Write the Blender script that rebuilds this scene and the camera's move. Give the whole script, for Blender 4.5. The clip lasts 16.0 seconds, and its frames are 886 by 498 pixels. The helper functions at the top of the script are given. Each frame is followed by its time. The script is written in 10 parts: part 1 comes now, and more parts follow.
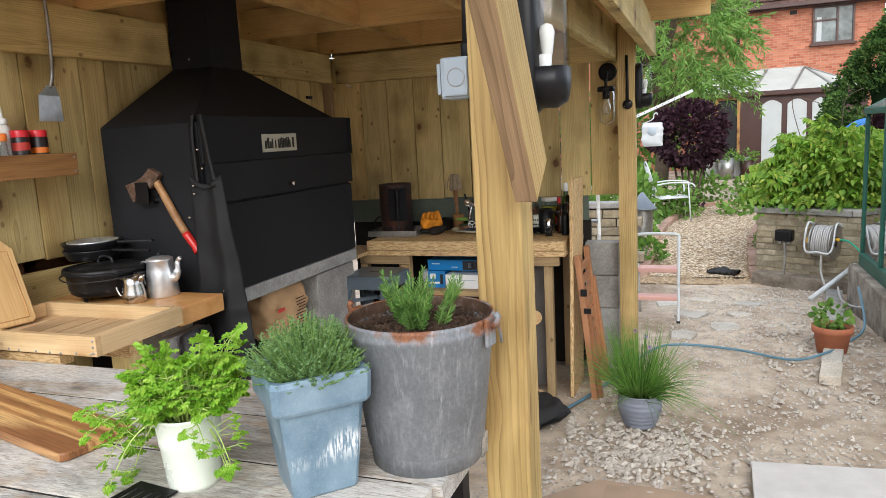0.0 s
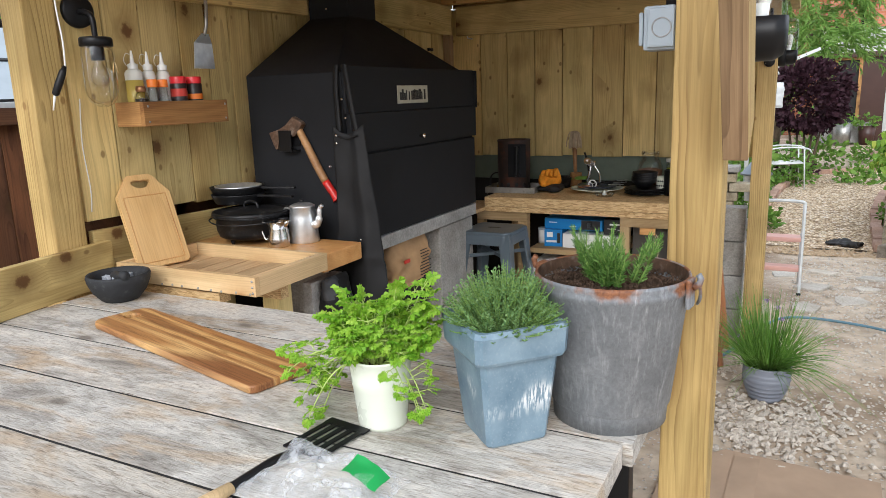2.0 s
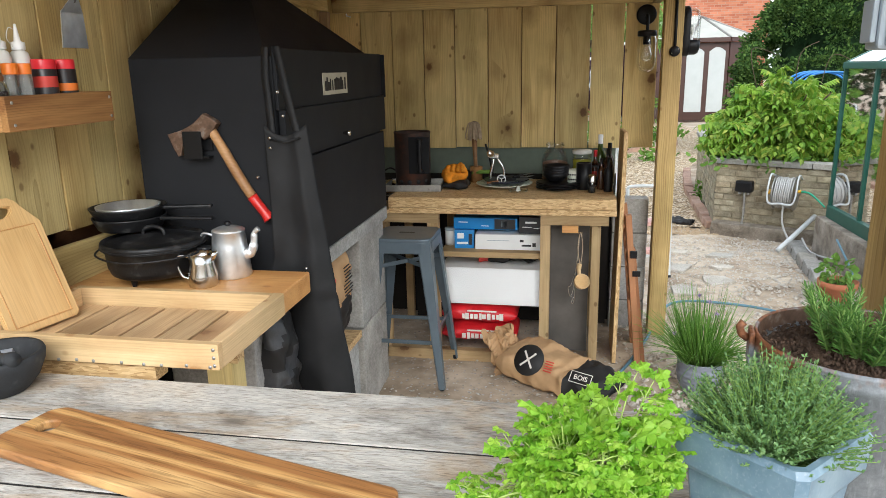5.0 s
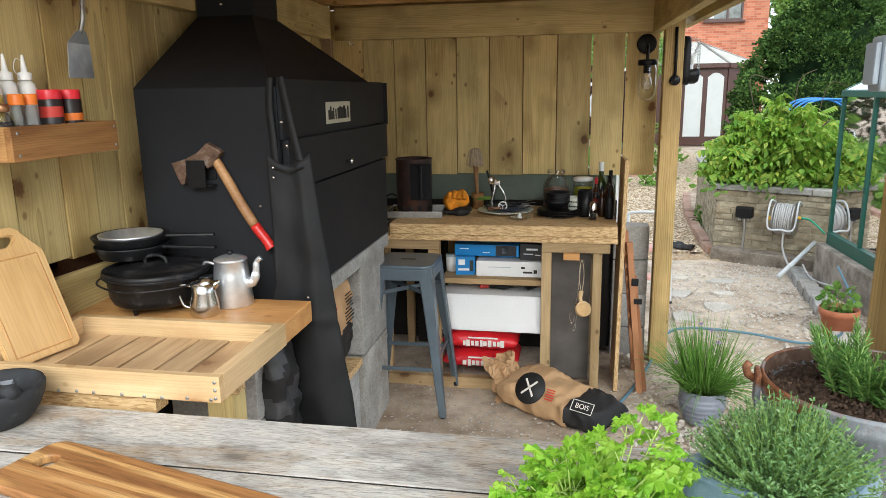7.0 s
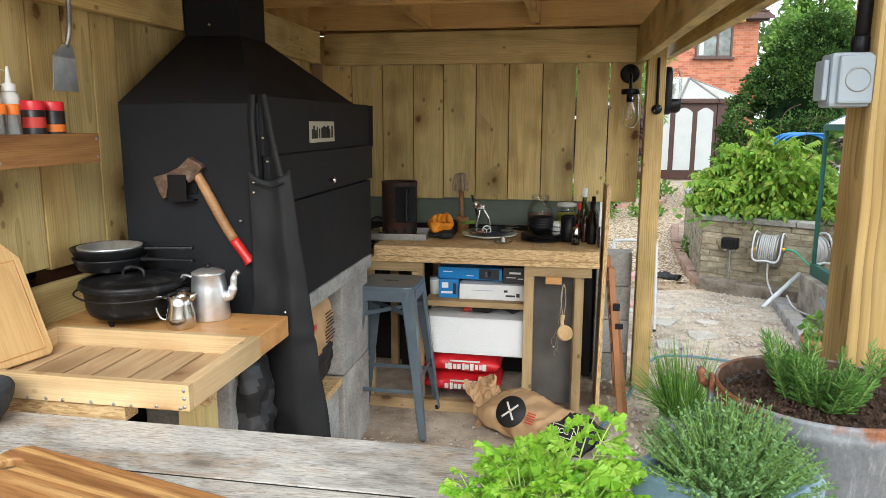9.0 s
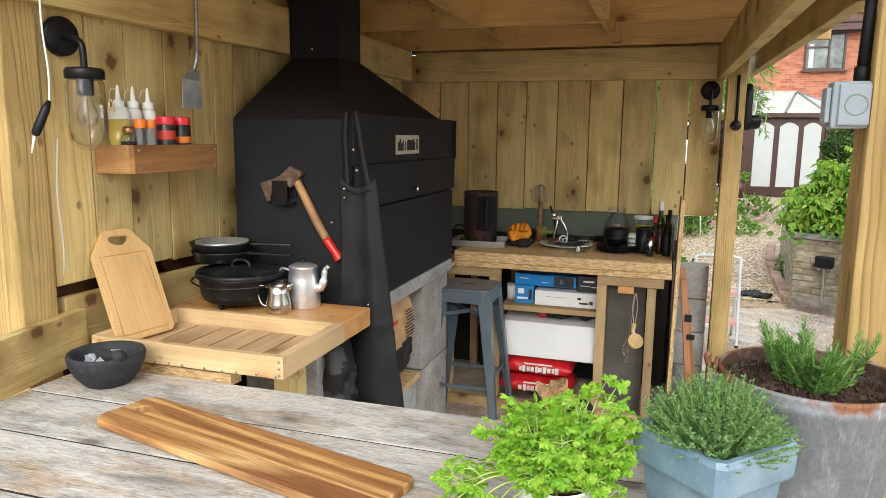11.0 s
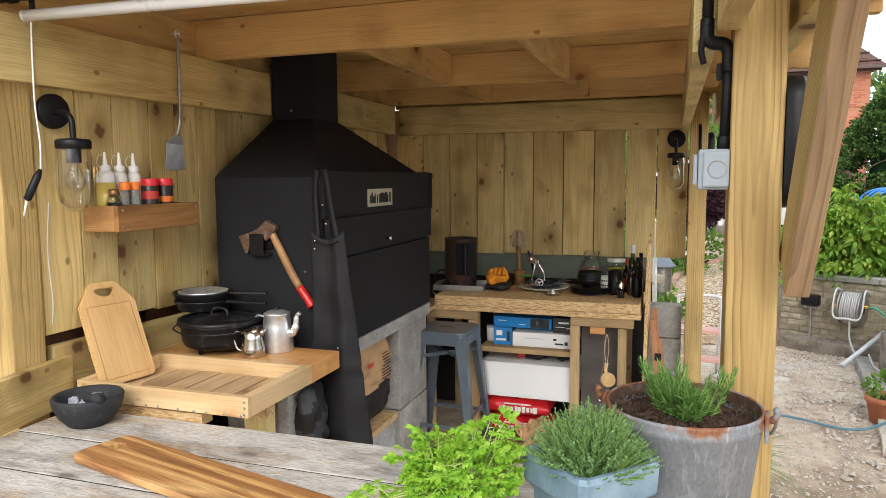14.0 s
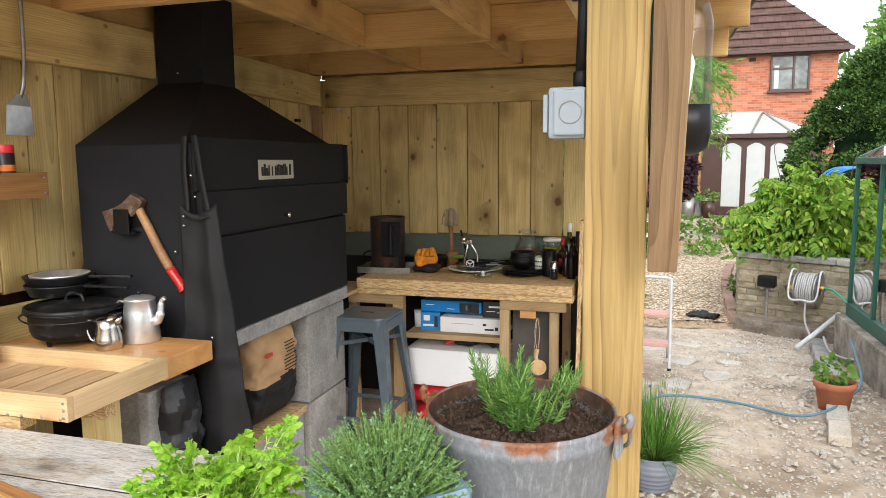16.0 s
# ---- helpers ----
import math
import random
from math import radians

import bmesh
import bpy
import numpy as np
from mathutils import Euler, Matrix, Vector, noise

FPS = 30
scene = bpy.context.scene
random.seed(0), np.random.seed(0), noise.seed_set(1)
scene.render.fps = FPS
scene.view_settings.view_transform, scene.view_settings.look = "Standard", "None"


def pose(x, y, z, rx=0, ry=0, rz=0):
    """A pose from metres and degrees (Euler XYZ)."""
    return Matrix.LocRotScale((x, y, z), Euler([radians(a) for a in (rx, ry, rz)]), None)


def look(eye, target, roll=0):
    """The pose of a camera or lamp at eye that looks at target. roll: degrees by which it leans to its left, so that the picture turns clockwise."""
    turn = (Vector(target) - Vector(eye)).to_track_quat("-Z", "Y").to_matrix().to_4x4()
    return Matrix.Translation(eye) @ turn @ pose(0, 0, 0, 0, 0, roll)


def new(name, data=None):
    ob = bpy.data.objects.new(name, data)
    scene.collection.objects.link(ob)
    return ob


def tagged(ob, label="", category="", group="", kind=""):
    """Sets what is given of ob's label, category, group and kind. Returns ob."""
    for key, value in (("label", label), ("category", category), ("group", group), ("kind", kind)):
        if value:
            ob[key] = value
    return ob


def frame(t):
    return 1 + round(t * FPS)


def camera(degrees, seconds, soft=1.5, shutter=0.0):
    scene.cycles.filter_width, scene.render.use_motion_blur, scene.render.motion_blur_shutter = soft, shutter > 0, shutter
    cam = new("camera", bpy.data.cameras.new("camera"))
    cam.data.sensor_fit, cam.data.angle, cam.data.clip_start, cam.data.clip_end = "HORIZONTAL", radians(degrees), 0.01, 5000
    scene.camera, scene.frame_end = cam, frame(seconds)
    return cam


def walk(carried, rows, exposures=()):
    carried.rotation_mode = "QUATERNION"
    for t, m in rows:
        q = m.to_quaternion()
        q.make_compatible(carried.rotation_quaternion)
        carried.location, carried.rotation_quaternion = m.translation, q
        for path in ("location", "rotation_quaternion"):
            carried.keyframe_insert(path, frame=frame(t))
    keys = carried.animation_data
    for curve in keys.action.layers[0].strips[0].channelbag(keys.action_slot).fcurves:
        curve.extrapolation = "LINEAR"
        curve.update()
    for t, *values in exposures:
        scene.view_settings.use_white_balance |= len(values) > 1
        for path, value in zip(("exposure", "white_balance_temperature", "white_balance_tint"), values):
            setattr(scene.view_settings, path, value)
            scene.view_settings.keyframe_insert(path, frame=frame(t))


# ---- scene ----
cam = camera(64.9, 16.0, soft=0.85)
PATH = [
    (0, (2.31, -4.294, 1.47), (1.619, -2.444, 1.151), -3.1),
    (0.5, (2.303, -4.305, 1.492), (1.576, -2.478, 1.129), -2.5),
    (1, (2.321, -4.297, 1.485), (1.4, -2.562, 1.109), -3.0),
    (1.5, (2.282, -4.303, 1.467), (1.308, -2.607, 1.049), -2.7),
    (2, (2.116, -4.367, 1.47), (1.216, -2.633, 1.041), -1.9),
    (2.5, (1.971, -4.421, 1.488), (1.201, -2.619, 1.087), -0.2),
    (3, (1.896, -4.39, 1.512), (1.198, -2.559, 1.112), 0.1),
    (5.5, (1.365, -4.102, 1.529), (1.037, -2.196, 1.019), -1.3),
    (6, (1.408, -4.105, 1.539), (1.075, -2.195, 1.048), -1.4),
    (6.5, (1.414, -4.118, 1.554), (1.068, -2.203, 1.09), -1.2),
    (7, (1.399, -4.118, 1.549), (1.042, -2.2, 1.11), -0.9),
    (7.5, (1.405, -4.113, 1.542), (1.048, -2.194, 1.107), -0.3),
    (8, (1.451, -4.1, 1.525), (1.117, -2.174, 1.104), -0.1),
    (10.5, (1.448, -4.278, 1.512), (1.062, -2.336, 1.229), 1.5),
    (11, (1.571, -4.342, 1.522), (0.976, -2.46, 1.2), 0.6),
    (11.5, (1.686, -4.439, 1.506), (0.926, -2.626, 1.137), -0.4),
    (12, (1.723, -4.476, 1.535), (0.902, -2.68, 1.218), -0.8),
    (12.5, (1.737, -4.481, 1.57), (0.918, -2.669, 1.353), -0.7),
    (13, (1.758, -4.471, 1.57), (0.988, -2.633, 1.401), -0.2),
    (13.5, (1.777, -4.463, 1.566), (1.075, -2.6, 1.386), -0.0),
    (14, (1.793, -4.462, 1.567), (1.165, -2.574, 1.364), -0.4),
    (14.5, (1.795, -4.456, 1.571), (1.193, -2.558, 1.379), -1.2),
    (15, (1.811, -4.442, 1.571), (1.211, -2.54, 1.415), -2.0),
    (15.5, (1.874, -4.364, 1.546), (1.291, -2.459, 1.371), -1.7),
    (16, (1.993, -4.101, 1.505), (1.426, -2.199, 1.258), -0.5),
]

walk(cam, [(t, look(eye, target, roll)) for t, eye, target, roll in PATH], exposures=((0, 0.40, 5980, 10), (1.5, 0.34, 5960, 10), (3, 0.33, 5960, 10), (5.5, 0.65, 5900, 6), (8, 0.65, 5900, 6), (10.5, 0.69, 6060, 6), (12, 0.44, 6200, 10), (13, 0.50, 6200, 10), (14.5, 0.55, 6200, 10), (16, 0.72, 6150, 10)))

# ---- world and light: bright overcast day ----
world = bpy.data.worlds.new("world")
scene.world = world
world.use_nodes = True
wn, wl = world.node_tree.nodes, world.node_tree.links
wn.clear()
w_out = wn.new("ShaderNodeOutputWorld")
w_bg = wn.new("ShaderNodeBackground")
w_sky = wn.new("ShaderNodeTexSky")
w_sky.sky_type, w_sky.sun_disc = "NISHITA", False
w_sky.sun_elevation, w_sky.sun_rotation = radians(31), radians(164)
w_sky.dust_density, w_sky.air_density = 3.0, 1.0
w_mix = wn.new("ShaderNodeMix")
w_mix.data_type = "RGBA"
w_mix.inputs[0].default_value = 0.72
w_mix.inputs[7].default_value = (9.5, 9.6, 9.8, 1)
w_bg.inputs[1].default_value = 0.15
wl.new(w_sky.outputs[0], w_mix.inputs[6])
wl.new(w_mix.outputs[2], w_bg.inputs[0])
wl.new(w_bg.outputs[0], w_out.inputs[0])
sun = new("sun", bpy.data.lights.new("sun", "SUN"))
sun.data.energy, sun.data.angle, sun.data.color = 1.7, radians(35), (1.0, 0.96, 0.9)
sun.matrix_basis = look((3.6, -9.6, 6.1), (1, 0, 0))


# ---- materials ----
def mat_base(name, rough=0.6, metal=0.0, spec=0.5):
    m = bpy.data.materials.new(name)
    m.use_nodes = True
    n, l = m.node_tree.nodes, m.node_tree.links
    b = n["Principled BSDF"]
    b.inputs["Roughness"].default_value = rough
    b.inputs["Metallic"].default_value = metal
    b.inputs["Specular IOR Level"].default_value = spec
    return m, n, l, b


def node_coords(n, l, scale=(1, 1, 1), shift=True):
    """Object coordinates, moved by each object's own random number."""
    tc = n.new("ShaderNodeTexCoord")
    mp = n.new("ShaderNodeMapping")
    mp.inputs["Scale"].default_value = scale
    if shift:
        oi = n.new("ShaderNodeObjectInfo")
        mul = n.new("ShaderNodeMath")
        mul.operation, mul.inputs[1].default_value = "MULTIPLY", 37.0
        add = n.new("ShaderNodeVectorMath")
        l.new(oi.outputs["Random"], mul.inputs[0])
        l.new(tc.outputs["Object"], add.inputs[0])
        l.new(mul.outputs[0], add.inputs[1])
        l.new(add.outputs[0], mp.inputs[0])
    else:
        l.new(tc.outputs["Object"], mp.inputs[0])
    return mp.outputs[0]


def node_noise(n, l, vec, scale, detail=4.0, rough=0.55, dist=0.0):
    t = n.new("ShaderNodeTexNoise")
    t.inputs["Scale"].default_value = scale
    t.inputs["Detail"].default_value = detail
    t.inputs["Roughness"].default_value = rough
    t.inputs["Distortion"].default_value = dist
    l.new(vec, t.inputs["Vector"])
    return t.outputs["Fac"]


def node_ramp(n, l, fac, stops):
    r = n.new("ShaderNodeValToRGB")
    e = r.color_ramp.elements
    while len(e) > 1:
        e.remove(e[-1])
    e[0].position, e[0].color = stops[0][0], (*stops[0][1], 1)
    for p, c in stops[1:]:
        k = e.new(p)
        k.color = (*c, 1)
    l.new(fac, r.inputs[0])
    return r.outputs[0]


def node_mix(n, l, fac, a, b, mode="MIX"):
    m = n.new("ShaderNodeMix")
    m.data_type, m.blend_type = "RGBA", mode
    for slot, v in ((0, fac), (6, a), (7, b)):
        if isinstance(v, (int, float)):
            m.inputs[slot].default_value = v
        elif isinstance(v, tuple):
            m.inputs[slot].default_value = (*v, 1)
        else:
            l.new(v, m.inputs[slot])
    return m.outputs[2]


def node_bump(n, l, b, height, strength=0.3, dist=0.01):
    bp = n.new("ShaderNodeBump")
    bp.inputs["Strength"].default_value = strength
    bp.inputs["Distance"].default_value = dist
    l.new(height, bp.inputs["Height"])
    l.new(bp.outputs[0], b.inputs["Normal"])


def vary(n, l, col, amount=0.25):
    """Each object a little lighter or darker."""
    oi = n.new("ShaderNodeObjectInfo")
    mr = n.new("ShaderNodeMapRange")
    mr.inputs["To Min"].default_value, mr.inputs["To Max"].default_value = 1 - amount, 1 + amount
    l.new(oi.outputs["Random"], mr.inputs["Value"])
    turn = n.new("ShaderNodeMath")
    turn.operation, turn.inputs[1].default_value = "MULTIPLY", 7.3
    fr = n.new("ShaderNodeMath")
    fr.operation = "FRACT"
    l.new(oi.outputs["Random"], turn.inputs[0])
    l.new(turn.outputs[0], fr.inputs[0])
    col = node_mix(n, l, min(1.0, amount * 3), col, node_ramp(n, l, fr.outputs[0], [(0, (1.05, 0.98, 0.86)), (0.5, (1, 1, 1)), (1, (0.95, 1.0, 1.02))]), "MULTIPLY")
    return node_mix(n, l, 1.0, col, mr.outputs[0], "MULTIPLY")


def mix(a, b, k):
    return tuple(x + (y - x) * k for x, y in zip(a, b))


def wood_mat(name, light, dark, knot=(0.10, 0.05, 0.02), rough=0.65, var=0.14, knots=True, stain=None, ring=0.008, bump=0.25, lines=0.5, sparse=0.45):
    """Flat-sawn timber, grain along the object's own X: growth rings about a pith outside the board, knots, stains."""
    m, n, l, b = mat_base(name, rough, 0, 0.3)
    c = node_coords(n, l)
    tc = n.new("ShaderNodeTexCoord")
    oi = n.new("ShaderNodeObjectInfo")

    def own(turn, lo, hi):
        k = n.new("ShaderNodeMath")
        k.operation, k.inputs[1].default_value = "MULTIPLY", turn
        f = n.new("ShaderNodeMath")
        f.operation = "FRACT"
        r = n.new("ShaderNodeMapRange")
        r.inputs["To Min"].default_value, r.inputs["To Max"].default_value = lo, hi
        l.new(oi.outputs["Random"], k.inputs[0])
        l.new(k.outputs[0], f.inputs[0])
        l.new(f.outputs[0], r.inputs["Value"])
        return r.outputs[0]

    def stretched(sc, scale, detail, rgh, dist=0.0):
        mp = n.new("ShaderNodeMapping")
        mp.inputs["Scale"].default_value = sc
        l.new(c, mp.inputs[0])
        return node_noise(n, l, mp.outputs[0], scale, detail, rgh, dist)
    pith = n.new("ShaderNodeCombineXYZ")
    l.new(own(13.7, -0.05, 0.05), pith.inputs[1])
    l.new(own(29.3, 0.018, 0.07), pith.inputs[2])
    rc = n.new("ShaderNodeVectorMath")
    l.new(tc.outputs["Object"], rc.inputs[0])
    l.new(pith.outputs[0], rc.inputs[1])
    v = n.new("ShaderNodeTexVoronoi")
    kn = n.new("ShaderNodeMapping")
    kn.inputs["Scale"].default_value = (4.4, 6.0, 6.0)
    l.new(c, kn.inputs[0])
    v.inputs["Scale"].default_value = 1.0
    l.new(kn.outputs[0], v.inputs["Vector"])
    def thin_out(tex):
        """Distance to the nearest knot, with most of the knots left out."""
        sc = n.new("ShaderNodeSeparateColor")
        lt = n.new("ShaderNodeMath")
        lt.operation, lt.inputs[1].default_value = "LESS_THAN", sparse
        far = n.new("ShaderNodeMath")
        l.new(tex.outputs["Color"], sc.inputs[0])
        l.new(sc.outputs[0], lt.inputs[0])
        l.new(lt.outputs[0], far.inputs[0])
        l.new(tex.outputs["Distance"], far.inputs[1])
        return far.outputs[0]
    near_knot = thin_out(v)
    wave = n.new("ShaderNodeTexWave")
    wave.wave_type, wave.rings_direction, wave.wave_profile = "RINGS", "X", "SAW"
    wave.inputs["Scale"].default_value = 0.314 / ring
    wave.inputs["Distortion"].default_value = 0.0
    l.new(rc.outputs[0], wave.inputs["Vector"])
    drift = stretched((1.5, 5.0, 5.0), 1.0, 2.0, 0.5)
    ph = n.new("ShaderNodeMath")
    ph.operation, ph.inputs[1].default_value = "MULTIPLY", 34.0
    l.new(drift, ph.inputs[0])
    phase = ph.outputs[0]
    if knots:
        bend = n.new("ShaderNodeMapRange")
        bend.interpolation_type = "SMOOTHSTEP"
        bend.inputs["From Max"].default_value = 0.55
        bend.inputs["To Min"].default_value, bend.inputs["To Max"].default_value = 9.0, 0.0
        l.new(near_knot, bend.inputs["Value"])
        add = n.new("ShaderNodeMath")
        l.new(phase, add.inputs[0])
        l.new(bend.outputs[0], add.inputs[1])
        phase = add.outputs[0]
    l.new(phase, wave.inputs["Phase Offset"])
    fib = stretched((5, 230, 230), 1.0, 3, 0.6)
    broad = stretched((1.3, 11, 11), 1.0, 4, 0.6, 0.8)
    col = node_ramp(n, l, broad, [(0.30, dark), (0.47, mix(dark, light, 0.7)), (0.58, light), (0.76, mix(light, dark, 0.35))])
    late = tuple(0.84 * x / y for x, y in zip(dark, light))
    fade = node_ramp(n, l, stretched((1.2, 14, 14), 1.3, 2, 0.5), [(0.40, (0.25, 0.25, 0.25)), (0.62, (1, 1, 1))])
    rings = node_ramp(n, l, wave.outputs["Fac"], [(0.0, (1.03, 1.03, 1.02)), (0.55, (1, 1, 0.99)), (0.86, mix(late, (1, 1, 1), 0.3)), (0.97, late), (1.0, (1.0, 1.0, 1.0))])
    lined = node_mix(n, l, 1.0, col, rings, "MULTIPLY")
    col = node_mix(n, l, node_mix(n, l, 1.0, fade, (lines, lines, lines), "MULTIPLY"), col, lined)
    col = node_mix(n, l, 0.22, col, node_ramp(n, l, fib, [(0.32, (0.40, 0.34, 0.26)), (0.6, (1.02, 1.02, 1.01))]), "MULTIPLY")
    if knots:
        edge = node_mix(n, l, 0.16, near_knot, node_noise(n, l, c, 46, 3, 0.6), "ADD")
        halo = node_ramp(n, l, edge, [(0.20, (0.95, 0.95, 0.95)), (0.33, (0.55, 0.55, 0.55)), (0.58, (0, 0, 0))])
        col = node_mix(n, l, halo, col, mix(dark, knot, 0.45))
        kf = node_ramp(n, l, edge, [(0.15, (0.95, 0.95, 0.95)), (0.185, (0.75, 0.75, 0.75)), (0.205, (0.2, 0.2, 0.2)), (0.24, (0, 0, 0))])
        col = node_mix(n, l, kf, col, knot)
        speck = n.new("ShaderNodeTexVoronoi")
        sp = n.new("ShaderNodeMapping")
        sp.inputs["Scale"].default_value = (9.5, 14, 14)
        l.new(c, sp.inputs[0])
        speck.inputs["Scale"].default_value = 1.0
        l.new(sp.outputs[0], speck.inputs["Vector"])
        col = node_mix(n, l, node_ramp(n, l, thin_out(speck), [(0.09, (0.8, 0.8, 0.8)), (0.15, (0, 0, 0))]), col, mix(knot, dark, 0.25))
    big = node_noise(n, l, c, 2.3, 3, 0.6)
    if stain:
        col = node_mix(n, l, node_ramp(n, l, big, [(0.45, (0, 0, 0)), (0.7, (0.75, 0.75, 0.75))]), col, stain)
    else:
        col = node_mix(n, l, 0.75, col, node_ramp(n, l, big, [(0.3, (0.68, 0.69, 0.62)), (0.5, (0.98, 0.97, 0.93)), (0.68, (1.10, 1.06, 1.02))]), "MULTIPLY")
    col = vary(n, l, col, var)
    l.new(col, b.inputs["Base Color"])
    node_bump(n, l, b, fib, bump, 0.003)
    return m


def plain_mat(name, col, rough=0.5, metal=0.0, var=0.12, scale=14.0, bump=0.05, spec=0.5, dirt=None, dirt_at=0.6, fine=160.0, shift=True):
    """A paint, plastic, metal or cloth with mottling at two scales and fine relief."""
    m, n, l, b = mat_base(name, rough, metal, spec)
    c = node_coords(n, l, shift=shift)
    big = node_noise(n, l, c, scale, 4, 0.6)
    small = node_noise(n, l, c, fine, 3, 0.6)
    lo, hi = tuple(x * (1 - var) for x in col), tuple(min(1, x * (1 + var)) for x in col)
    out = node_ramp(n, l, big, [(0.3, lo), (0.7, hi)])
    if dirt:
        out = node_mix(n, l, node_ramp(n, l, big, [(dirt_at, (0, 0, 0)), (dirt_at + 0.12, (0.85, 0.85, 0.85))]), out, dirt)
    l.new(out, b.inputs["Base Color"])
    rr = n.new("ShaderNodeMapRange")
    rr.inputs["To Min"].default_value, rr.inputs["To Max"].default_value = max(0.02, rough - 0.12), min(1, rough + 0.12)
    l.new(big, rr.inputs["Value"])
    l.new(rr.outputs[0], b.inputs["Roughness"])
    node_bump(n, l, b, small, bump, 0.002)
    return m


def glass_mat(name, tint=(0.95, 0.98, 0.97), rough=0.02, clear=0.82, edge=1.0):
    """Thin glass: mostly clear, with a glossy skin."""
    m = bpy.data.materials.new(name)
    m.use_nodes = True
    n, l = m.node_tree.nodes, m.node_tree.links
    n.clear()
    o = n.new("ShaderNodeOutputMaterial")
    tr = n.new("ShaderNodeBsdfTransparent")
    tr.inputs[0].default_value = (*tint, 1)
    gl = n.new("ShaderNodeBsdfGlossy")
    gl.inputs["Roughness"].default_value = rough
    fr = n.new("ShaderNodeFresnel")
    fr.inputs[0].default_value = 1.5
    mp = n.new("ShaderNodeMapRange")
    mp.inputs["To Min"].default_value, mp.inputs["To Max"].default_value = (1 - clear) * 0.25, edge
    mx = n.new("ShaderNodeMixShader")
    l.new(fr.outputs[0], mp.inputs["Value"])
    l.new(mp.outputs[0], mx.inputs[0])
    l.new(tr.outputs[0], mx.inputs[1])
    l.new(gl.outputs[0], mx.inputs[2])
    l.new(mx.outputs[0], o.inputs[0])
    return m


def leaf_mat(name, cols, rough=0.45, trans=0.25, spec=0.3):
    """Leaves, each with its own green."""
    m, n, l, b = mat_base(name, rough, 0, spec)
    g = n.new("ShaderNodeNewGeometry")
    k = len(cols) - 1
    col = node_ramp(n, l, g.outputs["Random Per Island"], [(i / k, c) for i, c in enumerate(cols)])
    c = node_coords(n, l, shift=False)
    col = node_mix(n, l, 0.5, col, node_ramp(n, l, node_noise(n, l, c, 9, 2), [(0.3, (0.7, 0.7, 0.7)), (0.7, (1.15, 1.15, 1.1))]), "MULTIPLY")
    l.new(col, b.inputs["Base Color"])
    t = n.new("ShaderNodeBsdfTranslucent")
    l.new(col, t.inputs[0])
    mx = n.new("ShaderNodeMixShader")
    mx.inputs[0].default_value = trans
    out = n["Material Output"]
    l.new(b.outputs[0], mx.inputs[1])
    l.new(t.outputs[0], mx.inputs[2])
    l.new(mx.outputs[0], out.inputs[0])
    return m


def film_mat():
    """Thin milky film: part clear, part white."""
    m = bpy.data.materials.new("milky_film")
    m.use_nodes = True
    n, l = m.node_tree.nodes, m.node_tree.links
    b = n["Principled BSDF"]
    b.inputs["Base Color"].default_value = (0.78, 0.80, 0.82, 1)
    b.inputs["Roughness"].default_value = 0.18
    tr = n.new("ShaderNodeBsdfTransparent")
    mx = n.new("ShaderNodeMixShader")
    c = node_coords(n, l)
    k = node_ramp(n, l, node_noise(n, l, c, 28, 4, 0.7), [(0.35, (0.04, 0.04, 0.04)), (0.70, (0.5, 0.5, 0.5))])
    l.new(k, mx.inputs[0])
    l.new(tr.outputs[0], mx.inputs[1])
    l.new(b.outputs[0], mx.inputs[2])
    l.new(mx.outputs[0], n["Material Output"].inputs[0])
    return m


PINE = wood_mat("treated_pine", (0.65, 0.51, 0.235), (0.47, 0.345, 0.14), knot=(0.12, 0.055, 0.018), var=0.19, ring=0.0085, lines=0.7, sparse=0.32)
PINE_POST = wood_mat("post_pine", (0.53, 0.39, 0.17), (0.35, 0.235, 0.09), knot=(0.2, 0.10, 0.03), bump=0.4, ring=0.010, lines=1.0, sparse=0.8)
PINE_RED = wood_mat("redwood_rafter", (0.66, 0.45, 0.19), (0.54, 0.335, 0.125), knot=(0.15, 0.055, 0.02), var=0.08, ring=0.007, lines=0.6, sparse=0.6)
TRAYWOOD = wood_mat("worn_tray_slats", (0.60, 0.42, 0.245), (0.44, 0.29, 0.155), knot=(0.2, 0.10, 0.05), var=0.12, rough=0.7, ring=0.006, lines=0.5)
FRAMEWOOD = wood_mat("rough_sawn_frame", (0.47, 0.34, 0.185), (0.32, 0.215, 0.11), rough=0.8, ring=0.007, lines=0.5)
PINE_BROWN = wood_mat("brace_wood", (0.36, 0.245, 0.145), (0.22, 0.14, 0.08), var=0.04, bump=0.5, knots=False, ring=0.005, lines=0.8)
PALEWOOD = wood_mat("pale_planed_wood", (0.70, 0.51, 0.29), (0.58, 0.40, 0.21), knot=(0.35, 0.17, 0.06), var=0.1, rough=0.5, ring=0.006, lines=0.4)
ORANGEWOOD = wood_mat("oiled_slab", (0.62, 0.34, 0.13), (0.47, 0.225, 0.07), knot=(0.3, 0.12, 0.04), var=0.05, rough=0.42, ring=0.006, lines=0.5)
SHELFWOOD = wood_mat("shelf_wood", (0.46, 0.25, 0.095), (0.24, 0.11, 0.04), var=0.25, knots=True, ring=0.006, lines=0.6)
BAMBOO = wood_mat("bamboo_board", (0.70, 0.46, 0.21), (0.60, 0.37, 0.15), var=0.04, knots=False, rough=0.5, bump=0.1, ring=0.012, lines=0.25)
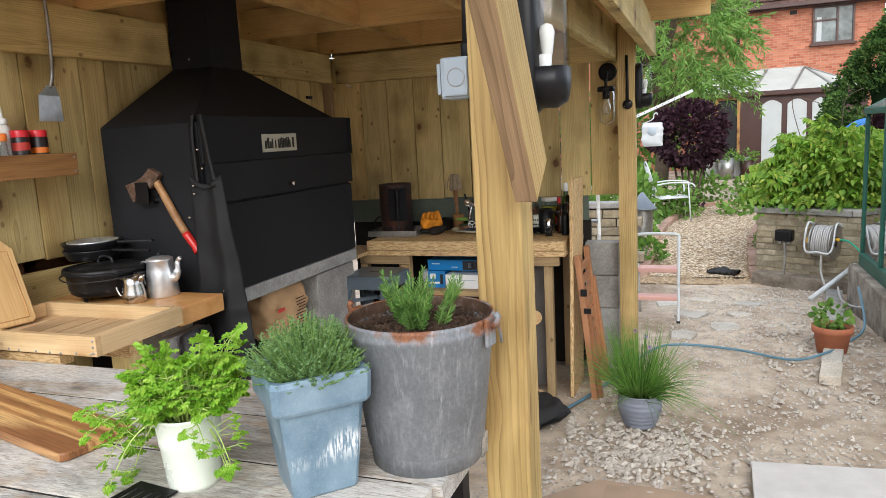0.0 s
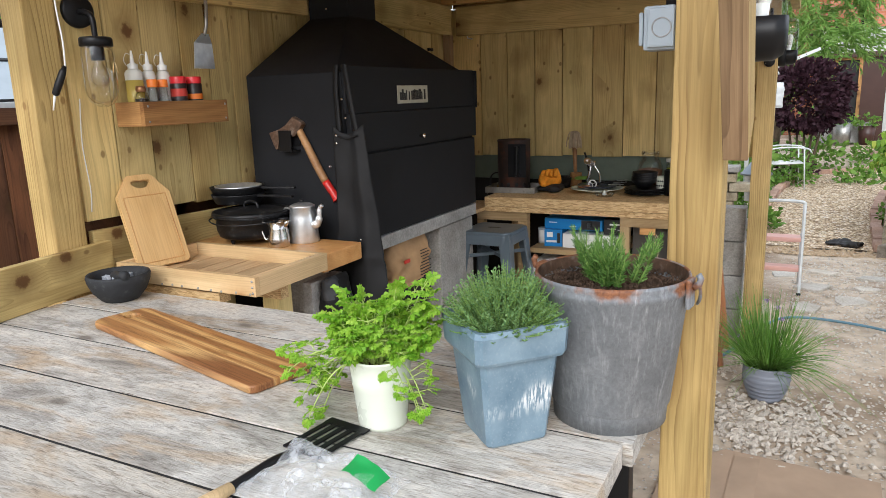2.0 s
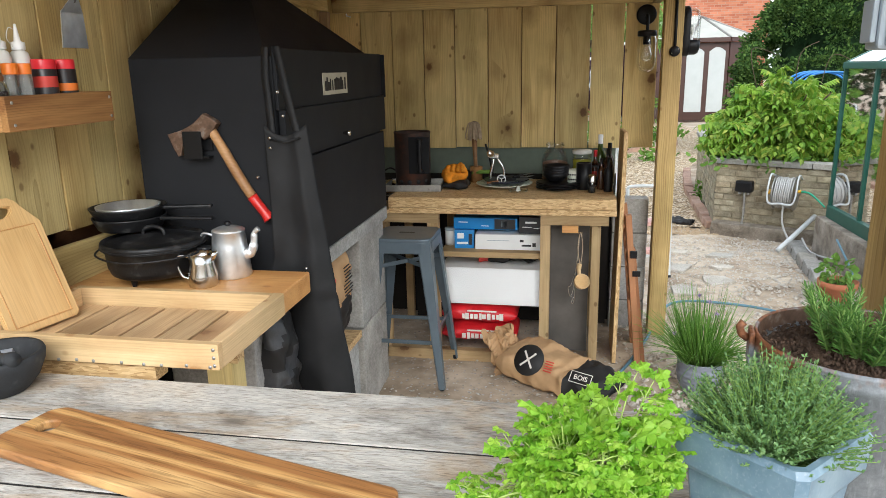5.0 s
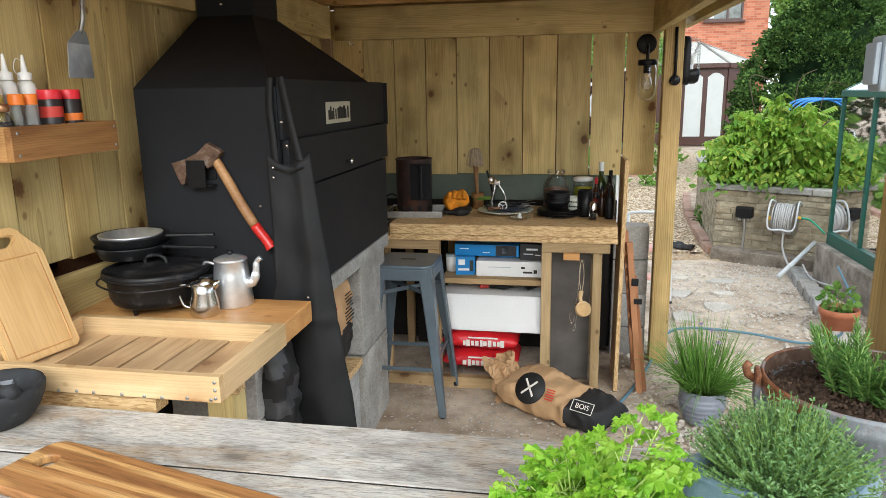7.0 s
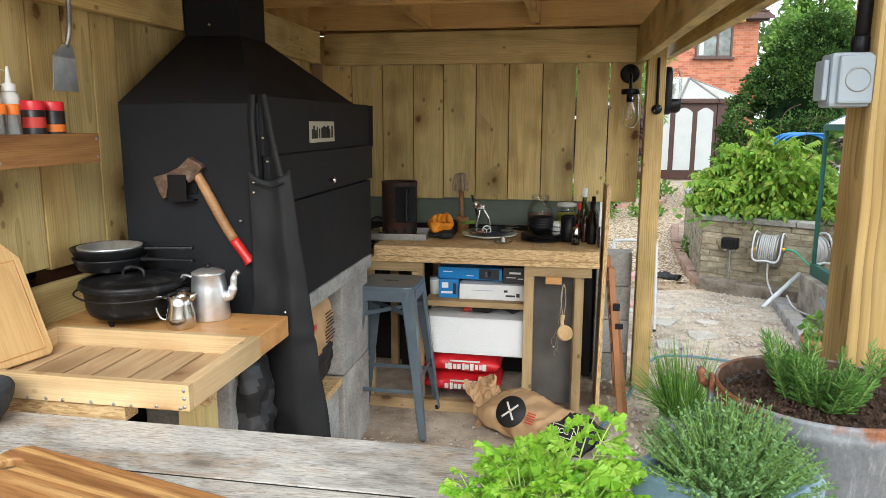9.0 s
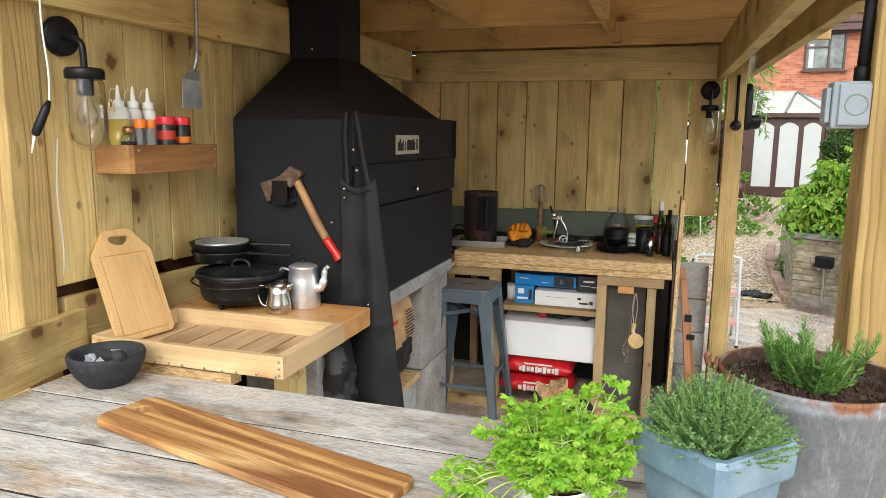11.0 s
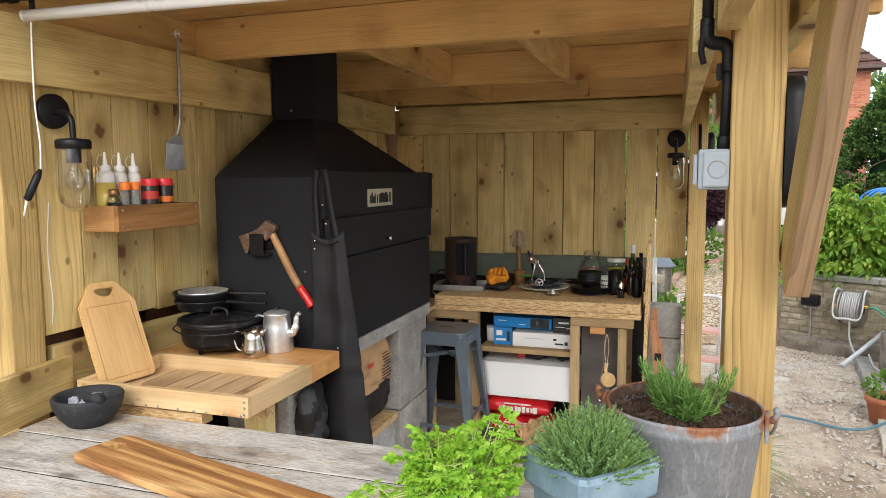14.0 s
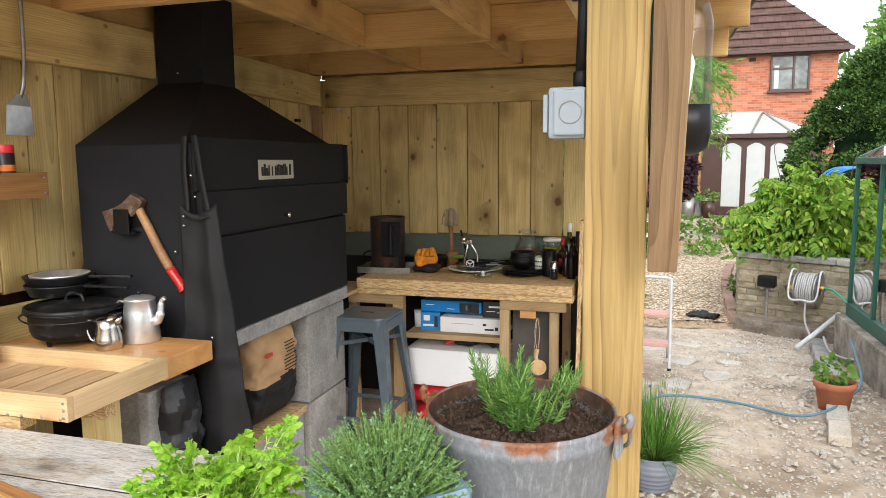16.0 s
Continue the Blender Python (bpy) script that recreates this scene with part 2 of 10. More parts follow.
FENCEWOOD = wood_mat("fence_brown", (0.17, 0.075, 0.036), (0.085, 0.037, 0.02), var=0.22, rough=0.8, ring=0.008, lines=0.6)
REDCEDAR = wood_mat("folding_chair_wood", (0.42, 0.20, 0.10), (0.30, 0.13, 0.06), var=0.1, knots=False, rough=0.5, ring=0.005, lines=0.4)
AXEWOOD = wood_mat("axe_handle_wood", (0.50, 0.28, 0.12), (0.24, 0.11, 0.045), stain=(0.13, 0.06, 0.03), var=0.02, knots=False, rough=0.4, ring=0.004, lines=0.6)


def table_mat():
    """Silvered boards: grey and tan blotches, raised grain, cracks and dark spots."""
    m, n, l, b = mat_base("silvered_boards", 0.82, 0, 0.25)
    c = node_coords(n, l)

    def stretched(sc, scale, detail, rough, dist=0.0):
        mp = n.new("ShaderNodeMapping")
        mp.inputs["Scale"].default_value = sc
        l.new(c, mp.inputs[0])
        return node_noise(n, l, mp.outputs[0], scale, detail, rough, dist)
    blot = stretched((4.0, 11, 11), 1.0, 6, 0.66, 0.9)
    col = node_ramp(n, l, blot, [(0.26, (0.20, 0.18, 0.155)), (0.38, (0.36, 0.335, 0.30)), (0.50, (0.51, 0.485, 0.445)), (0.60, (0.55, 0.51, 0.45)), (0.72, (0.37, 0.31, 0.245))])
    wide = stretched((1.7, 5, 5), 1.0, 4, 0.7, 0.8)
    col = node_mix(n, l, 1.0, col, node_ramp(n, l, wide, [(0.34, (0.62, 0.60, 0.58)), (0.5, (1, 1, 1)), (0.66, (1.08, 1.07, 1.05))]), "MULTIPLY")
    tan = stretched((2.4, 6.5, 6.5), 1.5, 4, 0.65, 0.6)
    col = node_mix(n, l, node_ramp(n, l, tan, [(0.52, (0, 0, 0)), (0.59, (0.40, 0.40, 0.40)), (0.70, (0.8, 0.8, 0.8))]), col, (0.42, 0.31, 0.20))
    grain = stretched((26, 190, 190), 1.0, 4, 0.65, 1.2)
    col = node_mix(n, l, 0.8, col, node_ramp(n, l, grain, [(0.33, (0.44, 0.40, 0.36)), (0.50, (0.95, 0.95, 0.94)), (0.68, (1.22, 1.21, 1.20))]), "MULTIPLY")
    crack = stretched((3.0, 120, 120), 1.0, 3, 0.6, 1.6)
    patch = stretched((3, 9, 9), 1.3, 2, 0.5)
    ck = node_mix(n, l, 1.0, node_ramp(n, l, crack, [(0.29, (1, 1, 1)), (0.34, (0, 0, 0))]), node_ramp(n, l, patch, [(0.48, (0, 0, 0)), (0.58, (1, 1, 1))]), "MULTIPLY")
    col = node_mix(n, l, ck, col, (0.10, 0.075, 0.055))
    v = n.new("ShaderNodeTexVoronoi")
    v.inputs["Scale"].default_value = 1.0
    mp = n.new("ShaderNodeMapping")
    mp.inputs["Scale"].default_value = (3.1, 6.5, 6.5)
    l.new(c, mp.inputs[0])
    l.new(mp.outputs[0], v.inputs["Vector"])
    col = node_mix(n, l, node_ramp(n, l, v.outputs["Distance"], [(0.06, (0.85, 0.85, 0.85)), (0.12, (0.3, 0.3, 0.3)), (0.2, (0, 0, 0))]), col, (0.13, 0.11, 0.09))
    l.new(vary(n, l, col, 0.09), b.inputs["Base Color"])
    add = n.new("ShaderNodeMath")
    add.operation = "SUBTRACT"
    l.new(grain, add.inputs[0])
    l.new(ck, add.inputs[1])
    node_bump(n, l, b, add.outputs[0], 0.6, 0.003)
    return m


def acacia_mat():
    m, n, l, b = mat_base("acacia", 0.42, 0, 0.4)
    c = node_coords(n, l, shift=False)
    band = n.new("ShaderNodeMapping")
    band.inputs["Scale"].default_value = (0.30, 6.5, 0.0)
    l.new(c, band.inputs[0])
    bn = node_noise(n, l, band.outputs[0], 1.6, 1.5, 0.5, 0.4)
    col = node_ramp(n, l, bn, [(0.36, (0.20, 0.085, 0.032)), (0.41, (0.33, 0.15, 0.05)), (0.45, (0.62, 0.37, 0.14)), (0.49, (0.54, 0.29, 0.10)), (0.51, (0.33, 0.15, 0.052)), (0.56, (0.42, 0.20, 0.068)), (0.60, (0.66, 0.41, 0.165)), (0.64, (0.26, 0.11, 0.042))])
    f = n.new("ShaderNodeMapping")
    f.inputs["Scale"].default_value = (9, 190, 60)
    l.new(c, f.inputs[0])
    fib = node_noise(n, l, f.outputs[0], 1.0, 3, 0.6, 0.6)
    col = node_mix(n, l, 0.5, col, node_ramp(n, l, fib, [(0.36, (0.30, 0.24, 0.20)), (0.52, (1.0, 1.0, 1)), (0.7, (1.12, 1.1, 1.05))]), "MULTIPLY")
    l.new(col, b.inputs["Base Color"])
    node_bump(n, l, b, fib, 0.15, 0.002)
    return m


def osb_mat():
    m, n, l, b = mat_base("chipboard_strands", 0.6, 0, 0.35)
    c = node_coords(n, l, (85, 420, 420))
    v = n.new("ShaderNodeTexVoronoi")
    v.inputs["Scale"].default_value = 0.55
    l.new(c, v.inputs["Vector"])
    sep = n.new("ShaderNodeSeparateColor")
    l.new(v.outputs["Color"], sep.inputs[0])
    col = node_ramp(n, l, sep.outputs[0], [(0.0, (0.36, 0.215, 0.09)), (0.4, (0.55, 0.365, 0.17)), (1.0, (0.70, 0.51, 0.27))])
    l.new(col, b.inputs["Base Color"])
    node_bump(n, l, b, v.outputs["Distance"], 0.2, 0.003)
    return m


def ground_mat():
    """Trodden earth full of small stones and dust."""
    m, n, l, b = mat_base("trodden_earth", 0.95, 0, 0.2)
    tc = n.new("ShaderNodeTexCoord")
    c = tc.outputs["Object"]
    big = node_noise(n, l, c, 1.4, 5, 0.62)
    mid = node_noise(n, l, c, 9.0, 5, 0.6)
    col = node_ramp(n, l, big, [(0.32, (0.25, 0.185, 0.13)), (0.5, (0.47, 0.385, 0.295)), (0.66, (0.60, 0.52, 0.42))])
    col = node_mix(n, l, 0.7, col, node_ramp(n, l, mid, [(0.3, (0.55, 0.52, 0.48)), (0.62, (1.08, 1.06, 1.03))]), "MULTIPLY")
    v = n.new("ShaderNodeTexVoronoi")
    v.inputs["Scale"].default_value = 55
    l.new(c, v.inputs["Vector"])
    sep = n.new("ShaderNodeSeparateColor")
    l.new(v.outputs["Color"], sep.inputs[0])
    pick = node_ramp(n, l, sep.outputs[0], [(0.62, (0, 0, 0)), (0.66, (1, 1, 1))])
    edge = node_ramp(n, l, v.outputs["Distance"], [(0.28, (1, 1, 1)), (0.42, (0, 0, 0))])
    st = node_mix(n, l, 1.0, pick, edge, "MULTIPLY")
    scol = node_ramp(n, l, sep.outputs[1], [(0, (0.30, 0.27, 0.23)), (0.5, (0.46, 0.43, 0.39)), (1, (0.62, 0.59, 0.55))])
    col = node_mix(n, l, st, col, scol)
    l.new(col, b.inputs["Base Color"])
    add = n.new("ShaderNodeMath")
    add.operation = "ADD"
    l.new(mid, add.inputs[0])
    l.new(st, add.inputs[1])
    node_bump(n, l, b, add.outputs[0], 0.6, 0.012)
    return m


def gravel_mat():
    """Loose tan gravel, each pebble of its own colour."""
    m, n, l, b = mat_base("tan_gravel", 0.9, 0, 0.25)
    tc = n.new("ShaderNodeTexCoord")
    v = n.new("ShaderNodeTexVoronoi")
    v.inputs["Scale"].default_value = 34
    l.new(tc.outputs["Object"], v.inputs["Vector"])
    sep = n.new("ShaderNodeSeparateColor")
    l.new(v.outputs["Color"], sep.inputs[0])
    col = node_ramp(n, l, sep.outputs[0], [(0, (0.38, 0.27, 0.16)), (0.35, (0.64, 0.50, 0.33)), (0.7, (0.75, 0.62, 0.45)), (1, (0.82, 0.75, 0.63))])
    gap = node_ramp(n, l, v.outputs["Distance"], [(0.35, (1, 1, 1)), (0.7, (0.35, 0.3, 0.25))])
    col = node_mix(n, l, 1.0, col, gap, "MULTIPLY")
    l.new(col, b.inputs["Base Color"])
    inv = n.new("ShaderNodeMath")
    inv.operation, inv.inputs[0].default_value = "SUBTRACT", 1.0
    l.new(v.outputs["Distance"], inv.inputs[1])
    node_bump(n, l, b, inv.outputs[0], 0.8, 0.015)
    return m


def stone_mat(name, a, c2, rough=0.9, scale=5.0, bump=0.5):
    m, n, l, b = mat_base(name, rough, 0, 0.25)
    c = node_coords(n, l)
    big = node_noise(n, l, c, scale, 5, 0.65)
    small = node_noise(n, l, c, scale * 16, 4, 0.65)
    col = node_ramp(n, l, big, [(0.3, a), (0.68, c2)])
    col = node_mix(n, l, 0.6, col, node_ramp(n, l, small, [(0.3, (0.6, 0.6, 0.6)), (0.65, (1.1, 1.1, 1.1))]), "MULTIPLY")
    col = vary(n, l, col, 0.16)
    l.new(col, b.inputs["Base Color"])
    node_bump(n, l, b, small, bump, 0.006)
    return m


def galvanised_mat():
    """Dull zinc with white bloom, streaks and rust along its upper band."""
    m, n, l, b = mat_base("galvanised_old", 0.6, 0.3, 0.5)
    c = node_coords(n, l, shift=False)
    big = node_noise(n, l, c, 13, 6, 0.7, 0.5)
    fine = node_noise(n, l, c, 130, 4, 0.7)
    col = node_ramp(n, l, big, [(0.28, (0.165, 0.174, 0.185)), (0.5, (0.215, 0.226, 0.238)), (0.70, (0.275, 0.285, 0.297))])
    col = node_mix(n, l, 0.55, col, node_ramp(n, l, fine, [(0.3, (0.6, 0.6, 0.6)), (0.65, (1.1, 1.1, 1.1))]), "MULTIPLY")
    bloom = n.new("ShaderNodeMapping")
    bloom.inputs["Scale"].default_value = (95, 95, 16)
    l.new(c, bloom.inputs[0])
    bl = node_noise(n, l, bloom.outputs[0], 1.0, 4, 0.7)
    col = node_mix(n, l, node_ramp(n, l, bl, [(0.52, (0, 0, 0)), (0.64, (0.20, 0.20, 0.20)), (0.76, (0.7, 0.7, 0.7))]), col, (0.58, 0.59, 0.60))
    sx = n.new("ShaderNodeSeparateXYZ")
    l.new(c, sx.inputs[0])
    hb = n.new("ShaderNodeMapRange")
    hb.inputs["From Min"].default_value, hb.inputs["From Max"].default_value = 0.185, 0.255
    l.new(sx.outputs[2], hb.inputs["Value"])
    rn = node_noise(n, l, c, 11, 4, 0.6)
    mul = n.new("ShaderNodeMath")
    mul.operation = "MULTIPLY"
    l.new(hb.outputs[0], mul.inputs[0])
    l.new(rn, mul.inputs[1])
    rust = node_ramp(n, l, mul.outputs[0], [(0.40, (0, 0, 0)), (0.50, (1, 1, 1))])
    col = node_mix(n, l, rust, col, node_ramp(n, l, fine, [(0.3, (0.10, 0.035, 0.015)), (0.7, (0.27, 0.105, 0.04))]))
    l.new(col, b.inputs["Base Color"])
    ms = n.new("ShaderNodeMath")
    ms.operation, ms.inputs[0].default_value = "SUBTRACT", 0.3
    l.new(rust, ms.inputs[1])
    ms.use_clamp = True
    l.new(ms.outputs[0], b.inputs["Metallic"])
    node_bump(n, l, b, fine, 0.25, 0.003)
    return m


def ceramic_mat():
    """Blue-grey glaze, speckled and scratched white low on its sides."""
    m, n, l, b = mat_base("blue_glaze", 0.33, 0, 0.5)
    c = node_coords(n, l, shift=False)
    big = node_noise(n, l, c, 12, 4, 0.6)
    sp = node_noise(n, l, c, 240, 2, 0.6)
    col = node_ramp(n, l, big, [(0.3, (0.10, 0.165, 0.22)), (0.7, (0.225, 0.31, 0.37))])
    col = node_mix(n, l, node_ramp(n, l, sp, [(0.56, (0, 0, 0)), (0.72, (0.32, 0.32, 0.32))]), col, (0.36, 0.40, 0.43))
    mp = n.new("ShaderNodeMapping")
    mp.inputs["Scale"].default_value = (210, 210, 26)
    l.new(c, mp.inputs[0])
    sc = node_noise(n, l, mp.outputs[0], 1.0, 3, 0.6)
    sx = n.new("ShaderNodeSeparateXYZ")
    l.new(c, sx.inputs[0])
    band = node_ramp(n, l, sx.outputs[2], [(0.045, (0, 0, 0)), (0.07, (1, 1, 1)), (0.085, (1, 1, 1)), (0.11, (0, 0, 0))])
    scr = node_mix(n, l, 1.0, node_ramp(n, l, sc, [(0.46, (0, 0, 0)), (0.55, (1, 1, 1))]), band, "MULTIPLY")
    patch = node_ramp(n, l, node_noise(n, l, c, 7, 2), [(0.45, (0, 0, 0)), (0.52, (1, 1, 1))])
    scr = node_mix(n, l, 1.0, scr, patch, "MULTIPLY")
    col = node_mix(n, l, scr, col, (0.68, 0.70, 0.70))
    l.new(col, b.inputs["Base Color"])
    node_bump(n, l, b, big, 0.15, 0.004)
    return m


def brick_wall_mat(name, a, c2, mortar, bw=0.225, bh=0.075):
    """Brickwork of a house that always stays far off."""
    m, n, l, b = mat_base(name, 0.9, 0, 0.2)
    tc = n.new("ShaderNodeTexCoord")
    mp = n.new("ShaderNodeMapping")
    mp.inputs["Rotation"].default_value = (radians(90), 0, 0)
    l.new(tc.outputs["Object"], mp.inputs[0])
    t = n.new("ShaderNodeTexBrick")
    t.inputs["Color1"].default_value, t.inputs["Color2"].default_value, t.inputs["Mortar"].default_value = (*a, 1), (*c2, 1), (*mortar, 1)
    t.inputs["Scale"].default_value = 1.0
    t.inputs["Mortar Size"].default_value = 0.006
    t.inputs["Brick Width"].default_value, t.inputs["Row Height"].default_value = bw, bh
    l.new(mp.outputs[0], t.inputs["Vector"])
    big = node_noise(n, l, tc.outputs["Object"], 1.3, 4)
    col = node_mix(n, l, 0.6, t.outputs["Color"], node_ramp(n, l, big, [(0.3, (0.75, 0.72, 0.7)), (0.7, (1.1, 1.05, 1.05))]), "MULTIPLY")
    l.new(col, b.inputs["Base Color"])
    return m


GREYWOOD = table_mat()
ACACIA, OSB, GROUND, GRAVEL = acacia_mat(), osb_mat(), ground_mat(), gravel_mat()
ZINC, GLAZE = galvanised_mat(), ceramic_mat()
STEEL_BLACK = plain_mat("black_stove_paint", (0.0172, 0.0178, 0.0198), 0.6, 0.0, 0.12, 5, 0.05, 0.10)
LEATHER = plain_mat("black_leather", (0.0135, 0.0135, 0.0142), 0.6, 0, 0.25, 12, 0.35, 0.22, dirt=(0.032, 0.031, 0.030), dirt_at=0.66, fine=420)
CASTIRON = plain_mat("cast_iron", (0.010, 0.010, 0.011), 0.45, 0.2, 0.3, 20, 0.3, 0.4, dirt=(0.06, 0.058, 0.056), dirt_at=0.56)
BLACKPLASTIC = plain_mat("black_plastic", (0.008, 0.008, 0.009), 0.4, 0, 0.1, 10, 0.03, 0.25)
# near-black colour carries the shade of recesses behind bench, side table and hearth
DARKWOODBACK = plain_mat("near_black_backing", (0.020, 0.017, 0.015), 0.8, 0, 0.3, 6, 0.2, 0.2)
BAYPANEL = plain_mat("grey_brown_mesh_panel", (0.10, 0.09, 0.08), 0.8, 0, 0.2, 8, 0.1, 0.2)
CHROME = plain_mat("stainless_steel", (0.62, 0.61, 0.59), 0.22, 1.0, 0.08, 25, 0.02)
TINNED = plain_mat("brushed_aluminium", (0.74, 0.765, 0.785), 0.34, 0.85, 0.12, 30, 0.05)
DULLSTEEL = plain_mat("dull_steel", (0.38, 0.37, 0.35), 0.42, 0.9, 0.25, 22, 0.06, dirt=(0.22, 0.2, 0.18), dirt_at=0.58)
STOOLGREY = plain_mat("blue_grey_stool_paint", (0.105, 0.135, 0.16), 0.35, 0.25, 0.1, 10, 0.03)
CONCRETE = stone_mat("grey_concrete", (0.26, 0.25, 0.235), (0.46, 0.45, 0.43), scale=6)
SANDSTONE = stone_mat("pale_walling_stone", (0.19, 0.155, 0.10), (0.46, 0.40, 0.29), scale=9, bump=0.9)
DIRTYCONC = stone_mat("dirty_concrete", (0.13, 0.105, 0.08), (0.37, 0.325, 0.27), scale=7, bump=1.0)
COPING = stone_mat("coping_stone", (0.20, 0.19, 0.17), (0.42, 0.40, 0.37), scale=6)
RUBBLE = stone_mat("grey_rubble", (0.40, 0.35, 0.29), (0.70, 0.64, 0.56), scale=20, bump=0.3)
FLAG = stone_mat("flagstone", (0.40, 0.36, 0.30), (0.58, 0.54, 0.48), scale=5)
EDGEBRICK = stone_mat("pink_edging_brick", (0.36, 0.22, 0.165), (0.52, 0.36, 0.28), scale=8)
SOIL = stone_mat("potting_soil", (0.045, 0.027, 0.017), (0.15, 0.092, 0.06), scale=30, bump=1.0)
CREAM = plain_mat("cream_enamel", (0.74, 0.77, 0.66), 0.28, 0, 0.04, 8, 0.02)
TERRACOTTA = plain_mat("terracotta", (0.42, 0.145, 0.07), 0.75, 0, 0.15, 12, 0.1)
RIBGREY = plain_mat("grey_blue_pot", (0.20, 0.215, 0.255), 0.5, 0, 0.12, 9, 0.06)
REDPAINT = plain_mat("red_handle_paint", (0.50, 0.02, 0.016), 0.35, 0, 0.12, 20, 0.03)
RUSTSTEEL = plain_mat("rusty_axe_steel", (0.14, 0.085, 0.055), 0.6, 0.5, 0.45, 40, 0.3, dirt=(0.24, 0.2, 0.17), dirt_at=0.55)
RUSTDARK = plain_mat("scorched_steel", (0.045, 0.03, 0.026), 0.6, 0.4, 0.4, 10, 0.15, dirt=(0.11, 0.04, 0.022), dirt_at=0.52)
WHITEPLASTIC = plain_mat("white_plastic", (0.78, 0.78, 0.76), 0.4, 0, 0.04, 8, 0.02)
GREYPLASTIC = plain_mat("pale_grey_plastic", (0.35, 0.40, 0.44), 0.4, 0, 0.04, 8, 0.02)
BASALT = plain_mat("dark_basalt", (0.028, 0.029, 0.031), 0.7, 0, 0.25, 30, 0.4, 0.3, dirt=(0.06, 0.06, 0.06), dirt_at=0.58)
GLASS = glass_mat("clear_glass", (0.98, 0.99, 0.985), 0.02, 0.94, 0.5)
PANE = glass_mat("greenhouse_glass", (0.88, 0.95, 0.92), 0.03, 0.6)
FROST = plain_mat("cloudy_plastic", (0.70, 0.70, 0.66), 0.35, 0, 0.05, 8, 0.02)
OIL = plain_mat("yellow_oil", (0.52, 0.40, 0.10), 0.2, 0, 0.05, 8, 0.0)
ORANGE = plain_mat("orange_cap", (0.80, 0.20, 0.02), 0.4, 0, 0.06, 8, 0.02)
REDCAP = plain_mat("red_cap", (0.62, 0.02, 0.03), 0.35, 0, 0.06, 8, 0.02)
BLACKLABEL = plain_mat("black_label", (0.018, 0.014, 0.014), 0.4, 0, 0.1, 8, 0.0)
GLOVE = plain_mat("orange_suede", (0.70, 0.26, 0.02), 0.85, 0, 0.3, 30, 0.4, 0.2)
PAPER = plain_mat("brown_paper", (0.46, 0.29, 0.15), 0.8, 0, 0.16, 9, 0.25, 0.2)
BLACKPRINT = plain_mat("black_print", (0.018, 0.017, 0.017), 0.6, 0, 0.1, 8, 0.1, 0.3)
PALEPRINT = plain_mat("pale_print", (0.72, 0.68, 0.62), 0.6, 0, 0.06, 8, 0.0)
NAMEPLATE = plain_mat("dull_brass_plate", (0.44, 0.42, 0.34), 0.45, 0.2, 0.1, 20, 0.05)
REDPRINT = plain_mat("red_print", (0.55, 0.045, 0.03), 0.5, 0, 0.1, 8, 0.05)
BLUEBOX = plain_mat("blue_carton", (0.012, 0.20, 0.52), 0.4, 0, 0.08, 8, 0.02)
WHITECARD = plain_mat("white_carton", (0.76, 0.76, 0.75), 0.5, 0, 0.04, 8, 0.02)
BLACKCARD = plain_mat("black_carton", (0.02, 0.02, 0.022), 0.4, 0, 0.1, 8, 0.02)
CEMENTRED = plain_mat("red_cement_sack", (0.55, 0.014, 0.02), 0.4, 0, 0.1, 12, 0.08)
TUBEWHITE = plain_mat("white_tube", (0.80, 0.80, 0.79), 0.3, 0, 0.03, 8, 0.0)
FILM = glass_mat("crinkled_film", (0.99, 0.99, 0.99), 0.12, 0.93)
BAGFILM = film_mat()
BRICKRED = brick_wall_mat("house_brick", (0.33, 0.105, 0.058), (0.50, 0.20, 0.115), (0.36, 0.25, 0.19))
ROOFTILE = brick_wall_mat("house_roof_tile", (0.10, 0.06, 0.05), (0.14, 0.085, 0.07), (0.05, 0.035, 0.03), 0.25, 0.2)
DARKFRAME = plain_mat("dark_brown_frame", (0.055, 0.022, 0.016), 0.4, 0, 0.1, 5, 0.02)
PALEROOF = plain_mat("pale_roof_sheet", (0.42, 0.415, 0.37), 0.5, 0, 0.1, 3, 0.02, shift=False)
BLIND = plain_mat("white_blind", (0.46, 0.48, 0.47), 0.6, 0, 0.05, 3, 0.02, shift=False)
# uneven pane colour stands in for reflected sky and tree
WINGLASS = plain_mat("window_painted_reflection", (0.13, 0.155, 0.15), 0.06, 0.0, 0.75, 2.6, 0.0, 0.8)
SHEDROOF = plain_mat("pale_blue_roof", (0.33, 0.38, 0.41), 0.5, 0, 0.1, 4, 0.03)
GHGREEN = plain_mat("dark_green_frame", (0.012, 0.085, 0.06), 0.4, 0.2, 0.1, 8, 0.03)
SEAT_PINK = plain_mat("pink_step", (0.60, 0.34, 0.29), 0.5, 0, 0.08, 8, 0.03)
WIREWHITE = plain_mat("white_painted_metal", (0.56, 0.58, 0.58), 0.4, 0.1, 0.08, 12, 0.02)
HOSEGREY = plain_mat("grey_hose", (0.45, 0.44, 0.42), 0.5, 0, 0.08, 20, 0.05)
HOSEBLUE = plain_mat("blue_hose", (0.10, 0.20, 0.26), 0.5, 0, 0.12, 20, 0.05)
BRIGHTBLUE = plain_mat("bright_blue_pipe", (0.02, 0.16, 0.50), 0.4, 0, 0.1, 20, 0.02)
YELLOW = plain_mat("yellow_plastic", (0.75, 0.42, 0.03), 0.4, 0, 0.06, 8, 0.02)
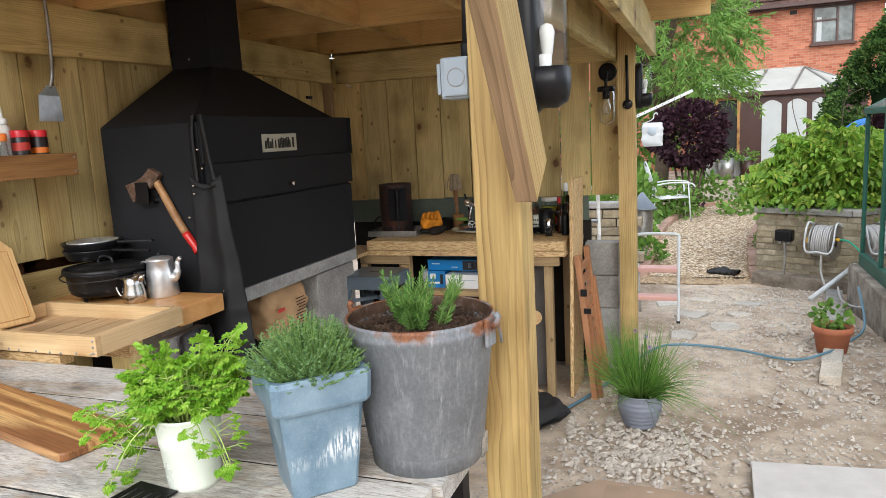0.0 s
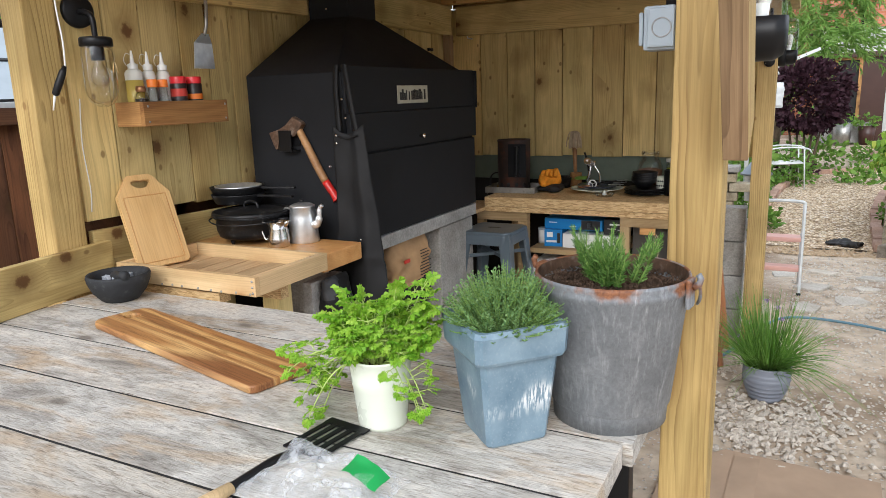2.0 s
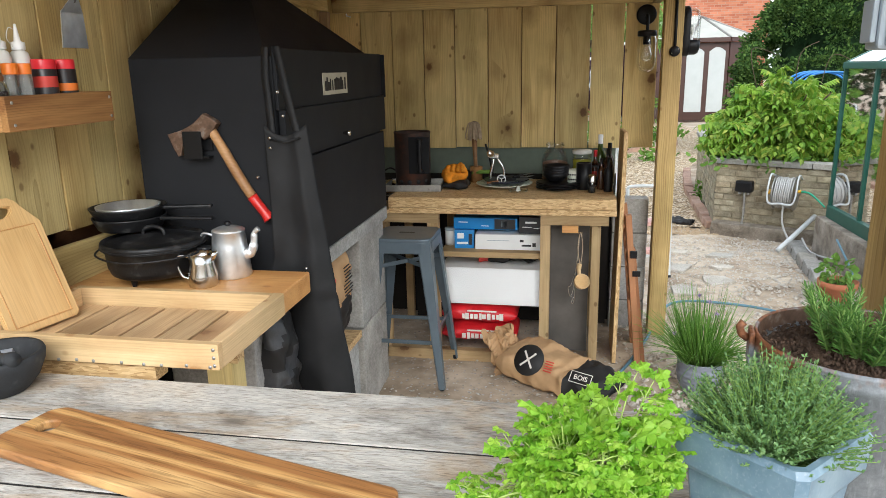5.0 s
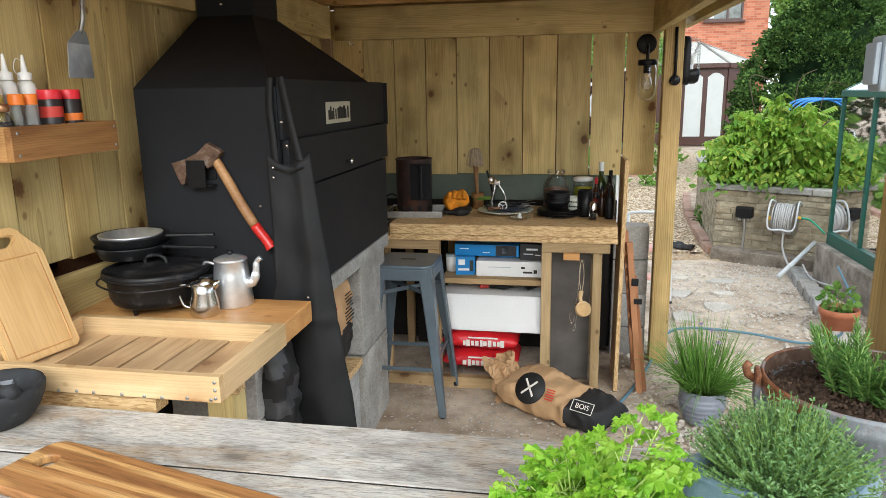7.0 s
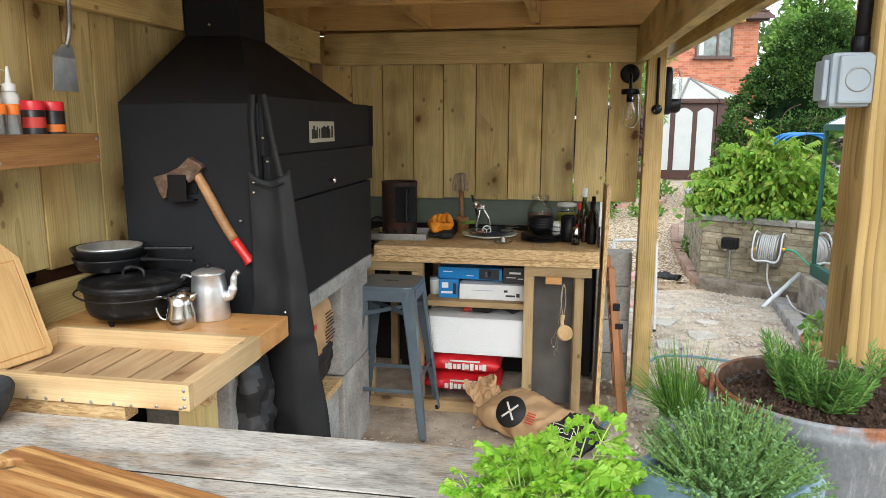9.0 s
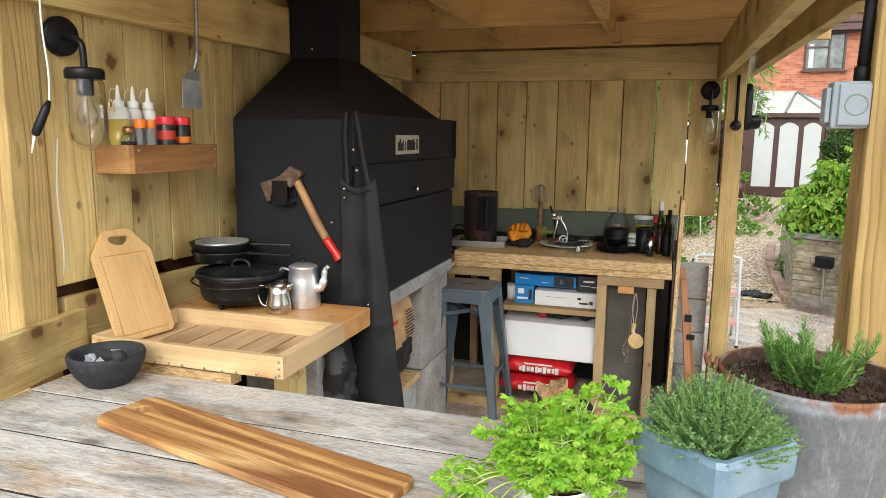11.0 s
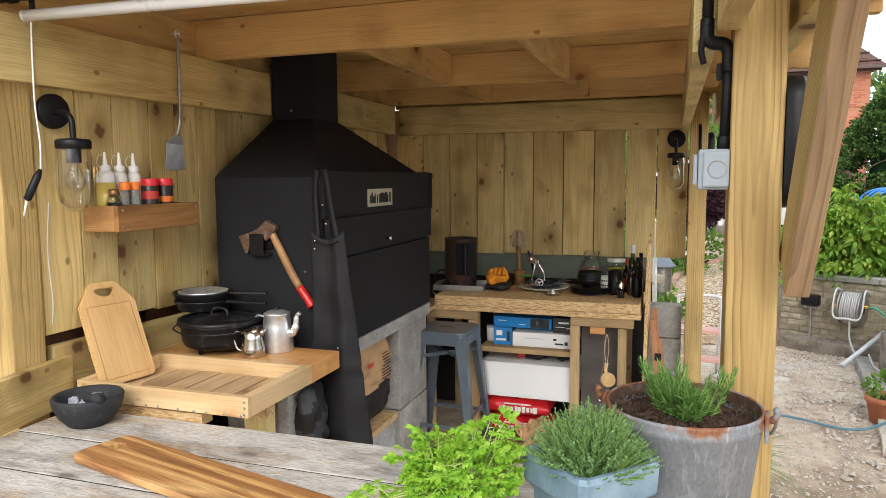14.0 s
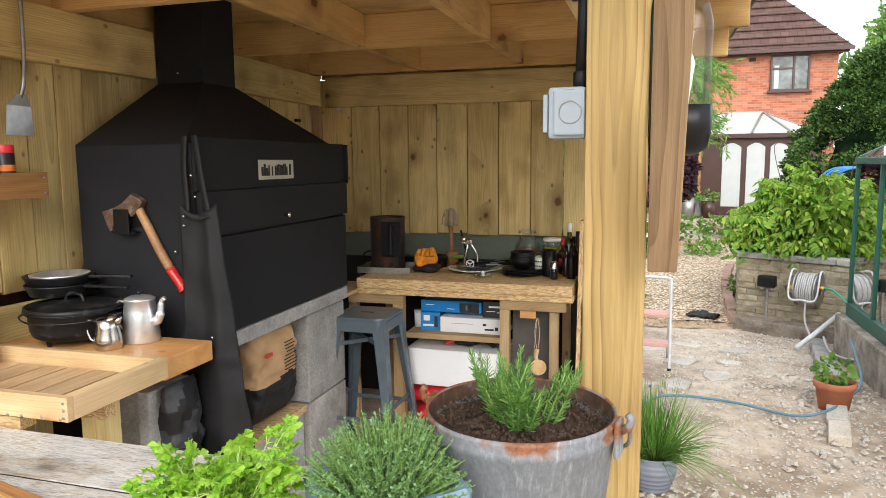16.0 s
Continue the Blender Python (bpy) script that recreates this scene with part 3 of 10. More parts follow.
HOSEGREEN = plain_mat("green_hose", (0.03, 0.34, 0.20), 0.4, 0, 0.06, 8, 0.02)
CARDBOARD = plain_mat("damp_cardboard", (0.36, 0.26, 0.18), 0.85, 0, 0.12, 5, 0.15, 0.2)
PALESLAB = plain_mat("pale_board", (0.56, 0.53, 0.49), 0.7, 0, 0.1, 6, 0.1, 0.3)
GREENPLASTIC = plain_mat("green_print", (0.02, 0.30, 0.07), 0.4, 0, 0.1, 20, 0.02)
GREENBOARD = plain_mat("grey_green_board", (0.12, 0.15, 0.115), 0.7, 0, 0.15, 9, 0.1)
COPPER = plain_mat("copper_lid", (0.35, 0.18, 0.09), 0.35, 0.8, 0.1, 8, 0.02)
FILAMENT = plain_mat("filament", (0.65, 0.45, 0.2), 0.3, 0.6, 0.1, 8, 0.0)
STRING = plain_mat("mop_string", (0.42, 0.33, 0.23), 0.9, 0, 0.2, 60, 0.4, 0.2)
PARSLEY = leaf_mat("parsley_leaf", [(0.15, 0.36, 0.02), (0.34, 0.58, 0.05), (0.24, 0.47, 0.035), (0.46, 0.66, 0.09)], 0.4, 0.4)
PARSLEYSTEM = plain_mat("parsley_stem", (0.40, 0.52, 0.13), 0.45, 0, 0.15, 30, 0.05)
THYME = leaf_mat("thyme_leaf", [(0.075, 0.165, 0.05), (0.18, 0.31, 0.11), (0.12, 0.23, 0.075), (0.26, 0.39, 0.17)], 0.55, 0.2)
ROSEMARY = leaf_mat("rosemary_needle", [(0.055, 0.14, 0.028), (0.13, 0.27, 0.05), (0.09, 0.20, 0.04), (0.21, 0.36, 0.085)], 0.45, 0.15)
CHIVE = leaf_mat("chive_blade", [(0.06, 0.16, 0.025), (0.17, 0.33, 0.055), (0.10, 0.24, 0.03), (0.22, 0.38, 0.075)], 0.4, 0.15)
LILAC = leaf_mat("chive_flower", [(0.30, 0.20, 0.42), (0.42, 0.30, 0.52)], 0.7, 0.2)
SHRUB = leaf_mat("wisteria_leaf", [(0.085, 0.22, 0.02), (0.27, 0.42, 0.05), (0.16, 0.31, 0.03), (0.40, 0.45, 0.075)], 0.4, 0.35)
WILLOW = leaf_mat("willow_leaf", [(0.11, 0.24, 0.04), (0.26, 0.42, 0.10), (0.17, 0.32, 0.06)], 0.5, 0.35)
WINEHEDGE = leaf_mat("wine_hedge", [(0.025, 0.018, 0.024), (0.075, 0.055, 0.068), (0.05, 0.032, 0.036), (0.13, 0.10, 0.11)], 0.5, 0.1)
PURPLE = leaf_mat("purple_leaf", [(0.024, 0.011, 0.016), (0.055, 0.024, 0.034), (0.038, 0.018, 0.025)], 0.6, 0.1, 0.12)
CONIFER = leaf_mat("conifer_spray", [(0.026, 0.062, 0.018), (0.06, 0.12, 0.028), (0.13, 0.21, 0.05)], 0.7, 0.1, 0.1)
DARKHEDGE = leaf_mat("dark_hedge", [(0.02, 0.035, 0.015), (0.055, 0.075, 0.03), (0.09, 0.07, 0.05)], 0.6, 0.1)
LOWGREEN = leaf_mat("low_greens", [(0.08, 0.19, 0.03), (0.20, 0.34, 0.06), (0.13, 0.26, 0.04)], 0.5, 0.3)
FARTREE = leaf_mat("far_trees", [(0.09, 0.17, 0.05), (0.18, 0.28, 0.09)], 0.7, 0.2)
STEM = plain_mat("green_stem", (0.20, 0.32, 0.07), 0.5, 0, 0.15, 30, 0.05)
BARK = plain_mat("bark", (0.10, 0.075, 0.05), 0.9, 0, 0.25, 20, 0.5, 0.2)


# ---- mesh helpers ----
def mesh_of(name, verts, faces, smooth=False):
    me = bpy.data.meshes.new(name)
    me.from_pydata([tuple(v) for v in verts], [], [tuple(f) for f in faces])
    if smooth:
        me.polygons.foreach_set("use_smooth", [True] * len(me.polygons))
    me.update()
    return me


def thing(name, loc=(0, 0, 0), label="", category="", group="", kind="", rz=0.0):
    ob = new(name)
    ob.empty_display_size = 0.05
    ob.matrix_basis = pose(*loc, 0, 0, rz)
    return tagged(ob, label, category, group, kind)


def link(name, me, mat, parent=None, label="", m=None):
    ob = new(name, me)
    if mat and not me.materials:
        me.materials.append(mat)
    ob.parent = parent
    if m is not None:
        ob.matrix_basis = m
    return tagged(ob, label)


def part(name, bm, mat, parent, label="", m=None, smooth=False):
    me = bpy.data.meshes.new(name)
    bm.normal_update()
    bm.to_mesh(me)
    bm.free()
    if smooth:
        me.polygons.foreach_set("use_smooth", [True] * len(me.polygons))
    return link(name, me, mat, parent, label, m)


def bm_box(bm, c, s, bevel=0.0, m=None):
    r = bmesh.ops.create_cube(bm, size=1.0)
    vs = r["verts"]
    for v in vs:
        v.co = Vector((v.co.x * s[0] + c[0], v.co.y * s[1] + c[1], v.co.z * s[2] + c[2]))
        if m is not None:
            v.co = m @ v.co
    if bevel > 0:
        es = list({e for v in vs for e in v.link_edges})
        bmesh.ops.bevel(bm, geom=es, offset=min(bevel, min(s) * 0.45), segments=2, affect="EDGES", profile=0.6)
    return bm


def box(name, c, s, mat, parent=None, bevel=0.003, label="", m=None):
    return part(name, bm_box(bmesh.new(), c, s, bevel), mat, parent, label, m)


BOARD_MESHES = {}


def board(name, a, b, w, h, mat, parent=None, up=(0, 0, 1), bevel=0.002, label=""):
    """A length of timber from a to b, w wide across and h high along up; its grain runs along it."""
    a, b = Vector(a), Vector(b)
    x = (b - a).normalized()
    z = Vector(up)
    z = (z - x * z.dot(x)).normalized()
    y = z.cross(x)
    key = (round((b - a).length, 4), round(w, 4), round(h, 4), round(bevel, 4), mat.name)
    if key not in BOARD_MESHES:
        bm = bm_box(bmesh.new(), (0, 0, 0), (key[0], w, h), bevel)
        me = bpy.data.meshes.new(name)
        bm.to_mesh(me)
        bm.free()
        BOARD_MESHES[key] = me
    m = Matrix((x, y, z)).transposed().to_4x4()
    m.translation = (a + b) / 2
    return link(name, BOARD_MESHES[key], mat, parent, label, m)


def lathe_data(profile, n=32):
    """Verts and faces of a turned form; profile of (radius, height) from bottom to top."""
    vs, fs = [], []
    for r, z in profile:
        for i in range(n):
            a = 2 * math.pi * i / n
            vs.append((r * math.cos(a), r * math.sin(a), z))
    for j in range(len(profile) - 1):
        for i in range(n):
            k = (i + 1) % n
            fs.append((j * n + i, j * n + k, (j + 1) * n + k, (j + 1) * n + i))
    return vs, fs


def lathe(name, profile, mat, parent=None, label="", m=None, n=32, smooth=True):
    vs, fs = lathe_data(profile, n)
    ob = link(name, mesh_of(name, vs, fs, smooth), mat, parent, label, m)
    return ob


def sweep_data(pts, radius, n=8, closed=False):
    pts = [Vector(p) for p in pts]
    rad = radius if isinstance(radius, (list, tuple)) else [radius] * len(pts)
    vs, fs = [], []
    prev = None
    for i, p in enumerate(pts):
        if closed:
            t = pts[(i + 1) % len(pts)] - pts[i - 1]
        else:
            t = pts[min(i + 1, len(pts) - 1)] - pts[max(i - 1, 0)]
        t.normalize()
        ref = prev if prev is not None else (Vector((0, 0, 1)) if abs(t.z) < 0.9 else Vector((1, 0, 0)))
        u = (ref - t * ref.dot(t)).normalized()
        v = t.cross(u)
        prev = u
        for k in range(n):
            a = 2 * math.pi * k / n
            vs.append(p + (u * math.cos(a) + v * math.sin(a)) * rad[i])
    m = len(pts)
    for i in range(m if closed else m - 1):
        j = (i + 1) % m
        for k in range(n):
            q = (k + 1) % n
            fs.append((i * n + k, i * n + q, j * n + q, j * n + k))
    if not closed:
        fs.append(tuple(range(n - 1, -1, -1)))
        fs.append(tuple((m - 1) * n + k for k in range(n)))
    return vs, fs


def sweep(name, pts, radius, mat, parent=None, label="", n=8, closed=False, m=None):
    vs, fs = sweep_data(pts, radius, n, closed)
    return link(name, mesh_of(name, vs, fs, True), mat, parent, label, m)


def curve_pts(ctrl, k=8):
    """A smooth line through the control points."""
    c = [Vector(p) for p in ctrl]
    out = []
    for i in range(len(c) - 1):
        p0, p1, p2, p3 = c[max(i - 1, 0)], c[i], c[i + 1], c[min(i + 2, len(c) - 1)]
        for j in range(k):
            t = j / k
            out.append(0.5 * ((2 * p1) + (p2 - p0) * t + (2 * p0 - 5 * p1 + 4 * p2 - p3) * t * t + (3 * p1 - p0 - 3 * p2 + p3) * t ** 3))
    return out + [c[-1]]


def prism(name, outline, z0, z1, mat, parent=None, label="", m=None, bevel=0.0, smooth=False):
    """A plate with that outline (x, y) between two heights."""
    bm = bmesh.new()
    lo = [bm.verts.new((x, y, z0)) for x, y in outline]
    f = bm.faces.new(lo)
    r = bmesh.ops.extrude_face_region(bm, geom=[f])
    for v in r["geom"]:
        if isinstance(v, bmesh.types.BMVert):
            v.co.z = z1
    bmesh.ops.recalc_face_normals(bm, faces=bm.faces)
    if bevel:
        es = [e for e in bm.edges if abs(e.verts[0].co.z - e.verts[1].co.z) < 1e-6]
        bmesh.ops.bevel(bm, geom=es, offset=bevel, segments=2, affect="EDGES", profile=0.6)
    return part(name, bm, mat, parent, label, m, smooth)


def lettering(name, text, size, mat, parent, m, depth=0.0008):
    cu = bpy.data.curves.new(name, "FONT")
    cu.body, cu.size, cu.extrude, cu.align_x, cu.align_y = text, size, depth, "CENTER", "CENTER"
    tmp = bpy.data.objects.new(name, cu)
    scene.collection.objects.link(tmp)
    bpy.context.view_layer.update()
    me = bpy.data.meshes.new_from_object(tmp.evaluated_get(bpy.context.evaluated_depsgraph_get()))
    bpy.data.objects.remove(tmp)
    me.materials.clear()
    return link(name, me, mat, parent, "", m)


RNG = random.Random(7)


def scatter(name, tv, tf, mats, mat, parent=None, label="", smooth=False):
    """One mesh of many copies of a small template."""
    tv = np.array(tv, float)
    ms = np.array([[list(r) for r in m] for m in mats])
    h = np.c_[tv, np.ones(len(tv))]
    vs = np.einsum("nij,kj->nki", ms, h)[:, :, :3].reshape(-1, 3)
    fs, k = [], len(tv)
    for i in range(len(mats)):
        fs.extend(tuple(q + i * k for q in f) for f in tf)
    return link(name, mesh_of(name, vs, fs, smooth), mat, parent, label)


def aim(pos, way, size, spin=None, droop=0.0):
    """A pose that lays a template's +Y along way."""
    y = Vector(way).normalized()
    z = Vector((0, 0, 1)) if abs(y.z) < 0.95 else Vector((1, 0, 0))
    x = y.cross(z).normalized()
    z = x.cross(y)
    m = Matrix((x, y, z)).transposed().to_4x4()
    if spin is not None:
        m = m @ Matrix.Rotation(spin, 4, "Y")
    m = m @ Matrix.Scale(size, 4)
    m.translation = pos
    return m


LEAF_V = [(0, 0, 0), (0.32, 0.35, 0.06), (0.30, 0.68, 0.03), (0, 1, -0.08), (-0.30, 0.68, 0.03), (-0.32, 0.35, 0.06), (0, 0.5, 0)]
LEAF_F = [(0, 1, 6), (1, 2, 6), (2, 3, 6), (3, 4, 6), (4, 5, 6), (5, 0, 6)]
NARROW_V = [(0, 0, 0), (0.10, 0.4, 0.02), (0, 1, -0.06), (-0.10, 0.4, 0.02)]
NARROW_F = [(0, 1, 2, 3)]


# ---- ground ----
def ground_z(x, y):
    k = min(max((y - 0.2) / 2.8, 0.0), 1.0)
    return -0.13 * k * k * (3 - 2 * k)


def build_ground():
    xs = [-60, -20, -8, -4] + [-3 + 0.16 * i for i in range(60)] + [7.5, 9, 14, 25, 60]
    ys = [-60, -20, -9, -5] + [-4.2 + 0.16 * i for i in range(88)] + [10.5, 12, 15, 20, 30, 60, 140]
    vs, fs = [], []
    for y in ys:
        for x in xs:
            z = ground_z(x, y)
            if -3 < x < 6.6 and -4.2 < y < 10:
                z += 0.018 * (noise.noise(Vector((x * 1.6, y * 1.6, 0))) - 0.2) + 0.007 * noise.noise(Vector((x * 6, y * 6, 3)))
                z -= 0.004
            vs.append((x, y, z))
    w = len(xs)
    for j in range(len(ys) - 1):
        for i in range(w - 1):
            fs.append((j * w + i, j * w + i + 1, (j + 1) * w + i + 1, (j + 1) * w + i))
    g = link("ground", mesh_of("ground", vs, fs, True), GROUND)
    return tagged(g, "trodden brown earth strewn with small stones", "ground", kind="structure")


ground = build_ground()


# ---- the timber shelter ----
def build_walls():
    back = thing("wall_back", (0, 0.06, 0), "back wall of upright treated pine boards", "wall", kind="structure")
    edges = [-0.06, 0.155, 0.345, 0.535, 0.72, 0.915, 1.11, 1.305, 1.50, 1.685, 1.865]
    r = random.Random(3)
    for i in range(len(edges) - 1):
        x0, x1 = edges[i] + 0.0026, edges[i + 1] - 0.0026
        if i in (7, 8):
            x1 -= 0.003
        c = (x0 + x1) / 2
        zb = 1.065 + r.uniform(-0.006, 0.006)
        board("board", (c, r.uniform(-0.002, 0.002), zb), (c, r.uniform(-0.003, 0.003), 2.03), x1 - x0, 0.022, PINE, back, up=(0, 1, 0), bevel=0.0025)
    board("lower_rail", (0.0, 0.03, 1.00), (1.66, 0.03, 1.00), 0.02, 0.19, GREENBOARD, back, label="grey-green board behind the worktop")
    board("top_beam", (0.0, -0.0365, 1.9485), (1.858, -0.0365, 1.9485), 0.045, 0.184, PINE, back, bevel=0.004)
    board("upper_fill", (-0.05, 0.012, 2.118), (1.99, 0.012, 2.118), 0.02, 0.165, PINE_RED, back)
    # unseen backing added to keep daylight out of most board joints
    for x0, x1 in ((-0.1, 0.53), (0.533, 1.45)):
        board("rear_batten", (x0, 0.022, 1.56), (x1, 0.022, 1.56), 0.018, 0.94, FENCEWOOD, back)
    # added sheet: the dark under the worktop is put into its colour
    box("rear_lining", (0.84, 0.05, 0.44), (1.66, 0.02, 0.93), DARKWOODBACK, back, 0.0, "near-black sheet added for the shade behind the bench")
    left = thing("wall_left", (-0.06, 0, 0), "side wall of upright treated pine boards over a low rail", "wall", kind="structure")
    edges = [-2.835, -2.675, -2.52, -2.34, -2.20, -2.07, -1.94, -1.79, -1.62, -1.45, -1.28, -1.11, -0.94, -0.77, -0.60, -0.43, -0.26, -0.10, 0.045]
    for i in range(len(edges) - 1):
        y0, y1 = edges[i] + 0.0022, edges[i + 1] - 0.0022
        c = (y0 + y1) / 2
        zb = 1.085 + r.uniform(-0.006, 0.006)
        board("board", (r.uniform(-0.002, 0.002), c, zb), (r.uniform(-0.002, 0.002), c, 2.03), y1 - y0, 0.022, PINE, left, up=(1, 0, 0), bevel=0.0025)
    board("lower_rail", (0.015, -2.83, 0.955), (0.015, -1.9, 0.935), 0.03, 0.2, PINE, left, bevel=0.004)
    board("backing_board", (-0.03, -2.83, 1.06), (-0.03, -1.9, 1.06), 0.02, 0.12, FENCEWOOD, left)
    board("top_beam", (0.037, -2.86, 1.945), (0.037, -1.585, 1.955), 0.045, 0.19, PINE, left, bevel=0.004)
    board("top_beam", (0.037, -1.345, 1.955), (0.037, -0.062, 1.9485), 0.045, 0.18, PINE, left, bevel=0.004)
    board("top_beam", (0.041, -4.6, 1.915), (0.041, -2.863, 1.945), 0.05, 0.19, PINE, left, bevel=0.004)
    board("corner_stud", (0.045, -0.09, 1.07), (0.045, -0.09, 1.857), 0.05, 0.05, PINE_BROWN, left, up=(0, 1, 0))
    # a patch of lighter rail end outside the post
    board("rail_end", (-0.155, -2.90, 1.09), (-0.155, -2.3, 1.09), 0.04, 0.09, PALEWOOD, left)
    board("upper_fill", (0.0, -3.15, 2.10), (0.0, 0.06, 2.118), 0.02, 0.16, PINE_RED, left)
    # near-black sheet added to stand for the shade under the side table
    box("rear_lining", (-0.03, -1.4, 0.44), (0.02, 2.85, 0.93), DARKWOODBACK, left, 0.0, "near-black sheet added for shade low on the side wall")
    # added behind the side wall to block daylight through its joints
    box("rear_lining", (-0.03, -1.4, 1.5), (0.02, 2.8, 1.0), FENCEWOOD, left, 0.0, "unseen dark boards added against daylight in the joints")


build_walls()


def post(x0, x1, y0, y1, z0, z1, label):
    p = board("post", ((x0 + x1) / 2, (y0 + y1) / 2, z0), ((x0 + x1) / 2, (y0 + y1) / 2, z1), x1 - x0, y1 - y0, PINE_POST, None, up=(0, 1, 0), bevel=0.006)
    return tagged(p, label, "post", "posts of the shelter")


post_front = post(1.893, 1.988, -2.992, -2.892, -0.03, 2.1, "square treated pine post beside the table")
post_back = post(1.868, 1.966, -0.158, -0.06, -0.03, 2.04, "square treated pine corner post with a light on it")
post_left = post(-0.128, -0.024, -2.97, -2.858, -0.03, 1.86, "square treated pine post at the open corner")

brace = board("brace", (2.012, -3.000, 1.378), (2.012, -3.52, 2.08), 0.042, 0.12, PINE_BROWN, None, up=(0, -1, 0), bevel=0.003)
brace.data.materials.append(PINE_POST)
# faces turned to -y stay brown, all others take the pale post pine
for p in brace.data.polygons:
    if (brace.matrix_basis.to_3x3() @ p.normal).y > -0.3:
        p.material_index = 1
tagged(brace, "slanting timber brace on the post, its lower front face browner", "brace")

beam_inner = board("side_beam", (1.842, 0.12, 1.945), (1.842, -2.93, 1.9095), 0.045, 0.185, PINE, None, bevel=0.004)
tagged(beam_inner, "long pine side beam on the inside of the posts", "beam", "side beams")
beam_front = board("side_beam", (1.884, -2.998, 1.934), (1.884, -3.75, 1.925), 0.045, 0.185, PINE, None, bevel=0.008)
tagged(beam_front, "short pine side beam spliced on before the post", "beam", "side beams")
beam_outer = board("side_beam", (2.027, 0.34, 1.985), (2.027, -3.75, 1.94), 0.045, 0.185, PINE, None, bevel=0.004)
tagged(beam_outer, "long pine side beam on the outside of the posts", "beam", "side beams")

for y, z0, h, m in ((-0.085, 2.045, 0.155, PINE_RED), (-0.925, 2.045, 0.155, PINE_RED), (-2.03, 2.045, 0.155, PINE_RED), (-3.06, 2.105, 0.095, PINE),):
    tagged(board("rafter", (-0.19, y, z0 + h / 2), (2.36, y, z0 + h / 2), 0.046, h, m, None, bevel=0.004), "planed redwood rafter under the roof boards", "rafter", "rafters")
for x, y0, y1 in ((0.655, -2.0, -0.955), (1.265, -2.0, -0.955), (0.655, -0.895, -0.115), (1.265, -0.895, -0.115)):
    tagged(board("nogging", (x, y0, 2.125), (x, y1, 2.125), 0.046, 0.15, PINE_RED, None, bevel=0.003), "short redwood nogging between two rafters", "nogging", "noggings")


def build_roof():
    r = thing("ceiling", (0, 0, 0), "underside of the roof boards", "ceiling", kind="structure")
    bm = bmesh.new()
    y = -3.2
    while y < 0.42:
        bm_box(bm, (1.05, y + 0.1, 2.212), (2.7, 0.197, 0.02), 0.0)
        y += 0.2
    part("roof_boards", bm, PINE_RED, r)
    box("roof_felt", (1.05, -1.37, 2.229), (2.76, 3.72, 0.012), BLACKPLASTIC, r, 0.002, "black roofing felt")


build_roof()


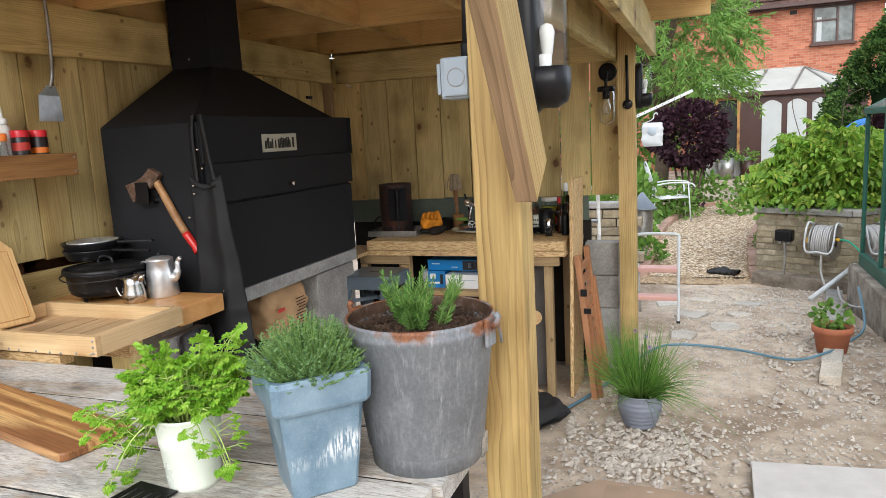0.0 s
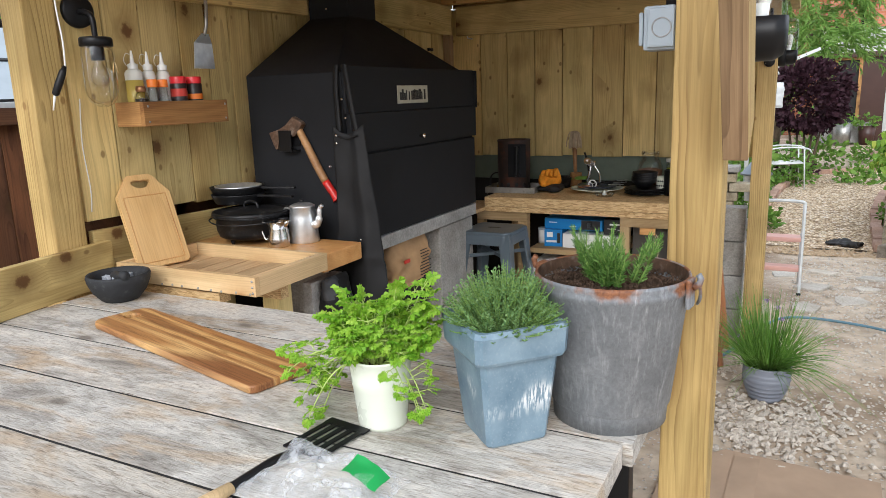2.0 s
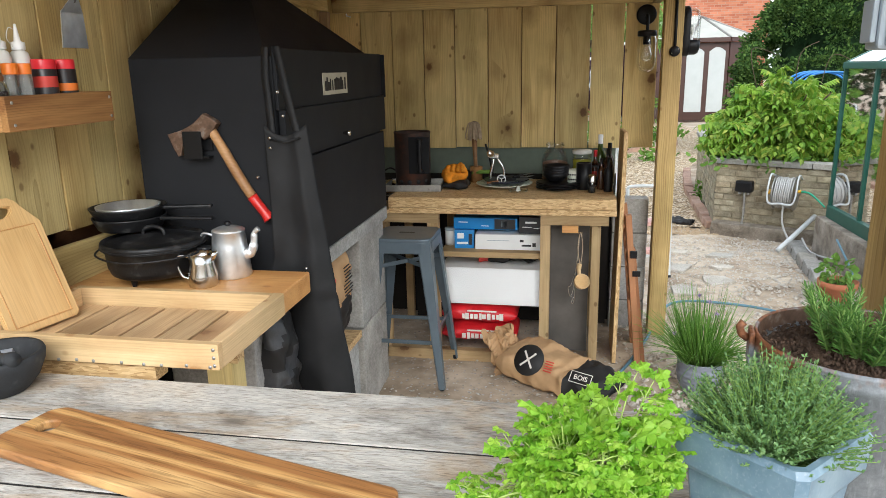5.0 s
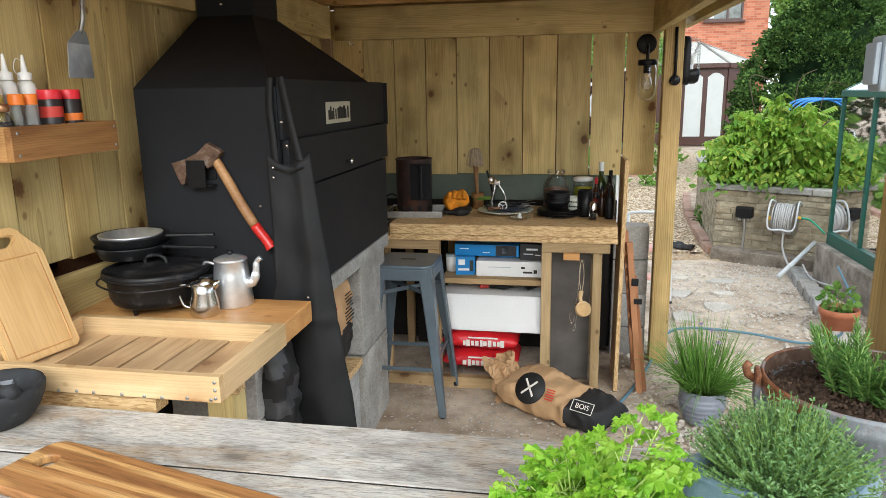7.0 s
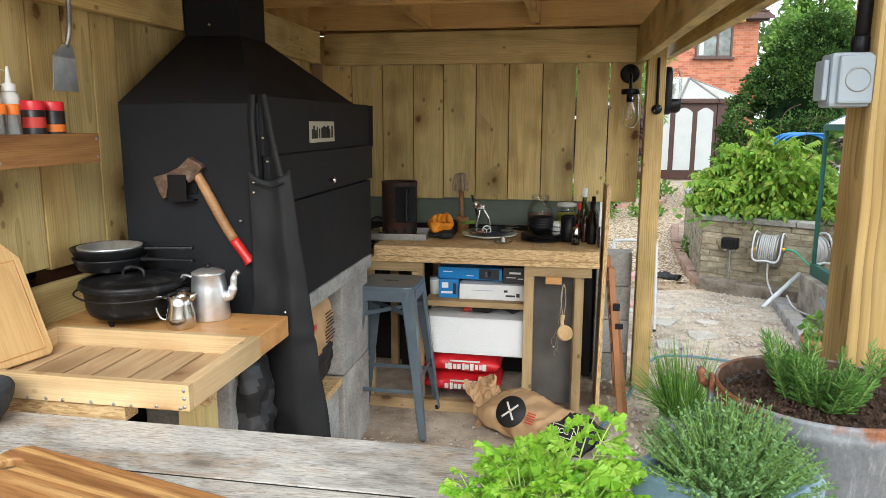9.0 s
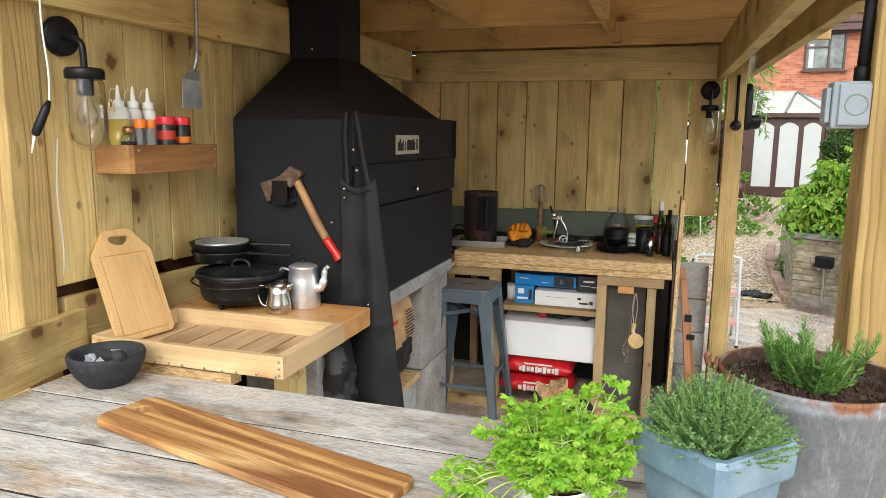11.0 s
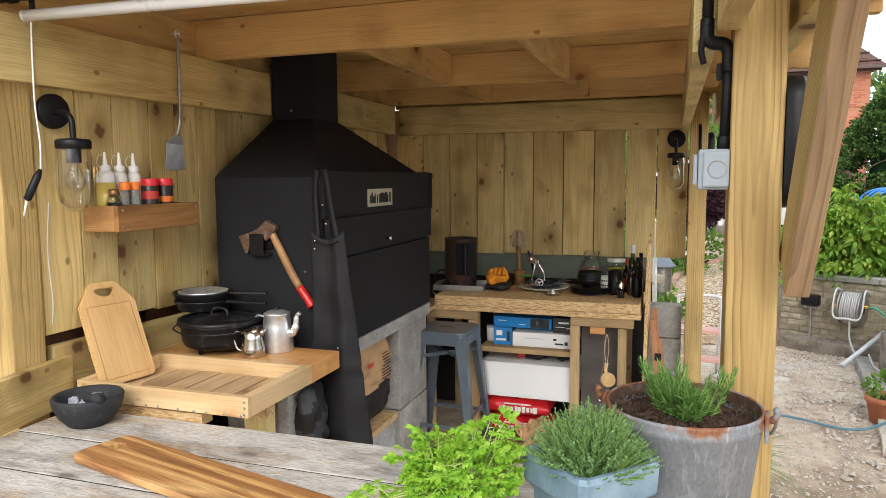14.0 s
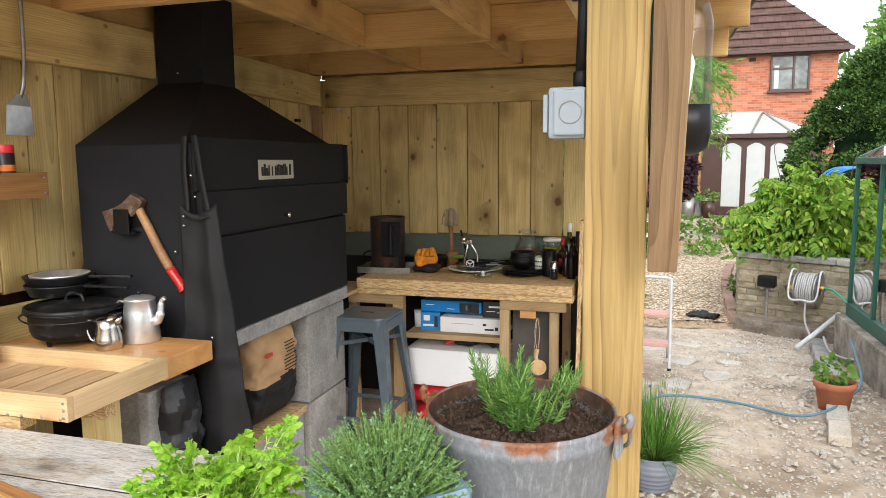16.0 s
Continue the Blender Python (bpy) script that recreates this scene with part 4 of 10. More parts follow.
# ---- brick-built fire stand and the steel barbecue ----
def build_braai():
    x0, x1, y0, y1 = 0.04, 0.515, -2.088, -0.895
    zb, zt = 0.89, 1.575
    b = thing("barbecue", (0, 0, 0), "large black steel built-in barbecue with hood and chimney", "barbecue")
    # side plate and body
    bm = bmesh.new()
    bm_box(bm, ((x0 + x1) / 2, (y0 + y1) / 2, (zb + zt) / 2), (x1 - x0, y1 - y0, zt - zb), 0.004)
    part("body", bm, STEEL_BLACK, b)
    # hood
    cx0, cx1, cy0, cy1, zc = 0.0, 0.222, -1.580, -1.350, 1.84
    v = [(x0, y0, zt), (x1 - 0.02, y0, zt), (x1 - 0.02, y1, zt), (x0, y1, zt), (cx0 + 0.003, cy0, zc), (cx1, cy0, zc), (cx1, cy1, zc), (cx0 + 0.003, cy1, zc)]
    f = [(0, 1, 5, 4), (1, 2, 6, 5), (2, 3, 7, 6), (3, 0, 4, 7)]
    link("hood", mesh_of("hood", v, f), STEEL_BLACK, b)
    box("chimney", ((cx0 + cx1) / 2 + 0.001, (cy0 + cy1) / 2, 2.02), (cx1 - cx0, cy1 - cy0, 0.37), STEEL_BLACK, b, 0.003)
    lathe("rivet", [(0, 0.004), (0.004, 0.003), (0.006, 0)], CHROME, b, m=pose(0.1, cy0, 1.88, 90, 0, 0), n=10)
    # sliding door plates
    box("upper_plate", (x1 + 0.006, -1.49, 1.505), (0.012, 1.19, 0.185), STEEL_BLACK, b, 0.003)
    box("door", (x1 + 0.014, -1.485, 1.335), (0.022, 1.18, 0.155), STEEL_BLACK, b, 0.004)
    box("lower_door", (x1 + 0.007, -1.49, 1.07), (0.016, 1.185, 0.355), STEEL_BLACK, b, 0.003)
    box("end_strip", (x1 + 0.012, y1 + 0.008, 1.50), (0.03, 0.014, 0.19), STEEL_BLACK, b, 0.002)
    lathe("knob", [(0, 0.03), (0.010, 0.028), (0.012, 0.022), (0.008, 0.014), (0.005, 0.0)], CHROME, b, "chrome knob", m=pose(x1 + 0.025, -1.525, 1.295, 0, 90, 0), n=16)
    # name plate, its writing as plain bars
    pl = box("name_plate", (x1 + 0.0145, -1.555, 1.482), (0.004, 0.275, 0.078), NAMEPLATE, b, 0.003, "pale metal name plate")
    r = random.Random(5)
    y = -1.675
    while y < -1.445:
        w = r.choice((0.008, 0.011, 0.014))
        h = r.uniform(0.03, 0.048)
        box("bar", (x1 + 0.0172, y + w / 2, 1.482 - (0.048 - h) / 2), (0.002, w, h), BLACKPRINT, pl, 0)
        y += w + (0.004 if r.random() < 0.8 else 0.016)
    # bolts along the near edge
    for yy, z in ((-2.05, 1.30), (-2.05, 1.16), (-2.05, 0.97)):
        lathe("bolt", [(0, 0.012), (0.005, 0.011), (0.006, 0)], CHROME, b, m=pose(0.50, -2.0885, z, 90, 0, 0), n=10)
    lathe("bolt", [(0, 0.018), (0.005, 0.016), (0.006, 0)], CHROME, b, m=pose(0.445, -2.0885, 1.21, 90, 0, 0), n=10)
    return b


barbecue = build_braai()


def build_stand():
    s = thing("block_stand", (0, 0, 0), "concrete block stand under the barbecue", "stand")
    box("lintel", (0.29, -1.49, 0.857), (0.48, 1.19, 0.06), CONCRETE, s, 0.006)
    r = random.Random(2)

    def pier(y0, y1, x0, x1):
        z = -0.02
        while z < 0.82:
            h = min(0.425, 0.825 - z)
            box("block", ((x0 + x1) / 2 + r.uniform(-0.004, 0.004), (y0 + y1) / 2, z + h / 2 - 0.004), (x1 - x0, y1 - y0 - 0.004, h - 0.008), CONCRETE, s, 0.006)
            z += h
    pier(-1.30, -0.90, 0.06, 0.505)
    pier(-2.09, -1.88, 0.06, 0.45)
    box("hearth_shelf", (0.31, -1.60, 0.394), (0.40, 0.54, 0.03), OSB, s, 0.002)
    box("hearth_base", (0.29, -1.60, 0.18), (0.40, 0.55, 0.40), CONCRETE, s, 0.006)
    # added near-black sheet gives the hearth opening its shade
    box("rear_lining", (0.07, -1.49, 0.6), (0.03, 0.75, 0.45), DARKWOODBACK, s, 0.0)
    return s


build_stand()


# ---- leather apron ----
def build_apron():
    r0 = Vector((0.57, -2.12, 0.25))
    a = thing("apron", r0, "black leather apron hanging from the barbecue corner", "apron")
    n, k = 56, 26
    vs, fs = [], []
    for j in range(n + 1):
        t = j / n
        z = 1.375 - 1.13 * t
        xa = 0.490 - 0.075 * min(max((t - 0.36) / 0.22, 0.0), 1.0) - 0.02 * t * t + 0.008 * math.sin(t * 5)
        xb = 0.620 + 0.045 * min(1, t / 0.35) + 0.098 * max(0, (t - 0.35) / 0.65)
        for i in range(k + 1):
            s = i / k
            x = xa + (xb - xa) * s
            fold = 0.012 * math.sin(s * 8 + 2.4 * math.sin(t * 3)) * (0.5 + 0.8 * t) + 0.012 * noise.noise(Vector((s * 3, t * 8, 1)))
            crease = 0.012 * math.exp(-((t - 0.44 - 0.02 * s) / 0.010) ** 2)
            y = -2.126 - fold * 0.8 - crease - 0.012 * t + 0.022 * max(0.0, s - 0.75) / 0.25
            dip = 0.035 * math.sin(s * 3.14) * max(0.0, 1 - t * 9)
            vs.append(Vector((x, min(y, -2.098), z - dip)) - r0)
    for j in range(n):
        for i in range(k):
            q = j * (k + 1) + i
            fs.append((q, q + 1, q + k + 2, q + k + 1))
    ob = link("panel", mesh_of("panel", vs, fs, True), LEATHER, a)
    so = ob.modifiers.new("thick", "SOLIDIFY")
    so.thickness = 0.003
    for pts, w in ((((0.500, -2.094, 1.60), (0.498, -2.104, 1.52), (0.505, -2.112, 1.44), (0.512, -2.118, 1.35)), 0.024), (((0.530, -2.085, 1.602), (0.545, -2.095, 1.54), (0.566, -2.108, 1.45), (0.590, -2.118, 1.355)), 0.026)):
        c = [p - r0 for p in curve_pts(pts, 6)]
        v2, f2 = [], []
        for p in c:
            v2 += [p + Vector((-w / 2, 0, 0)), p + Vector((w / 2, -0.004, 0)), p + Vector((w / 2, -0.001, 0)), p + Vector((-w / 2, 0.003, 0))]
        for i in range(len(c) - 1):
            for q in range(4):
                f2.append((i * 4 + q, i * 4 + (q + 1) % 4, (i + 1) * 4 + (q + 1) % 4, (i + 1) * 4 + q))
        link("strap", mesh_of("strap", v2, f2, True), LEATHER, a)
    for x, z in ((0.548, 1.47), (0.56, 1.40), (0.512, 1.335), (0.512, 1.305), (0.60, 0.93), (0.535, 0.62)):
        lathe("stud", [(0, 0.005), (0.004, 0.004), (0.005, 0)], CHROME, a, "small steel stud", m=pose(x - 0.57, -2.132 + 2.12 - 0.006, z - 0.25, 90, 0, 0), n=10)
    # chest pocket edge
    sweep("pocket_edge", [Vector(p) - r0 for p in ((0.505, -2.136, 1.335), (0.56, -2.142, 1.322), (0.607, -2.132, 1.335))], 0.003, LEATHER, a)


build_apron()


# ---- the big table ----
TZ = 0.866


def build_table():
    t = thing("table", (0.95, -3.33, 0), "long table of grey weathered planks", "table")
    edges = [-2.825, -3.032, -3.237, -3.440, -3.645, -3.85]
    r = random.Random(11)
    for i in range(5):
        a, b = edges[i], edges[i + 1]
        xe = (1.90, 1.888, 1.872, 1.874, 1.868)[i]
        board("plank", (0.045 - 0.95, (a + b) / 2 + 3.33, TZ - 0.0225 + r.uniform(-0.001, 0.0)), (xe - 0.95, (a + b) / 2 + 3.33, TZ - 0.0225), abs(b - a) - 0.008, 0.045, GREYWOOD, t, bevel=0.002)
        if i < 4:
            # black strip puts packed dirt and the shade of the gap into one colour
            box("joint_dirt", (-0.01, b + 3.33, TZ - 0.0195), (1.78, 0.0078, 0.033), BLACKPRINT, t, 0, "black strip for the dirt and shade in the joint")
    # black sheet added underneath so the plank gaps read as shaded
    box("underboard", (0.0, -0.005, TZ - 0.0495), (1.72, 0.96, 0.008), BLACKPLASTIC, t, 0)
    for x in (0.2, 1.80):
        for y in (-2.93, -3.72):
            box("leg", (x - 0.95, y + 3.33, 0.40), (0.05, 0.05, 0.84), BLACKPLASTIC, t, 0.004)
        box("rail", (x - 0.95, 0.005, 0.795), (0.045, 0.75, 0.045), BLACKPLASTIC, t, 0.003)
    return t


build_table()

tagged(board("end_board", (-0.02, -2.785, 0.942), (0.065, -3.285, 0.942), 0.032, 0.15, PINE, None, bevel=0.003), "short pine board standing on the table edge", "board")


# ---- side table with tray ----
def build_side():
    s = thing("side_table", (0.3, -2.25, 0), "oiled timber slab shelf beside the barbecue", "side table")
    board("slab", (-0.335, -0.046, 0.898), (0.324, -0.046, 0.898), 0.245, 0.066, ORANGEWOOD, s, bevel=0.006)
    board("leg", (0.24, -0.33, -0.01), (0.24, -0.33, 0.862), 0.07, 0.07, PINE, s, up=(0, 1, 0))
    board("leg", (-0.25, -0.1, -0.01), (-0.25, -0.1, 0.862), 0.07, 0.07, PINE, s, up=(0, 1, 0))
    board("bearer", (-0.33, -0.36, 0.845), (0.30, -0.36, 0.845), 0.04, 0.045, OSB, s)
    board("bearer", (-0.33, -0.50, 0.853), (0.17, -0.50, 0.853), 0.05, 0.035, OSB, s)
    for k in range(4):
        box("block", (0.185, 0.0, 0.1 + 0.2 * k), (0.045, 0.2, 0.195), CONCRETE, s, 0.005)
    t = thing("tray", (0.3, -2.6, 0.878), "shallow pale timber tray with plank floor", "tray")
    x0, x1, y0, y1 = -0.28, 0.345, -0.195, 0.178
    board("front_side", (x0, y0 + 0.01, 0.034), (x1, y0 + 0.01, 0.034), 0.02, 0.062, PALEWOOD, t)
    board("back_side", (x0, y1 - 0.012, 0.034), (x1 - 0.03, y1 - 0.012, 0.034), 0.022, 0.062, PALEWOOD, t)
    board("end_side", (x1 - 0.014, y0 + 0.021, 0.034), (x1 - 0.014, y1 - 0.001, 0.034), 0.028, 0.062, PALEWOOD, t)
    board("end_side", (x0 + 0.011, y0 + 0.021, 0.034), (x0 + 0.011, y1 - 0.025, 0.034), 0.022, 0.062, PALEWOOD, t)
    r = random.Random(9)
    x = x0 + 0.024
    i = 0
    while x < x1 - 0.06:
        w = (0.085, 0.095, 0.08, 0.1, 0.09, 0.085, 0.09)[i % 7]
        w = min(w, x1 - 0.03 - x)
        board("slat", (x + w / 2, y0 + 0.022, 0.010), (x + w / 2, y1 - 0.026, 0.010), w - 0.009, 0.014, TRAYWOOD, t, bevel=0.0015)
        x += w
        i += 1
    for k in range(11):
        lathe("nail", [(0, 0.002), (0.004, 0.0015), (0.0045, 0)], DULLSTEEL, t, m=pose(x0 + 0.04 + k * 0.056 + r.uniform(-0.012, 0.012), y0 - 0.0003, 0.009 + r.uniform(-0.002, 0.002), 90, 0, 0), n=8)
    for k in range(3):
        lathe("nail", [(0, 0.002), (0.004, 0.0015), (0.0045, 0)], DULLSTEEL, t, m=pose(x1 - 0.012, y0 - 0.0003, 0.014 + k * 0.019, 90, 0, 0), n=8)
    return t


build_side()


# ---- worktop at the back ----
WZ = 0.885


def build_bench():
    w = thing("worktop", (1.05, -0.32, 0.8), "thick chipboard worktop along the back wall", "worktop")
    bm = bmesh.new()
    board("upper_sheet", (0.47 - 1.05, -0.005, 0.058), (1.632 - 1.05, -0.005, 0.058), 0.645, 0.054, OSB, w, bevel=0.004)
    board("lower_sheet", (0.47 - 1.05, 0.0, 0.0145), (1.636 - 1.05, 0.0, 0.0145), 0.65, 0.03, OSB, w, bevel=0.003)
    f = thing("bench_frame", (1.05, -0.32, 0), "rough sawn timber frame under the worktop with one shelf", "frame")
    for x, ww in ((0.435, 0.045), (0.70, 0.06), (1.285, 0.05), (1.54, 0.045)):
        board("stud", (x - 1.05, -0.285, 0.0), (x - 1.05, -0.285, 0.745), ww, 0.045, FRAMEWOOD, f, up=(0, 1, 0))
    for x in (0.435, 0.70, 1.285, 1.54):
        board("stud", (x - 1.05, 0.27, 0.0), (x - 1.05, 0.27, 0.745), 0.045, 0.045, FRAMEWOOD, f, up=(0, 1, 0))
    board("rail", (0.41 - 1.05, -0.285, 0.7715), (0.73 - 1.05, -0.285, 0.7715), 0.045, 0.05, FRAMEWOOD, f)
    board("rail", (1.26 - 1.05, -0.285, 0.7715), (1.60 - 1.05, -0.285, 0.7715), 0.045, 0.05, FRAMEWOOD, f)
    board("shelf", (0.733 - 1.05, -0.02, 0.573), (1.258 - 1.05, -0.02, 0.573), 0.52, 0.03, FRAMEWOOD, f)
    board("sill", (0.44 - 1.05, -0.31, 0.02), (1.28 - 1.05, -0.31, 0.02), 0.05, 0.06, FRAMEWOOD, f)
    # near-black panel, the shade inside the frame is in its colour
    box("rear_panel", (0.0, 0.30, 0.38), (1.16, 0.012, 0.74), DARKWOODBACK, f, 0.0, "near-black back panel standing in for shade")
    box("bay_panel", (1.41 - 1.05, -0.20, 0.38), (0.2, 0.01, 0.7), BAYPANEL, f, 0.0)
    hb = board("hook_block", (1.37 - 1.05, -0.318, 0.73), (1.45 - 1.05, -0.318, 0.73), 0.02, 0.035, ORANGEWOOD, f)
    board("ledge", (0.30 - 1.05, -0.28, 0.815), (0.475 - 1.05, -0.28, 0.815), 0.36, 0.02, OSB, f)
    e = board("chipboard_sheet", (1.653, -0.44, 0.0), (1.668, -0.41, 1.205), 0.02, 0.34, OSB, None, up=(0, 1, 0), bevel=0.002)
    tagged(e, "upright chipboard end panel beside the worktop", "chipboard")
    b = thing("block_pier", (1.75, 0.02, 0), "stacked grey concrete blocks at the corner", "pier")
    for k in range(4):
        box("block", (0, 0, 0.095 + 0.205 * k - 0.03), (0.2, 0.12, 0.2), CONCRETE, b, 0.006)


build_bench()


# ---- pots and herbs on the table ----
def circle_ring(name, r, z, tube, mat, parent, n=40, m=None):
    return sweep(name, [(r * math.cos(2 * math.pi * i / n), r * math.sin(2 * math.pi * i / n), z) for i in range(n)], tube, mat, parent, n=8, closed=True, m=m)


def soil_disc(parent, r, z, seed):
    vs, fs = [], []
    rings, n = 12, 36
    for j in range(rings + 1):
        for i in range(n):
            a = 2 * math.pi * i / n
            rr = r * j / rings
            p = Vector((rr * math.cos(a), rr * math.sin(a), 0))
            vs.append((p.x, p.y, z + 0.007 * noise.noise(p * 45 + Vector((seed, 0, 0))) + 0.006 * noise.noise(p * 16) - 0.006 * (j / rings) ** 3))
    for j in range(rings):
        for i in range(n):
            k = (i + 1) % n
            fs.append((j * n + i, j * n + k, (j + 1) * n + k, (j + 1) * n + i))
    ob = link("soil", mesh_of("soil", vs, fs, True), SOIL, parent, "dark crumbly potting soil")
    q = random.Random(seed)
    ms = []
    for _ in range(int(52000 * r * r)):
        a, rr = q.uniform(0, 6.283), r * 0.97 * math.sqrt(q.random())
        s = q.uniform(0.0010, 0.0028)
        ms.append(pose(rr * math.cos(a), rr * math.sin(a), z + 0.003, q.uniform(0, 90), q.uniform(0, 90), q.uniform(0, 360)) @ Matrix.Diagonal((s, s * 0.7, s * 0.8, 1)))
    cube_v = [(x, y, w) for x in (-1, 1) for y in (-1, 1) for w in (-1, 1)]
    tagged(scatter("loose_soil", cube_v, [(0, 1, 3, 2), (4, 6, 7, 5), (0, 4, 5, 1), (2, 3, 7, 6), (0, 2, 6, 4), (1, 5, 7, 3)], ms, SOIL, parent), kind="stuff")
    return ob


def build_bucket():
    b = thing("bucket", (1.817, -3.118, TZ), "old galvanised bucket with rusty rim and rosemary", "bucket", rz=-8)
    lathe("pail", [(0.0, 0.012), (0.098, 0.012), (0.100, 0.0), (0.107, 0.0), (0.109, 0.03), (0.1115, 0.034), (0.1135, 0.036), (0.139, 0.235), (0.143, 0.240), (0.143, 0.247), (0.141, 0.252), (0.143, 0.258), (0.141, 0.264), (0.137, 0.262), (0.136, 0.250), (0.132, 0.22), (0.130, 0.20)], ZINC, b, n=56)
    for s in (-1, 1):
        lug = box("lug", (s * 0.146, 0, 0.240), (0.008, 0.036, 0.05), ZINC, b, 0.004)
        sweep("handle_end", [(s * 0.150, 0, 0.25), (s * 0.160, 0, 0.256), (s * 0.163, 0, 0.266), (s * 0.158, 0, 0.273)], 0.006, ZINC, b)
    sweep("handle", curve_pts([(0.160, 0, 0.258), (0.160, 0.012, 0.240), (0.154, 0.03, 0.222), (0.144, 0.055, 0.208)], 6), 0.003, ZINC, b)
    soil_disc(b, 0.1365, 0.241, 3)
    lathe("rusty_inside", [(0.1345, 0.232), (0.1352, 0.250), (0.1362, 0.2625)], RUSTSTEEL, b, "rust inside the rim", n=48)
    rosemary(b)
    for o in b.children_recursive:
        o.matrix_basis = Matrix.Diagonal((0.985, 0.985, 1.065, 1)) @ o.matrix_basis


def rosemary(parent):
    r = random.Random(21)
    stems_v, stems_f, mats = [], [], []

    def sprig(base, d, ln, bend):
        pts = [base + d * ln * t + Vector((0, 0, bend * t * t)) for t in (0, 0.33, 0.66, 1)]
        v, f = sweep_data(pts, [0.0019, 0.0017, 0.0013, 0.0009], 5)
        k = len(stems_v)
        stems_v.extend(v)
        stems_f.extend(tuple(q + k for q in ff) for ff in f)
        steps = max(6, int(ln / 0.0036))
        for j in range(2, steps + 1):
            t = j / steps
            p = base + d * ln * t + Vector((0, 0, bend * t * t))
            turn = r.uniform(0, 6.283)
            for q in range(4):
                b = turn + q * 1.57 + r.uniform(-0.3, 0.3)
                side = Vector((math.cos(b), math.sin(b), 0.15))
                way = side * (0.95 - 0.55 * t) + d * (0.25 + 0.6 * t)
                mats.append(aim(p, way, r.uniform(0.011, 0.019) * (1.1 - 0.4 * t), r.uniform(0, 6.28)))
        return pts
    for i in range(30):
        a = r.uniform(0, 6.283)
        base = Vector((0.004 + 0.056 * math.cos(a) * r.random(), 0.056 * math.sin(a) * r.random(), 0.238))
        lean = r.uniform(0.1, 1.25)
        d = Vector((math.cos(a) * lean, math.sin(a) * lean, 1)).normalized()
        ln = r.uniform(0.045, 0.095) * (1.08 - 0.25 * lean)
        pts = sprig(base, d, ln, 0.022 * lean)
        for q in range(2):
            b = a + r.uniform(-1.6, 1.6)
            d2 = (d + Vector((math.cos(b), math.sin(b), r.uniform(0.1, 0.9))) * 0.7).normalized()
            sprig(pts[0].lerp(pts[3], r.uniform(0.2, 0.7)), d2, r.uniform(0.022, 0.045), 0.008)
    tagged(link("stem", mesh_of("stem", stems_v, stems_f, True), STEM, parent), kind="stuff")
    tagged(scatter("needles", [(0, 0, 0), (0.062, 0.3, 0.02), (0.058, 0.8, 0.0), (0, 1, -0.02), (-0.058, 0.8, 0), (-0.062, 0.3, 0.02)], [(0, 1, 2, 3, 4, 5)], mats, ROSEMARY, parent, "dense green rosemary needles"), kind="stuff")


def build_planter():
    p = thing("square_planter", (1.663, -3.272, TZ), "square blue-grey glazed ceramic planter with thyme", "plant pot", rz=47)
    bm = bmesh.new()
    prof = [(0.060, 0.0), (0.064, 0.004), (0.082, 0.145), (0.082, 0.138), (0.091, 0.140), (0.094, 0.145), (0.097, 0.183), (0.092, 0.190), (0.083, 0.190), (0.080, 0.184), (0.074, 0.13)]
    n, vs, fs = 48, [], []
    for h, z in prof:
        for i in range(n):
            # rounded square
            a = 2 * math.pi * (i + 0.5) / n
            c, s = math.cos(a), math.sin(a)
            k = h * (abs(c) ** 16 + abs(s) ** 16) ** (-1 / 16)
            vs.append((k * c, k * s, z))
    for j in range(len(prof) - 1):
        for i in range(n):
            k = (i + 1) % n
            fs.append((j * n + i, j * n + k, (j + 1) * n + k, (j + 1) * n + i))
    fs.append(tuple(range(n - 1, -1, -1)))
    bm.free()
    link("pot", mesh_of("pot", vs, fs, False), GLAZE, p)
    soil_disc(p, 0.082, 0.150, 9)
    # thyme: many wiry sprigs with tiny paired leaves
    r = random.Random(4)
    mats, sv, sf = [], [], []
    for i in range(620):
        a, q = r.uniform(0, 6.283), math.sqrt(r.random())
        base = Vector((0.055 * q * math.cos(a), 0.055 * q * math.sin(a), 0.16))
        d = Vector((math.cos(a) * q * 0.85 + r.uniform(-0.45, 0.45), math.sin(a) * q * 0.85 + r.uniform(-0.45, 0.45), 1.0 - 0.15 * q)).normalized()
        ln = r.uniform(0.084, 0.112) * (1 - 0.12 * q * q)
        tip = base + d * ln + Vector((0, 0, -0.028 * q * q))
        v, f = sweep_data([base, base.lerp(tip, 0.5) + Vector((0, 0, 0.004)), tip], [0.0009, 0.0008, 0.0005], 4)
        k = len(sv)
        sv += v
        sf += [tuple(x + k for x in ff) for ff in f]
        for j in range(12):
            t = 0.30 + 0.70 * j / 11
            pt = base.lerp(tip, t)
            b = r.uniform(0, 3.14) + j * 1.57
            for s in (0, math.pi):
                side = Vector((math.cos(b + s), math.sin(b + s), 0.45))
                mats.append(aim(pt, side, r.uniform(0.004, 0.0075), r.uniform(-0.8, 0.8)))
        mats.append(aim(tip, d, 0.006, r.uniform(0, 6)))
    link("stem", mesh_of("stem", sv, sf, False), STEM, p)
    scatter("leaves", [(0, 0, 0), (0.27, 0.5, 0.04), (0, 1, 0), (-0.27, 0.5, 0.04)], [(0, 1, 2, 3)], mats, THYME, p, "small grey-green thyme leaves")
    for o in p.children_recursive:
        o.matrix_basis = Matrix.Diagonal((0.915, 0.915, 1.165, 1)) @ o.matrix_basis
        if o.name.startswith(("stem", "leaves")):
            o["kind"] = "stuff"


